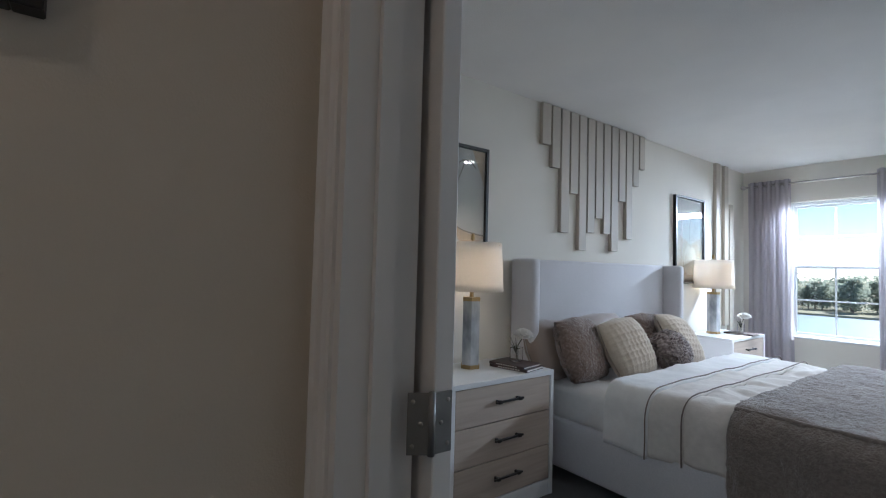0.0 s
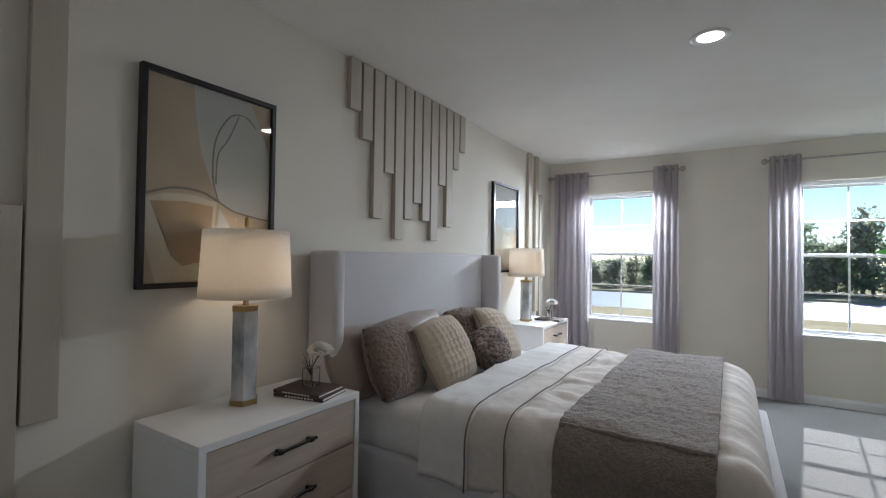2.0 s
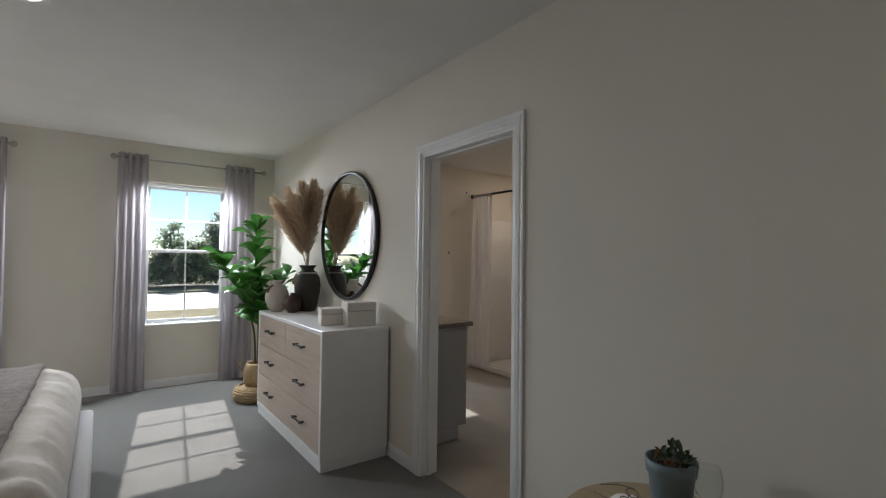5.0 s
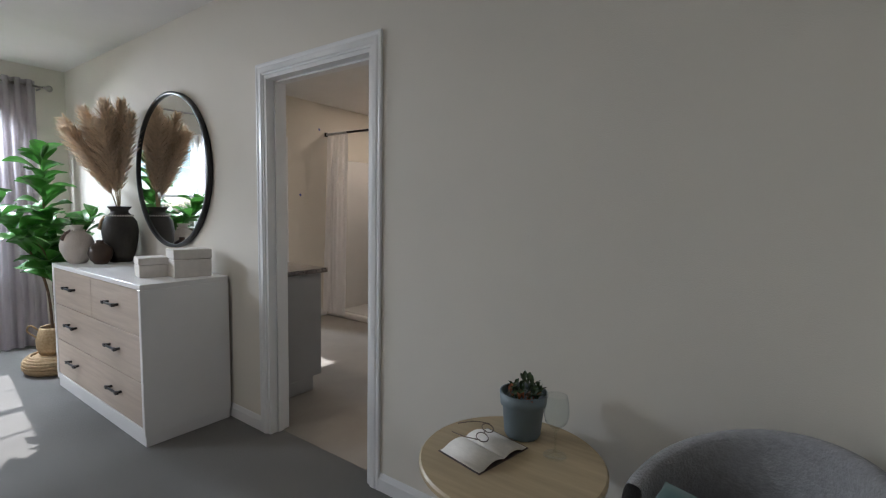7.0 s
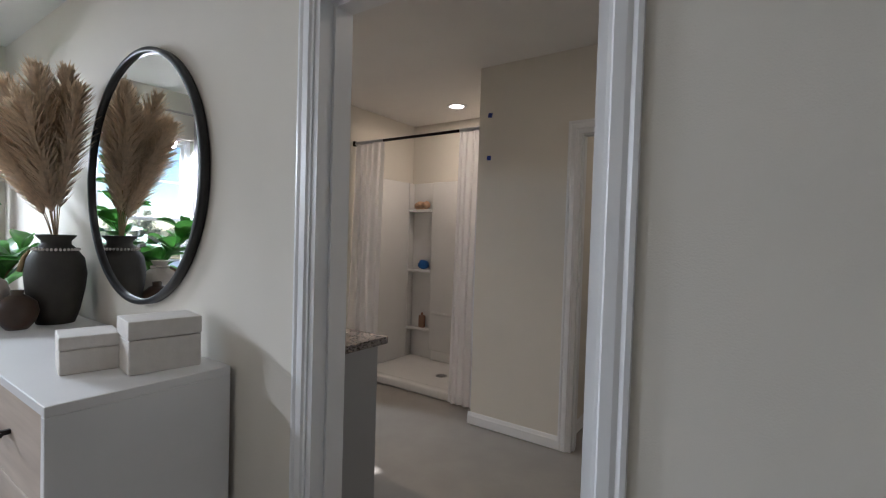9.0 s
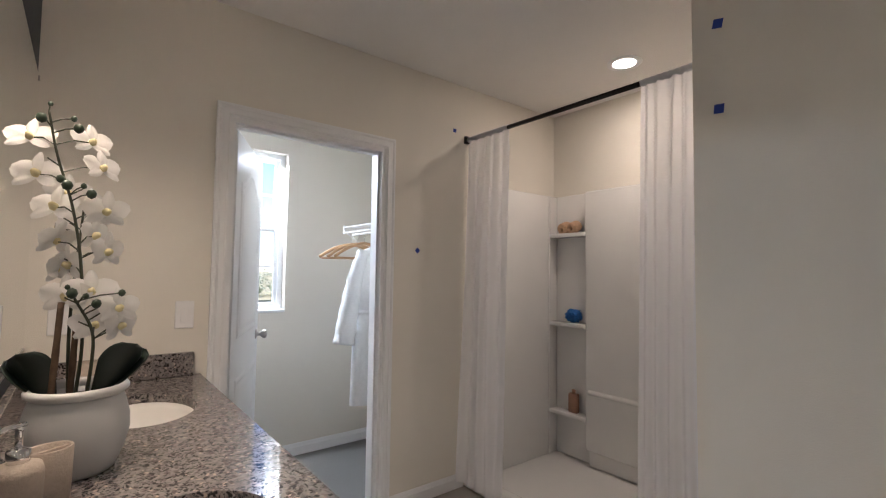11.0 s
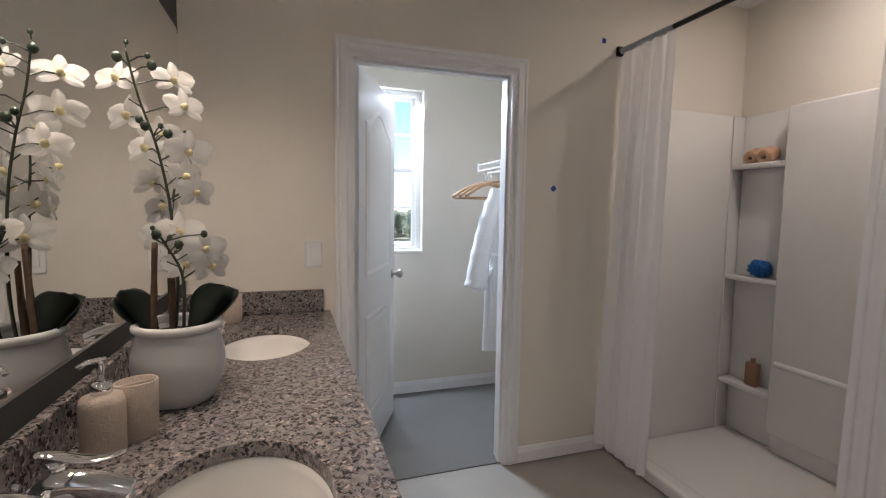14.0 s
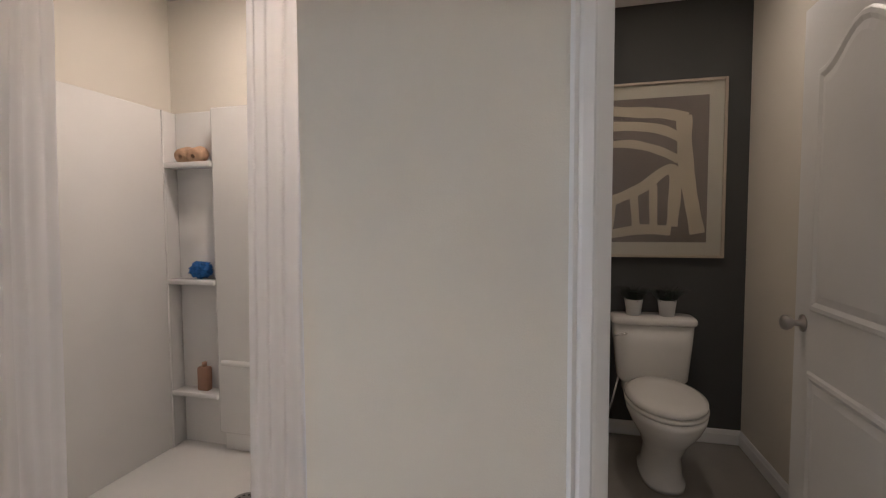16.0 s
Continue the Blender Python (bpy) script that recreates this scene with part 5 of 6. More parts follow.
for k in range(70):
    a, r = rng.uniform(0, 360), 0.055 * math.sqrt(rng.random())
    px, py = r * math.cos(radians(a)), r * math.sin(radians(a))
    tall = 0.05 if (px > 0.0 and rng.random() < 0.5) else 0.01
    rust = px < -0.008 and rng.random() < 0.6
    place_leaf(SUC2 if rust else SUC, "succulent_red" if rust else "succulent", succ, (px, py, 0.125 + rng.uniform(0, tall)), rng.uniform(0, 360), rng.uniform(15, 75), rng.uniform(-20, 20), rng.uniform(0.8, 1.3))
wine = thing("wine_glass", "empty clear stemmed wine glass", "glass", -0.255, -5.04, 0.60)
part("goblet", lathe([(0, 0.0), (0.034, 0.001), (0.033, 0.003), (0.005, 0.007), (0.0035, 0.02), (0.0035, 0.075), (0.012, 0.085), (0.032, 0.105), (0.038, 0.13), (0.035, 0.165), (0.030, 0.185), (0.029, 0.185), (0.034, 0.165), (0.0365, 0.13), (0.031, 0.107), (0.010, 0.088), (0, 0.087)], 36), "pane", wine, "", True)
ob_ = thing("open_book", "open book lying face up on the table", "book", -0.355, -4.855, 0.60, -12)
for s in (-1, 1):
    part("page_block", sheet(lambda u, v, s=s: Vector((s * u * 0.105, (v - 0.5) * 0.16, 0.004 + 0.014 * math.sin(math.pi * min(1, u * 1.1 + 0.08)) ** 0.8)), 10, 2, thick=0.004), "paper", ob_, "", True)
part("cover", box(-0.11, 0.11, -0.084, 0.084, 0.0, 0.003, 0.001, 1), "book", ob_)
specs = thing("reading_glasses", "folded dark-rimmed reading glasses on the book", "glasses", -0.305, -4.83, 0.624, 15)
for s in (-1, 1):
    part("rim", tube([(s * 0.032 + 0.025 * math.cos(a), 0.018 * math.sin(a), 0.003 + 0.006 * math.sin(a)) for a in [k * math.pi / 8 for k in range(17)]], 0.0016, 6), "piping", specs)
    part("temple", tube(curve_points([(s * 0.057, 0.0, 0.006), (s * 0.055, 0.05, 0.006), (s * 0.03, 0.10, 0.001)], 5), 0.0016, 6), "piping", specs)
part("bridge", tube([(-0.008, 0, 0.006), (0, 0.002, 0.008), (0.008, 0, 0.006)], 0.0016, 6), "piping", specs)

chair = thing("armchair", "grey boucle barrel armchair in the corner", "armchair", -0.36, -5.52, 0, 135)
part("seat", lathe([(0, 0.14), (0.22, 0.14), (0.235, 0.18), (0.235, 0.38), (0.215, 0.43), (0.10, 0.445), (0, 0.447)], 36), "velvet", chair, "", True)


def shell(u, v):
    a = radians(-128 + 256 * u)
    top = 0.60 + 0.20 * math.cos(a / 2) ** 2
    t = 2 * math.pi * v
    mid, hh = (0.10 + top) / 2, (top - 0.10) / 2
    c, s = math.cos(t), math.sin(t)
    r = 0.245 + 0.030 * math.copysign(abs(c) ** 0.5, c)
    z = mid + hh * math.copysign(abs(s) ** 0.35, s)
    return Vector((-r * math.cos(a), r * math.sin(a), z))


part("back_shell", sheet(lambda u, v: shell(u, v), 48, 28), "velvet", chair, "", True)
for k in range(4):
    a = radians(45 + 90 * k)
    part("leg", lathe([(0, 0), (0.012, 0), (0.016, 0.15), (0, 0.15)], 12, at=(0.18 * math.cos(a), 0.18 * math.sin(a), 0)), "black", chair)
pillow("cushion", "small dark teal velvet cushion on the armchair", "teal", -0.46, -5.40, 0.45, 0.26, 0.26, 0.10, 25, 150)

# ---- bathroom: vanity ----
CT = 0.885
VX0, VX1, VY0, VY1 = XM + 0.001, 0.70, -2.90, YC - 0.001
SINKS = (-1.54, -2.46)
SX, SRX, SRY = 0.447, 0.155, 0.205


def counter_mesh():
    """A stone slab with an oval cut-out over each basin."""
    bm = bmesh.new()
    cuts = [VY1, -2.0, VY0]
    lo = CT - 0.032
    for (ya, yb), sy in zip(zip(cuts, cuts[1:]), SINKS):
        n = 18
        ring = []
        corners = [(VX0, yb), (VX1, yb), (VX1, ya), (VX0, ya)]
        for c, d in zip(corners, corners[1:] + corners[:1]):
            ring += [(c[0] + (d[0] - c[0]) * k / n, c[1] + (d[1] - c[1]) * k / n) for k in range(n)]
        outer, inner, low = [], [], []
        for x, y in ring:
            a = math.atan2((y - sy) / SRY, (x - SX) / SRX)
            outer.append(bm.verts.new((x, y, CT)))
            inner.append(bm.verts.new((SX + SRX * math.cos(a), sy + SRY * math.sin(a), CT)))
            low.append(bm.verts.new((SX + SRX * math.cos(a), sy + SRY * math.sin(a), lo)))
        for k in range(len(ring)):
            j = (k + 1) % len(ring)
            bm.faces.new((outer[k], outer[j], inner[j], inner[k]))
            bm.faces.new((inner[k], inner[j], low[j], low[k]))
    for c, d in (((VX1, VY0), (VX1, VY1)), ((VX0, VY0), (VX1, VY0)), ((VX0, VY0), (VX0, VY1))):
        bm.faces.new([bm.verts.new(p) for p in ((c[0], c[1], CT), (d[0], d[1], CT), (d[0], d[1], lo), (c[0], c[1], lo))])
    return bm


vanity = thing("vanity_cabinet", "grey painted double vanity cabinet", "vanity", 0.375, (VY0 + VY1) / 2, 0)
vc = Vector((0.375, (VY0 + VY1) / 2, 0))


def vbox(x0, x1, y0, y1, z0, z1, bev=0.0):
    return box(x0 - vc.x, x1 - vc.x, y0 - vc.y, y1 - vc.y, z0, z1, bev, 1)


part("end_panel", vbox(XM + 0.003, 0.655, VY0 + 0.02, VY0 + 0.038, 0.10, CT - 0.034, 0.001), "cabinet", vanity)
part("end_panel_foot", vbox(XM + 0.003, 0.58, VY0 + 0.02, VY0 + 0.038, 0.0, 0.099, 0.001), "cabinet", vanity)
part("face_frame", vbox(0.637, 0.655, VY0 + 0.039, VY1 - 0.003, 0.10, CT - 0.034), "cabinet", vanity)
part("floor_panel", vbox(XM + 0.004, 0.636, VY0 + 0.039, VY1 - 0.003, 0.10, 0.118), "cabinet", vanity)
part("toe_kick", vbox(0.565, 0.58, VY0 + 0.039, VY1 - 0.003, 0.0, 0.099), "cabinet", vanity)
for k in range(4):
    y1 = VY1 - 0.02 - k * 0.436
    d = part("door", vbox(0.656, 0.674, y1 - 0.424, y1, 0.13, 0.66, 0.002), "cabinet", vanity)
    part("door_panel", vbox(0.6745, 0.678, y1 - 0.364, y1 - 0.06, 0.19, 0.60, 0.002), "cabinet", d)
    part("false_drawer", vbox(0.656, 0.674, y1 - 0.424, y1, 0.675, 0.835, 0.002), "cabinet", vanity)
counter = thing("vanity_counter", "speckled grey granite vanity counter", "countertop", 0, 0, 0)
part("slab", counter_mesh(), "granite", counter)
part("backsplash", box(XM + 0.001, XM + 0.022, VY0, VY1 - 0.022, CT + 0.0005, CT + 0.098, 0.002, 1), "granite", counter)
part("side_splash", box(XM + 0.001, VX1 - 0.03, VY1 - 0.021, VY1 - 0.0005, CT + 0.0005, CT + 0.098, 0.002, 1), "granite", counter)
for sy in SINKS:
    b = thing("sink_basin", "white oval undermount porcelain basin", "sink", SX, sy, CT - 0.033, 0, "vanity sinks")
    prof = [(1.06, 0.0), (1.0, -0.001), (0.99, -0.02), (0.94, -0.06), (0.80, -0.105), (0.55, -0.13), (0.25, -0.138), (0.0, -0.139)]
    part("bowl", lathe(prof, 56, squash=(SRX, SRY)), "porcelain", b, "", True)
    part("drain", lathe([(0, -0.133), (0.020, -0.133), (0.024, -0.137), (0, -0.137)], 20), "chrome", b, "", True)
    part("overflow", lathe([(0.006, 0), (0.013, 0), (0.014, 0.003), (0.006, 0.003)], 18), "black", b, "dark overflow ring", True, pose(SRX * 0.90, 0.05, -0.055, 0, -70, 0))


def faucet(y):
    """A centre-set faucet: a long base plate, a short spout and a swooping lever at each end."""
    o = thing("faucet", "chrome two-lever centre-set basin faucet", "faucet", 0.205, y, CT, 0, "vanity faucets")
    part("base_plate", lathe([(0, 0), (1, 0), (1, 0.010), (0.93, 0.018), (0, 0.021)], 44, squash=(0.028, 0.082)), "chrome", o, "", True)
    sp = curve_points([(-0.008, 0, 0.012), (-0.002, 0, 0.052), (0.03, 0, 0.074), (0.075, 0, 0.066), (0.112, 0, 0.050)], 7)
    bm = tube(sp, 0.0185, 18, taper=[1.15 - 0.32 * i / len(sp) for i in range(len(sp))])
    part("spout", bm, "chrome", o, "", True)
    part("aerator", lathe([(0, -0.014), (0.010, -0.014), (0.011, 0.0), (0, 0.001)], 18, at=(0.106, 0, 0.047)), "nickel", o, "", True)
    for s in (-1, 1):
        part("handle_post", lathe([(0, 0.015), (0.023, 0.015), (0.020, 0.030), (0.014, 0.050), (0.013, 0.066), (0.0165, 0.076), (0.012, 0.086), (0, 0.088)], 24, at=(0, s * 0.053, 0)), "chrome", o, "", True)

        def blade(u, v, s=s):
            a = 2 * math.pi * v
            wide = 0.0135 * math.sin(math.pi * (0.22 + 0.70 * u)) ** 0.6
            return Vector((-0.024 + 0.112 * u + 0.0, s * (0.053 + 0.012 * u * u) + wide * math.cos(a), 0.086 + 0.010 * math.cos(4.2 * u) + 0.005 * (1 - 0.5 * u) * math.sin(a)))

        bm = sheet(blade, 16, 14)
        bmesh.ops.remove_doubles(bm, verts=bm.verts, dist=0.0002)
        bmesh.ops.holes_fill(bm, edges=bm.edges[:], sides=0)
        part("lever", bm, "chrome", o, "", True)
    part("lift_rod", lathe([(0, 0.02), (0.0025, 0.02), (0.0025, 0.07), (0.006, 0.074), (0.006, 0.082), (0, 0.085)], 12, at=(-0.022, 0, 0)), "chrome", o, "", True)


for sy in SINKS:
    faucet(sy)
bath_mirror = thing("vanity_mirror", "wide frameless plate mirror over the vanity", "mirror", XM, (VY0 + VY1) / 2, 1.047)
part("mirror_plate", box(0.001, 0.006, (VY0 - VY1) / 2 + 0.002, (VY1 - VY0) / 2 - 0.004, 0.0, 0.982), "mirror", bath_mirror)
part("bottom_channel", box(0.0005, 0.0085, (VY0 - VY1) / 2 + 0.002, (VY1 - VY0) / 2 - 0.004, -0.006, -0.0005, 0.001, 1), "nickel", bath_mirror)
for cy in (-0.6, 0.0, 0.885):
    part("clip", box(0.0065, 0.009, cy - 0.008, cy + 0.008, 0.970, 0.986, 0.001, 1), "nickel", bath_mirror)

# wall light above the mirror: its glow lies warm on the walls and in the basins
vl = thing("vanity_light", "three-shade wall light above the vanity mirror, lit", "wall light", XM, -2.06, 2.29)
part("back_bar", box(0.001, 0.03, -0.30, 0.30, -0.045, 0.045, 0.004, 1), "nickel", vl)
for dy in (-0.20, 0.0, 0.20):
    part("arm", tube([(0.03, dy, 0.0), (0.095, dy, 0.0), (0.105, dy, -0.02)], 0.008, 8), "nickel", vl, "", True)
    part("globe", lathe([(0.02, 0), (0.05, -0.04), (0.055, -0.08), (0.045, -0.12), (0.043, -0.12), (0.052, -0.08), (0.047, -0.04), (0.018, 0)], 24, at=(0.105, dy, -0.02)), "shade", vl, "frosted glass shade", True)
    lamp("vanity_light_bulb", "POINT", Matrix.Translation((XM + 0.105, -2.06 + dy, 2.19)), 6.2, (1.0, 0.78, 0.57), 0.025)


def wall_plate(x, z, kind):
    o = thing("wall_plate", "white rocker switch plate on the wall" if kind == "switch" else "white duplex outlet plate on the wall", "switch" if kind == "switch" else "outlet", x, YC, z)
    part("plate", box(-0.036, 0.036, -0.006, 0.0, -0.058, 0.058, 0.003, 2), "lacquer", o)
    if kind == "switch":
        part("rocker", box(-0.016, 0.016, -0.0095, -0.0061, -0.033, 0.033, 0.002, 1), "lacquer", o)
    else:
        for s in (-1, 1):
            f = part("socket", lathe([(0, 0), (0.0165, 0), (0.0165, 0.003), (0, 0.003)], 20, squash=(1, 0.85)), "lacquer", o, "", False, pose(0, -0.0061, s * 0.0195, 90, 0, 0))
            for q in (-1, 1):
                part("slot", box(q * 0.006 - 0.001, q * 0.006 + 0.001, -0.004, 0.004, 0.0031, 0.0036), "black", f)


wall_plate(0.63, 1.142, "switch")
wall_plate(0.222, 1.142, "outlet")

# ---- bathroom: on the counter ----
POT = Vector((0.283, -1.99, CT))
pot = thing("orchid_pot", "matt white ceramic pot with a rolled rim", "plant pot", *POT)
part("pot_body", lathe([(0, 0), (0.066, 0), (0.074, 0.006), (0.090, 0.045), (0.099, 0.085), (0.098, 0.115), (0.090, 0.150), (0.083, 0.170), (0.078, 0.170), (0.082, 0.14), (0, 0.135)], 52), "ceramic", pot, "", True)
part("rim", lathe([(0.080, 0.169), (0.088, 0.170), (0.0945, 0.176), (0.0955, 0.183), (0.092, 0.189), (0.084, 0.190), (0.079, 0.184), (0.079, 0.172), (0.080, 0.169)], 52), "ceramic", pot, "", True)
orchid = thing("orchid", "white artificial orchid with near-black rounded leaves", "plant", POT.x - 0.008, POT.y, POT.z + 0.150)
part("moss", lathe([(0, 0.016), (0.06, 0.012), (0.078, 0.002), (0.076, -0.01), (0, -0.012)], 28), "soil", orchid, "", True)


def round_leaf(length, width):
    """A thick spoon-shaped leaf along +x, folded up along its midrib."""
    def fn(u, v):
        s = 2 * v - 1
        w = width / 2 * min(1.0, 0.38 + 1.1 * u) * max(0.0, 1 - max(0.0, (u - 0.62) / 0.38) ** 2.4) ** 0.5
        return Vector((length * u, s * w, 0.40 * w * s * s + 0.045 * math.sin(2.4 * u) * length))
    bm = sheet(fn, 14, 10, thick=0.0025)
    me = bpy.data.meshes.new("leaf")
    for f in bm.faces:
        f.smooth = True
    bm.to_mesh(me)
    bm.free()
    return me


OL = round_leaf(0.128, 0.082)
for a, pt, ro, k in ((200, 62, 48, 1.0), (168, 50, -30, 0.95), (-18, 58, -48, 1.08), (14, 44, 30, 1.05)):
    place_leaf(OL, "dark_leaf", orchid, (0.046 * math.cos(radians(a)), 0.034 * math.sin(radians(a)), 0.006), a, pt, ro, k)
for a, b in (((-0.040, -0.020, 0.0), (-0.030, -0.018, 0.225)), ((-0.008, 0.012, 0.0), (-0.002, 0.012, 0.185))):
    cane = tube(curve_points([a, [(p + q) / 2 for p, q in zip(a, b)], b], 5), 0.0062, 10, taper=[1, 1, 1.02, 1.0, 1.14, 1.14, 1.0, 1, 1, 1, 1])
    part("cane", cane, "stem", orchid, "brown bamboo support cane", True)

def orchid_bloom(parent, at, heading, tilt, size):
    """Five broad petals round a small yellow lip."""
    m = pose(*at, 0, 0, heading) @ pose(0, 0, 0, 0, -tilt, 0)
    pet = bmesh.new()
    for ang, w, L in ((90, 0.50, 0.95), (210, 0.48, 0.9), (330, 0.48, 0.9), (18, 0.92, 1.0), (162, 0.92, 1.0)):
        r = Matrix.Rotation(radians(ang), 4, "X")

        def fn(u, v, r=r, w=w, L=L):
            ww = w * (math.sin(math.pi * (0.10 + 0.84 * u)) ** 0.75) * (v - 0.5)
            return m @ (r @ (Vector((0.10 * math.sin(2.6 * u) - 0.25 * ww * ww + 0.03 * math.sin(9 * v + ang), u * L, ww)) * size))

        sheet(fn, 5, 4, pet)
    b = part("bloom", pet, "petal", parent, "white orchid bloom", True)
    lip = lathe([(0, -0.1), (0.13, -0.05), (0.18, 0.06), (0.11, 0.26), (0, 0.32)], 10)
    part("lip", lip, "petal_heart", b, "yellow lip", True, m @ pose(0, 0, 0, 0, 70, 0) @ Matrix.Diagonal((size, size, size, 1)))


def bud(parent, p, q, size):
    part("pedicel", tube([p, (p + q) / 2 + Vector((0, 0, 0.004)), q], 0.0016, 6), "green_stem", parent)
    part("bud", lathe([(0, -1.1), (0.7, -0.7), (0.95, 0.0), (0.7, 0.75), (0, 1.15)], 12), "bud", parent, "dark green bud", True, Matrix.Translation(q) @ Matrix.Diagonal((size, size, size, 1)))


# stem line; blooms as (height, side, depth, heading); buds as (height, side, depth, size)
ORCHID = (
    (((0, 0, 0), (0.012, 0, 0.12), (0.006, -0.005, 0.28), (-0.012, -0.01, 0.40), (-0.040, -0.02, 0.50), (-0.056, -0.03, 0.585)),
     ((0.535, -0.098, 0.01, -110), (0.545, 0.008, 0.03, -60), (0.490, 0.030, 0.02, -50), (0.465, -0.085, 0.03, -120), (0.400, -0.052, 0.035, -125), (0.395, 0.040, 0.0, -65), (0.345, 0.020, 0.05, -30), (0.310, 0.046, 0.03, -40), (0.280, -0.020, 0.05, -150), (0.435, -0.03, 0.06, 90), (0.33, -0.045, 0.05, 140)),
     ((0.600, -0.066, -0.03, 0.0055), (0.565, -0.078, -0.05, 0.0105), (0.575, -0.025, -0.04, 0.0065), (0.556, -0.016, -0.045, 0.0105), (0.450, -0.042, -0.05, 0.0085), (0.438, -0.030, -0.055, 0.0110), (0.440, -0.002, -0.05, 0.0065), (0.425, 0.012, -0.055, 0.0105))),
    (((-0.01, 0.015, 0), (-0.012, 0.03, 0.14), (-0.004, 0.055, 0.27), (0.004, 0.085, 0.36), (0.010, 0.10, 0.43)),
     ((0.40, 0.02, 0.13, 40), (0.36, -0.04, 0.11, 170), (0.31, 0.035, 0.10, 20), (0.27, -0.035, 0.08, 150), (0.42, -0.01, 0.08, 100)),
     ((0.450, 0.014, 0.11, 0.006), (0.438, -0.012, 0.115, 0.0095))),
    (((0.020, -0.015, 0), (0.030, -0.03, 0.09), (0.028, -0.04, 0.15), (0.002, -0.05, 0.205), (-0.012, -0.055, 0.232)),
     ((0.225, 0.020, -0.015, -85), (0.190, 0.072, -0.02, -60), (0.155, 0.030, -0.01, -75), (0.150, 0.078, 0.01, -40), (0.215, -0.022, 0.0, -120)),
     ((0.238, -0.020, -0.07, 0.0055), (0.226, -0.012, -0.075, 0.0110), (0.220, 0.012, -0.07, 0.0060), (0.205, 0.030, -0.075, 0.0100), (0.225, 0.076, -0.05, 0.0080))),
)
for ctrl, blooms, buds in ORCHID:
    pts = curve_points([(x - 0.02 * z, y, z * 1.09) for x, y, z in ctrl], 9)
    part("flower_stem", tube(pts, 0.0036, 8, taper=[1.1 - 0.5 * i / len(pts) for i in range(len(pts))]), "green_stem", orchid, "", True)
    for z, x, y, head in blooms:
        z *= 1.09
        p = min(pts, key=lambda v: abs(v.z - z + 0.02))
        q = Vector((x, y, z))
        part("pedicel", tube([p, (p + q) / 2 + Vector((0, 0, 0.008)), q], 0.0017, 6), "green_stem", orchid)
        orchid_bloom(orchid, q, head, rng.uniform(-12, 22), rng.uniform(0.047, 0.056))
    for z, x, y, size in buds:
        z *= 1.09
        bud(orchid, min(pts, key=lambda v: abs(v.z - z + 0.015)), Vector((x, y, z)), size)
    for k in range(4):
        p = pts[int(len(pts) * (0.42 + 0.11 * k))]
        part("stub", tube([p, p + Vector(((-1) ** k * 0.022, -0.012, 0.014))], 0.0017, 6, taper=[1, 0.8]), "green_stem", orchid)

soap = thing("soap_dispenser", "beige stoneware soap dispenser with chrome pump", "soap dispenser", 0.204, -2.222, CT)
part("bottle", lathe([(0, 0), (0.034, 0), (0.036, 0.005), (0.037, 0.095), (0.033, 0.108), (0.018, 0.114), (0, 0.115)], 32), "stoneware", soap, "", True)
part("collar", lathe([(0, 0.112), (0.017, 0.112), (0.017, 0.134), (0.006, 0.138), (0, 0.138)], 20), "chrome", soap, "", True)
part("pump", tube([(0, 0, 0.136), (0, 0, 0.170), (0.0, 0.0, 0.178)], 0.006, 10), "chrome", soap, "", True)
part("nozzle", tube([(0.008, 0.004, 0.176), (-0.016, -0.012, 0.176), (-0.028, -0.02, 0.168)], 0.005, 10), "chrome", soap, "", True)


def tumbler(x, y, label, divided=True):
    o = thing("tumbler", label, "cup", x, y, CT, 30)
    part("cup", lathe([(0, 0), (0.030, 0), (0.032, 0.004), (0.034, 0.112), (0.032, 0.114), (0.029, 0.112), (0.027, 0.01), (0, 0.008)], 32, squash=(1.15, 0.95)), "stoneware", o, "", True)
    if divided:
        part("divider", box(-0.0325, 0.0325, -0.003, 0.003, 0.06, 0.110, 0.001, 1), "stoneware", o)


tumbler(0.243, -2.168, "beige stoneware toothbrush holder")
tumbler(0.31, -1.22, "beige stoneware tumbler beside the far basin", False)
tray = thing("soap_tray", "beige stoneware tray by the far basin", "tray", 0.255, -1.235, CT)
part("dish", box(-0.06, 0.035, -0.09, 0.09, 0, 0.012, 0.005, 2), "stoneware", tray, "", True)
dish = thing("soap_dish", "round pale pink stoneware soap dish", "soap dish", 0.20, -2.72, CT)
part("dish_body", lathe([(0, 0), (0.040, 0), (0.048, 0.01), (0.050, 0.05), (0.047, 0.06), (0.03, 0.066), (0, 0.067)], 32), "stoneware", dish, "", True)

# ---- shower ----
pan = thing("shower_pan", "white acrylic shower base with raised threshold", "shower base", (2.24 + XSB) / 2, (-2.58 + YC) / 2, 0)
PX0, PX1, PY0, PY1 = 2.215, XSB - 0.002, -2.578, YC - 0.002
pc = Vector(((2.24 + XSB) / 2, (-2.58 + YC) / 2, 0))
part("base", box(PX0 + 0.05 - pc.x, PX1 - pc.x, PY0 - pc.y, PY1 - pc.y, -0.005, 0.035, 0.0), "acrylic", pan)
part("threshold", box(PX0 - pc.x, PX0 + 0.085 - pc.x, PY0 - pc.y, PY1 - pc.y, -0.005, 0.070, 0.018, 4), "acrylic", pan, "", True)
dr = thing("shower_drain", "round brushed steel shower drain", "drain", 2.66, -1.858, 0.035)
part("grate", lathe([(0, 0.003), (0.05, 0.003), (0.055, 0.0015), (0.055, 0.0), (0, 0.0)], 32), "hinge", dr, "", True)
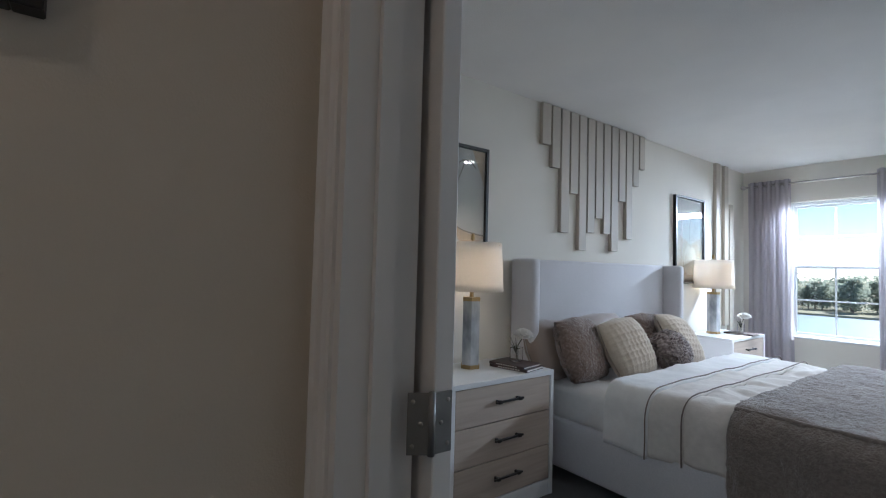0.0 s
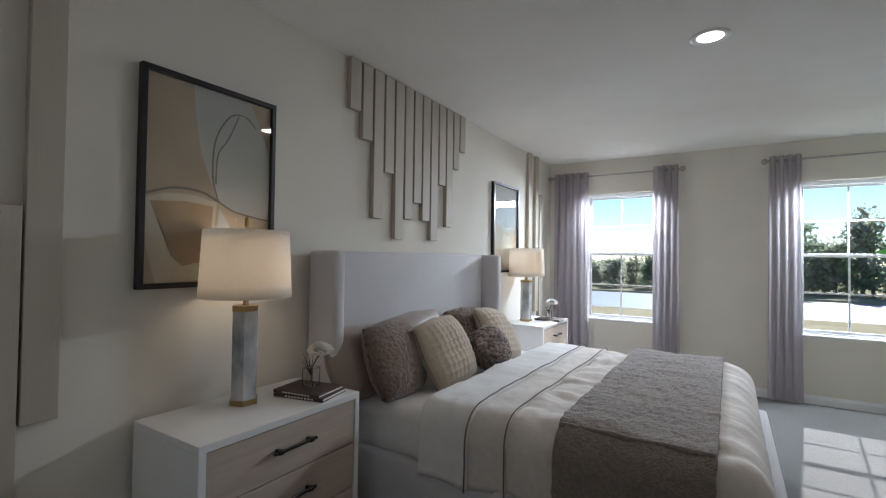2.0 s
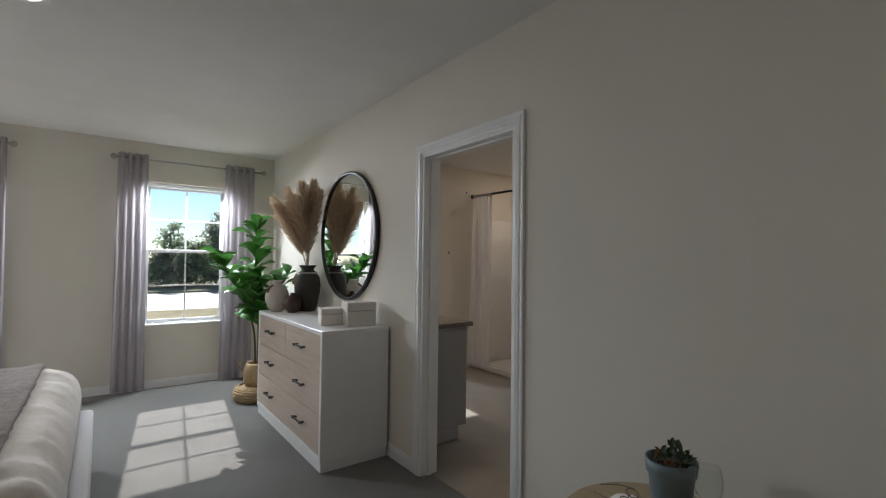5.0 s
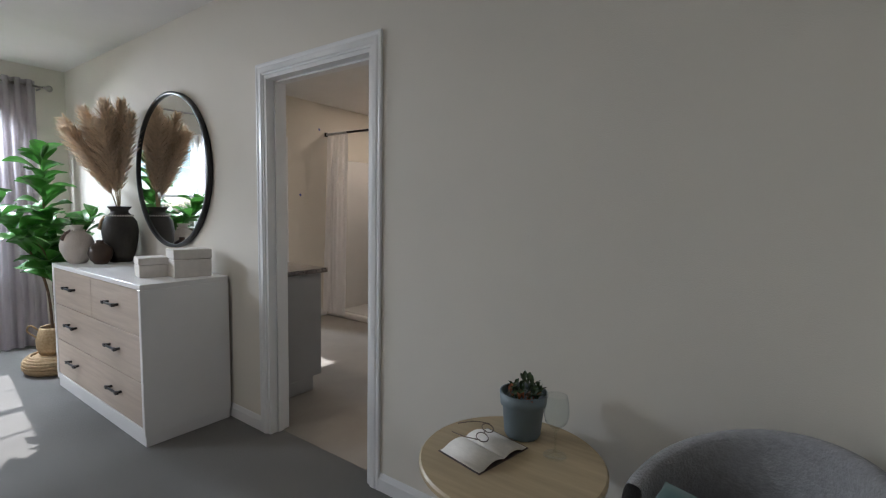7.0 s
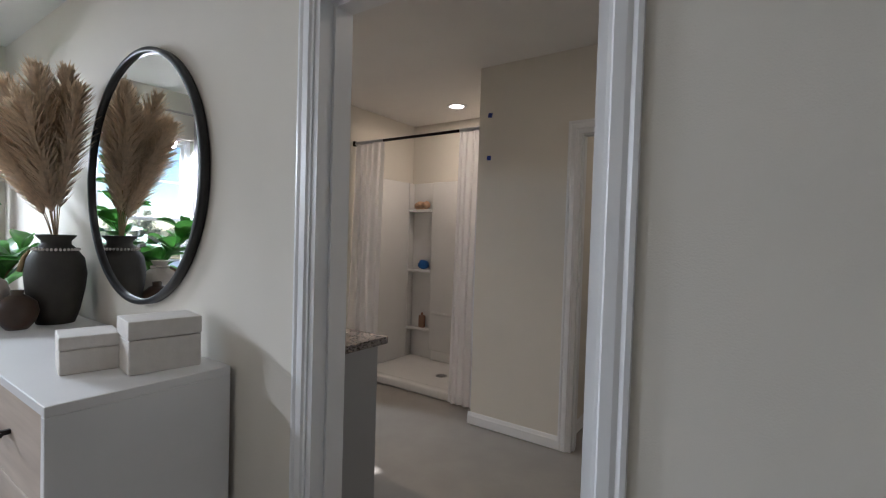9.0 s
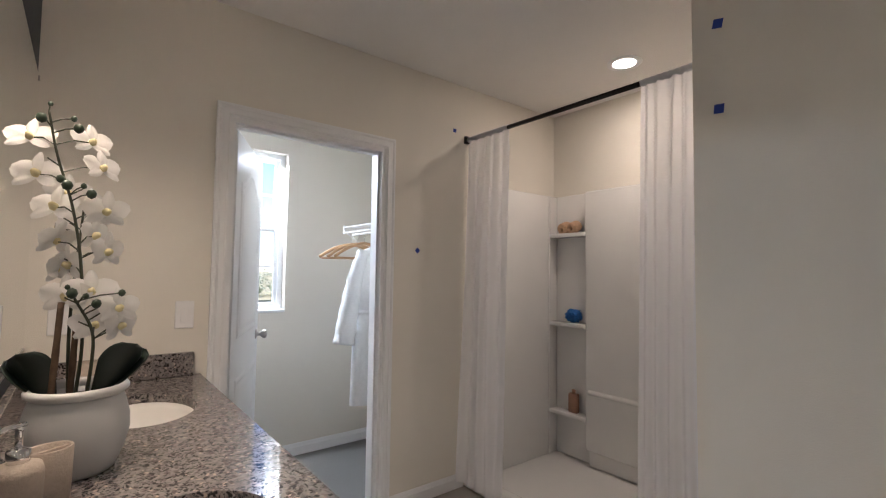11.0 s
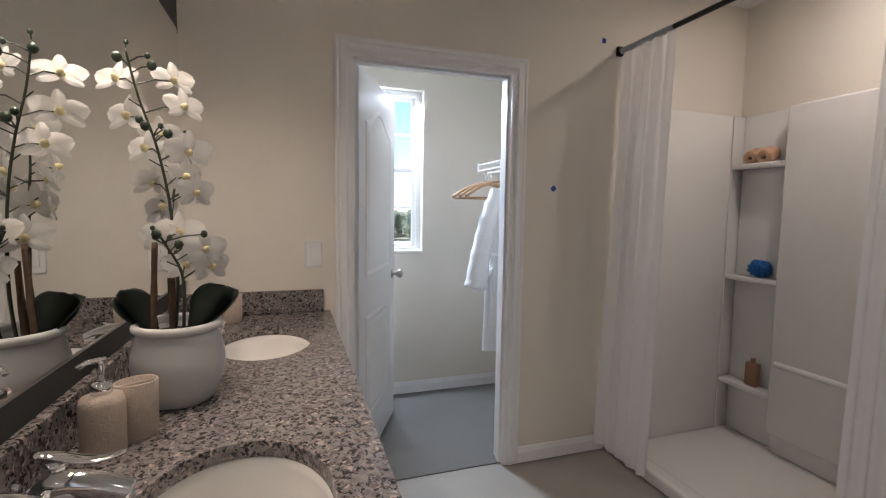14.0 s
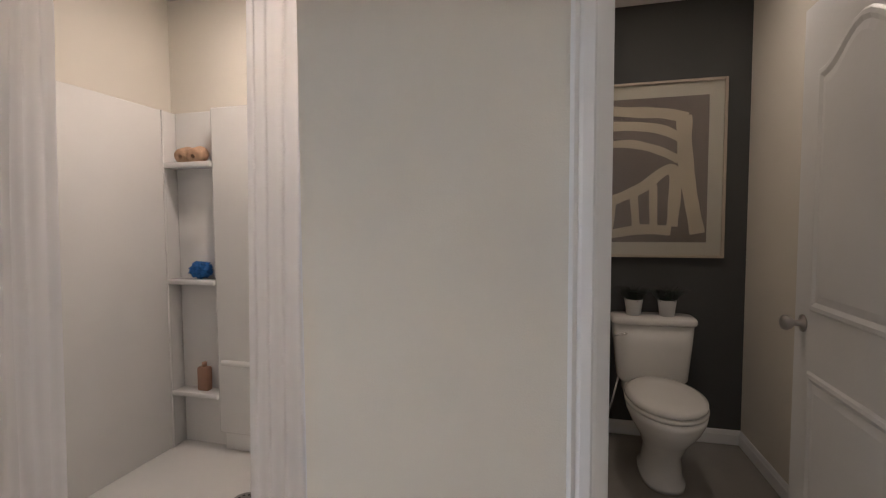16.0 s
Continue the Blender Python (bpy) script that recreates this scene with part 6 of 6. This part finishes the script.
for k in range(8):
    a = 2 * math.pi * k / 8
    part("drain_hole", lathe([(0, 0.0033), (0.006, 0.0033), (0.006, 0.003), (0, 0.003)], 10, at=(0.03 * math.cos(a), 0.03 * math.sin(a), 0)), "black", dr)
sur = thing("shower_surround", "glossy white acrylic surround with corner shelves", "shower surround", XSB, YC, 0.035)
sc = Vector((XSB, YC, 0.035))


def sbox(x0, x1, y0, y1, z0, z1, bev=0.006):
    return box(x0 - sc.x, x1 - sc.x, y0 - sc.y, y1 - sc.y, z0 - sc.z, z1 - sc.z, bev, 2)


part("side_panel", sbox(2.30, 3.113, YC - 0.055, YC - 0.002, 0.036, 1.915), "acrylic", sur, "", True)
part("side_panel", sbox(2.30, 3.113, -2.578, -2.552, 0.036, 1.915), "acrylic", sur, "", True)
part("back_panel", sbox(2.995, 3.113, -2.551, -1.445, 0.150, 1.910, 0.012), "acrylic", sur, "", True)
part("recess_panel", sbox(3.080, 3.113, -1.444, YC - 0.056, 0.036, 1.915), "acrylic", sur, "", True)
part("lower_ledge", sbox(3.04, 3.113, -2.551, -1.445, 0.036, 0.149), "acrylic", sur, "", True)
part("corner_trim", sbox(2.985, 2.999, YC - 0.064, YC - 0.0555, 0.036, 1.915, 0.003), "acrylic", sur, "", True)
# shallow ridge added across the back panel to make its glint
ridge_mesh = sheet(lambda u, v: Vector((2.9955 - 0.011 * math.sin(math.pi * v) ** 0.8 - sc.x, -1.475 - 0.42 * u - sc.y, 0.525 + 0.034 * v - sc.z)), 24, 12)
part("soap_ledge", ridge_mesh, "acrylic", sur, "", True)
for sz in (1.630, 0.992, 0.365):
    part("shelf", sbox(2.985, 3.079, -1.4445, YC - 0.0645, sz - 0.03, sz), "acrylic", sur, "", True)


def loofah(y, z):
    o = thing("loofah_roll", "peach rolled loofah on the shower shelf", "loofah", 3.035, y, z, 0)
    part("roll", lathe([(0.012, -0.04), (0.036, -0.043), (0.042, -0.03), (0.042, 0.03), (0.036, 0.043), (0.012, 0.04), (0.012, -0.04)], 24), "peach", o, "", True, pose(0, 0, 0.042, 0, 70, 0))


loofah(-1.33, 1.63)
loofah(-1.25, 1.63)
sponge = thing("bath_sponge", "bright blue mesh bath sponge on the shelf", "sponge", 3.035, -1.325, 0.992)
bm = bmesh.new()
bmesh.ops.create_icosphere(bm, subdivisions=4, radius=0.058)
for v in bm.verts:
    n_ = v.co.normalized()
    v.co = n_ * (0.054 + 0.012 * noise.noise(n_ * 5) + 0.008 * math.sin(28 * noise.noise(n_ * 2.2)))
    v.co.z = v.co.z * 0.82 + 0.05
part("ball", bm, "bluepouf", sponge, "", True)
bot = thing("shampoo_bottle", "terracotta coloured bottle on the shower shelf", "bottle", 3.035, -1.325, 0.365)
part("body", box(-0.022, 0.022, -0.036, 0.036, 0, 0.135, 0.012, 3), "amber", bot, "", True)
part("cap", lathe([(0, 0.134), (0.013, 0.134), (0.013, 0.160), (0, 0.163)], 20), "amber", bot, "", True)
rod = thing("shower_rod", "black shower curtain rod", "curtain rod", 2.215, (-2.58 + YC) / 2, 2.197)
hl_ = (2.58 + YC) / 2 - 0.002
part("bar", tube([(0, -hl_, 0), (0, hl_, 0)], 0.0125, 16), "black", rod, "", True)
for s in (-1, 1):
    part("flange", box(-0.024, 0.024, s * hl_ - (0.022 if s > 0 else 0), s * hl_ + (0.022 if s < 0 else 0), -0.024, 0.024, 0.004, 2), "black", rod)


def shower_curtain(y0, y1, folds, seed, z0):
    o = thing("shower_curtain", "sheer white shower curtain drawn to the side", "shower curtain", 2.215, (y0 + y1) / 2, 0, 0, "shower curtains")
    hw = (y1 - y0) / 2

    def fn(u, v):
        ph = 2 * math.pi * folds * u + 0.5 * math.sin(2.3 * v + seed) + 4.5 * noise.noise(Vector((u * 2.4, v * 0.8, seed)))
        amp = 0.017 * (0.75 + 1.0 * noise.noise(Vector((u * 5, v * 1.2, seed))))
        flare = 1.0 + 0.06 * (1 - v) ** 1.5
        x = amp * math.cos(ph) * (0.55 if v > 0.97 else 1.0) - 0.055 * (1 - v)
        return Vector((x, (2 * u - 1) * hw * flare, z0 + v * (2.185 - z0)))

    part("cloth", sheet(fn, folds * 20, 40), "shower_curtain", o, "", True)
    part("heading", sheet(lambda u, v: Vector((0.0155 * math.cos(2 * math.pi * v), (2 * u - 1) * hw, 2.197 + 0.0155 * math.sin(2 * math.pi * v) + 0.002 * math.sin(u * folds * 14))), folds * 10, 14), "shower_curtain", o, "gathered rod pocket", True)


shower_curtain(-1.460, -1.10, 5, 5.0, 0.05)
shower_curtain(-2.578, -2.275, 5, 8.0, 0.02)

# ---- toilet room ----


def loft(sections, n=36):
    bm = bmesh.new()
    rings = []
    for z, cx, rx, ry, p in sections:
        ring = []
        for k in range(n):
            a = 2 * math.pi * k / n
            c, s = math.cos(a), math.sin(a)
            ring.append(bm.verts.new((cx + rx * math.copysign(abs(c) ** p, c), ry * math.copysign(abs(s) ** p, s), z)))
        rings.append(ring)
    for a, b in zip(rings, rings[1:]):
        for k in range(n):
            bm.faces.new((a[k], a[(k + 1) % n], b[(k + 1) % n], b[k]))
    bm.faces.new(rings[0][::-1])
    bm.faces.new(rings[-1])
    return bm


wc = thing("toilet", "white porcelain two-piece toilet", "toilet", 3.82, -3.76, -0.006)
part("bowl", loft([(0, -0.40, 0.20, 0.105, 0.8), (0.02, -0.40, 0.20, 0.105, 0.8), (0.05, -0.41, 0.175, 0.09, 0.9), (0.16, -0.42, 0.165, 0.085, 0.9), (0.24, -0.45, 0.20, 0.115, 1), (0.31, -0.47, 0.25, 0.155, 1), (0.365, -0.475, 0.275, 0.178, 1), (0.395, -0.475, 0.278, 0.182, 1)]), "porcelain", wc, "", True)
part("tank_shelf", box(-0.25, -0.01, -0.15, 0.15, 0.30, 0.392, 0.03, 3), "porcelain", wc, "", True)
part("seat", loft([(0.397, -0.47, 0.270, 0.180, 1), (0.402, -0.47, 0.278, 0.187, 1), (0.416, -0.47, 0.278, 0.187, 1), (0.420, -0.47, 0.270, 0.180, 1)]), "porcelain", wc, "", True)
part("lid", loft([(0.422, -0.47, 0.268, 0.178, 1), (0.428, -0.47, 0.276, 0.185, 1), (0.442, -0.47, 0.274, 0.183, 1), (0.450, -0.47, 0.25, 0.16, 1), (0.453, -0.47, 0.15, 0.10, 1)]), "porcelain", wc, "", True)
part("tank", loft([(0.393, -0.105, 0.085, 0.165, 0.35), (0.42, -0.105, 0.092, 0.185, 0.35), (0.60, -0.105, 0.097, 0.202, 0.35), (0.728, -0.105, 0.099, 0.212, 0.35)]), "porcelain", wc, "", True)
part("tank_lid", loft([(0.729, -0.108, 0.103, 0.218, 0.33), (0.738, -0.108, 0.108, 0.224, 0.33), (0.758, -0.108, 0.108, 0.224, 0.33), (0.768, -0.108, 0.100, 0.216, 0.33)]), "porcelain", wc, "", True)
part("flush_lever", tube(curve_points([(-0.205, 0.15, 0.68), (-0.222, 0.15, 0.68), (-0.224, 0.185, 0.675), (-0.22, 0.21, 0.672)], 4), 0.006, 8), "chrome", wc, "chrome flush lever", True)
part("shutoff_valve", tube([(-0.02, 0.22, 0.16), (-0.07, 0.22, 0.16), (-0.075, 0.20, 0.25), (-0.08, 0.17, 0.39)], 0.007, 8), "chrome", wc, "", True)
for py in (-3.662, -3.838):
    g = thing("grass_pot", "small white pot of dark grass on the cistern", "plant pot", 3.705, py, 0.7625, 0, "grass pots")
    part("pot", lathe([(0, 0), (0.036, 0), (0.038, 0.004), (0.050, 0.092), (0.046, 0.092), (0.043, 0.08), (0, 0.078)], 28), "ceramic", g, "", True)
    tuft = bmesh.new()
    for k in range(240):
        a, r = rng.uniform(0, 2 * math.pi), 0.043 * math.sqrt(rng.random())
        b0 = Vector((r * math.cos(a), r * math.sin(a), 0.076))
        d = Vector((math.cos(a), math.sin(a), 0)) * (0.15 + 0.9 * r / 0.043) + Vector((rng.uniform(-0.4, 0.4), rng.uniform(-0.4, 0.4), 0))
        L = rng.uniform(0.055, 0.095)
        t1, t2 = b0 + Vector((d.x * L * 0.4, d.y * L * 0.4, L * 0.75)), b0 + Vector((d.x * L, d.y * L, L * 0.95))
        sd = Vector((-math.sin(a), math.cos(a), 0)) * 0.0016
        q = [tuft.verts.new(p) for p in (b0 - sd, b0 + sd, t1 + sd, t1 - sd, t2)]
        tuft.faces.new(q[:4])
        tuft.faces.new((q[3], q[2], q[4]))
    part("grass_tuft", tuft, "dark_leaf", g, "dark green grass tuft")

# ---- closet ----
shelf = thing("wire_shelf", "white coated wire closet shelf on the wall", "shelf", 2.16, -0.66, 1.65)
bm = bmesh.new()
for k in range(26):
    y = -0.31 + k * 0.61 / 25
    tube([(-0.002, y, 0), (-0.43, y, 0), (-0.44, y, -0.006), (-0.44, y, -0.045)], 0.0022, 6, bm)
for x, z in ((-0.44, -0.006), (-0.44, -0.045), (-0.22, -0.004), (-0.01, -0.004)):
    tube([(x, -0.315, z), (x, 0.305, z)], 0.0035, 6, bm)
part("wires", bm, "lacquer", shelf)
part("end_cap", box(-0.445, -0.434, 0.300, 0.312, -0.055, 0.008, 0.002, 1), "lacquer", shelf)
part("brace", tube([(-0.42, 0.29, -0.05), (-0.005, 0.29, -0.33)], 0.005, 8), "lacquer", shelf)
part("hanging_bar", tube([(-0.37, -0.315, -0.055), (-0.37, 0.305, -0.055)], 0.008, 10), "lacquer", shelf)


def hanger(y, turn=0):
    o = thing("coat_hanger", "honey-coloured wooden coat hanger", "hanger", 1.75, y, 1.595, turn, "coat hangers")
    part("shoulder_bar", tube(curve_points([(-0.22, 0, -0.165), (-0.12, 0, -0.105), (0, 0, -0.075), (0.12, 0, -0.105), (0.22, 0, -0.165)], 5), 0.011, 10), "hanger", o, "", True)
    part("trouser_bar", tube([(-0.205, 0, -0.172), (0.205, 0, -0.172)], 0.006, 8), "hanger", o, "", True)
    part("hook", tube([(0, 0, -0.07), (0, 0, -0.035), (0.016, 0, -0.022), (0.021, 0, -0.002), (0.010, 0, 0.0135), (-0.008, 0, 0.0115)], 0.0022, 8), "chrome", o, "", True)


for hy, tn in ((-0.41, -10), (-0.485, 6), (-0.60, 4)):
    hanger(hy, tn)
robe = thing("bathrobe", "white cotton bathrobe hanging on a hanger", "bathrobe", 1.86, -0.60, 1.595, 4)


def robe_body(u, v):
    """Round the robe (u) and from collar to hem (v)."""
    z = -0.09 - 1.03 * v
    a = 2 * math.pi * u
    half = 0.055 + 0.115 * min(1.0, v / 0.06) ** 0.7 if v < 0.06 else 0.17 + 0.03 * v
    half *= 1 - 0.18 * math.exp(-((v - 0.42) / 0.09) ** 2)
    deep = 0.035 + 0.035 * min(1.0, v / 0.2) - 0.02 * math.exp(-((v - 0.42) / 0.07) ** 2)
    f = 1 + 0.16 * math.sin(7 * a + 3 * v) * min(1.0, v * 1.6)
    return Vector((half * math.cos(a), deep * math.sin(a) * f, z))


part("robe_cloth", sheet(robe_body, 56, 40, closed_u=True), "towel_robe", robe, "", True)
for s in (-1, 1):
    sl = curve_points([(s * 0.12, 0, -0.13), (s * 0.185, -0.01, -0.30), (s * 0.235, -0.02, -0.52), (s * 0.265, -0.02, -0.72)], 8)
    part("sleeve", tube(sl, 0.058, 16, taper=[0.70 + 0.55 * i / len(sl) + 0.05 * math.sin(i * 1.7) for i in range(len(sl))]), "towel_robe", robe, "", True)
part("belt", tube([(0.165 * math.cos(a), 0.062 * math.sin(a), -0.52 + 0.006 * math.sin(3 * a)) for a in [k * math.pi / 16 for k in range(33)]], 0.014, 8), "towel_robe", robe, "", True)
part("collar", tube(curve_points([(-0.05, -0.03, -0.10), (-0.03, -0.07, -0.25), (0.01, -0.078, -0.42)], 6), 0.022, 8), "towel_robe", robe, "", True)

# ---- outdoors ----
GZ = -3.2
M["dry_grass"] = material("dry_winter_grass", (0.36, 0.31, 0.20), 0.95, vary=0.2, scale=0.8, bump=0.3, bump_scale=9, second=(0.24, 0.20, 0.11), blend_scale=0.05, specular=0.1)
M["water"] = material("rippled_pond_water", (0.20, 0.24, 0.31), 0.38, vary=0.1, scale=0.5, bump=1.0, bump_scale=1.2, specular=0.9, stretch=(0.5, 1.6, 1))
M["bark"] = material("grey_brown_bark", (0.27, 0.23, 0.19), 0.9, vary=0.2, scale=6, bump=0.5, bump_scale=12)
# both foliage colours are lightened, with the distance haze put into them
M["pine"] = random_tint(translucent(material("hazed_pine_foliage", (0.34, 0.40, 0.27), 0.8, vary=0.10, scale=1.5, specular=0.2), 0.62), 0.4)
M["haze_wood"] = random_tint(translucent(material("hazed_wood_foliage", (0.36, 0.38, 0.29), 0.9, vary=0.12, scale=0.7, specular=0.1), 0.62), 0.35)

g = bmesh.new()
pond_y0, pond_y1 = 42.0, 66.0
ys = [0.165, 6, 16, 28, pond_y0 - 1, pond_y0, pond_y1, pond_y1 + 1.2, 90, 200, 900]
xs = [-900, -260, -140, -80, -40, -10, 20, 60, 120, 260, 900]
rows = []
for y in ys:
    row = []
    for x in xs:
        z = GZ + 0.12 * noise.noise(Vector((x * 0.05, y * 0.05, 0)))
        if pond_y0 <= y <= pond_y1 and -140 <= x <= 120:
            z = GZ - 0.9
        row.append(g.verts.new((x, y, z)))
    rows.append(row)
for a, b in zip(rows, rows[1:]):
    for k in range(len(xs) - 1):
        g.faces.new((a[k], a[k + 1], b[k + 1], b[k]))
back = [g.verts.new((x, -900, GZ)) for x in (-900, 900)]
g.faces.new((back[0], back[1], rows[0][-1], *rows[0][-2::-1]))
tagged(part("ground", g, "dry_grass"), "tan winter grass around the house", "ground", kind="structure")
tagged(part("water", box(-150, 130, pond_y0 - 0.9, pond_y1 + 1.0, GZ - 0.5, GZ - 0.25), "water"), "rippled blue pond behind the house", "water", kind="structure")


def tree_kind(seed, height, wide, mat):
    """A tapered trunk with limbs and an uneven crown of small tufts."""
    r = random.Random(seed)
    o = thing("pine_tree", "tall slender pine with an uneven green crown", "tree", 0, 0, GZ - 30, 0, "trees beyond the pond")
    lean = r.uniform(-0.3, 0.3)
    tb = tube(curve_points([(0, 0, -0.3), (lean * 0.3, 0.1, height * 0.4), (lean, 0.0, height * 0.95)], 5), 0.16, 7, taper=[1 - 0.085 * i for i in range(11)])
    limbs = []
    for k in range(32):
        f = r.uniform(0.05, 0.92)
        a = r.uniform(0, 2 * math.pi)
        L = wide * (1.05 - 0.75 * f) * r.uniform(0.6, 1.1)
        p = Vector((lean * f, 0, height * f))
        q = p + Vector((math.cos(a) * L, math.sin(a) * L, L * r.uniform(0.05, 0.5)))
        tube([p, (p + q) / 2 + Vector((0, 0, 0.1)), q], 0.05, 5, tb, taper=[1, 0.7, 0.3])
        limbs.append((p, q))
    part("trunk", tb, "bark", o)
    cr = bmesh.new()
    for p, q in limbs:
        for _ in range(24):
            t = r.uniform(0.25, 1.1)
            c = p + (q - p) * t + Vector((r.gauss(0, 0.34), r.gauss(0, 0.34), r.gauss(0.1, 0.30)))
            s = r.uniform(0.09, 0.24)
            n1 = Vector((r.gauss(0, 1), r.gauss(0, 1), r.gauss(0, 1))).normalized()
            n2 = n1.orthogonal().normalized()
            n3 = n1.cross(n2)
            vs = [cr.verts.new(c + n2 * s * math.cos(a2) * r.uniform(0.6, 1.2) + n3 * s * math.sin(a2) + n1 * s * 0.3 * math.cos(3 * a2)) for a2 in (0.2, 1.5, 2.7, 3.9, 5.1)]
            cr.faces.new(vs)
    for _ in range(60):
        c = Vector((lean, 0, height)) + Vector((r.gauss(0, 0.3), r.gauss(0, 0.3), r.gauss(-0.2, 0.5)))
        s = r.uniform(0.1, 0.22)
        vs = [cr.verts.new(c + Vector((r.uniform(-s, s), r.uniform(-s, s), r.uniform(-s, s)))) for _ in range(3)]
        cr.faces.new(vs)
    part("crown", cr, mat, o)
    return o


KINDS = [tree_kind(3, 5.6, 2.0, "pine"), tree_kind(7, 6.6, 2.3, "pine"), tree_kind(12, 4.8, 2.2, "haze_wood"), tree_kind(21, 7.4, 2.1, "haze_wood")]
tr = random.Random(5)
used = set()
for k in range(92):
    x = -62 + k * 1.22 + tr.uniform(-0.8, 0.8)
    y = tr.uniform(73, 82)
    i = tr.randrange(4)
    near = 1.0 + (0.75 if 4 < x < 15 else 0.0)
    sc_ = tr.uniform(0.62, 0.98) * near
    m = pose(x, y, GZ - 0.05, 0, 0, tr.uniform(0, 360))
    if i not in used:
        used.add(i)
        KINDS[i].matrix_basis = m
        KINDS[i].scale = (1, 1, 1)
    else:
        c = copy_thing(KINDS[i], m)
        c.scale = (sc_, sc_, sc_)
# low thicket between the trunks, past counting
th = bmesh.new()
for _ in range(16000):
    x, y = tr.uniform(-75, 60), tr.uniform(80, 87)
    z = GZ + 4.3 * tr.random() ** 0.8 * (1.0 + 0.35 * noise.noise(Vector((x * 0.25, y * 0.1, 0))))
    s = tr.uniform(0.15, 0.42)
    th.faces.new([th.verts.new((x + tr.uniform(-s, s), y + tr.uniform(-s, s), z + tr.uniform(-s, s))) for _ in range(3)])
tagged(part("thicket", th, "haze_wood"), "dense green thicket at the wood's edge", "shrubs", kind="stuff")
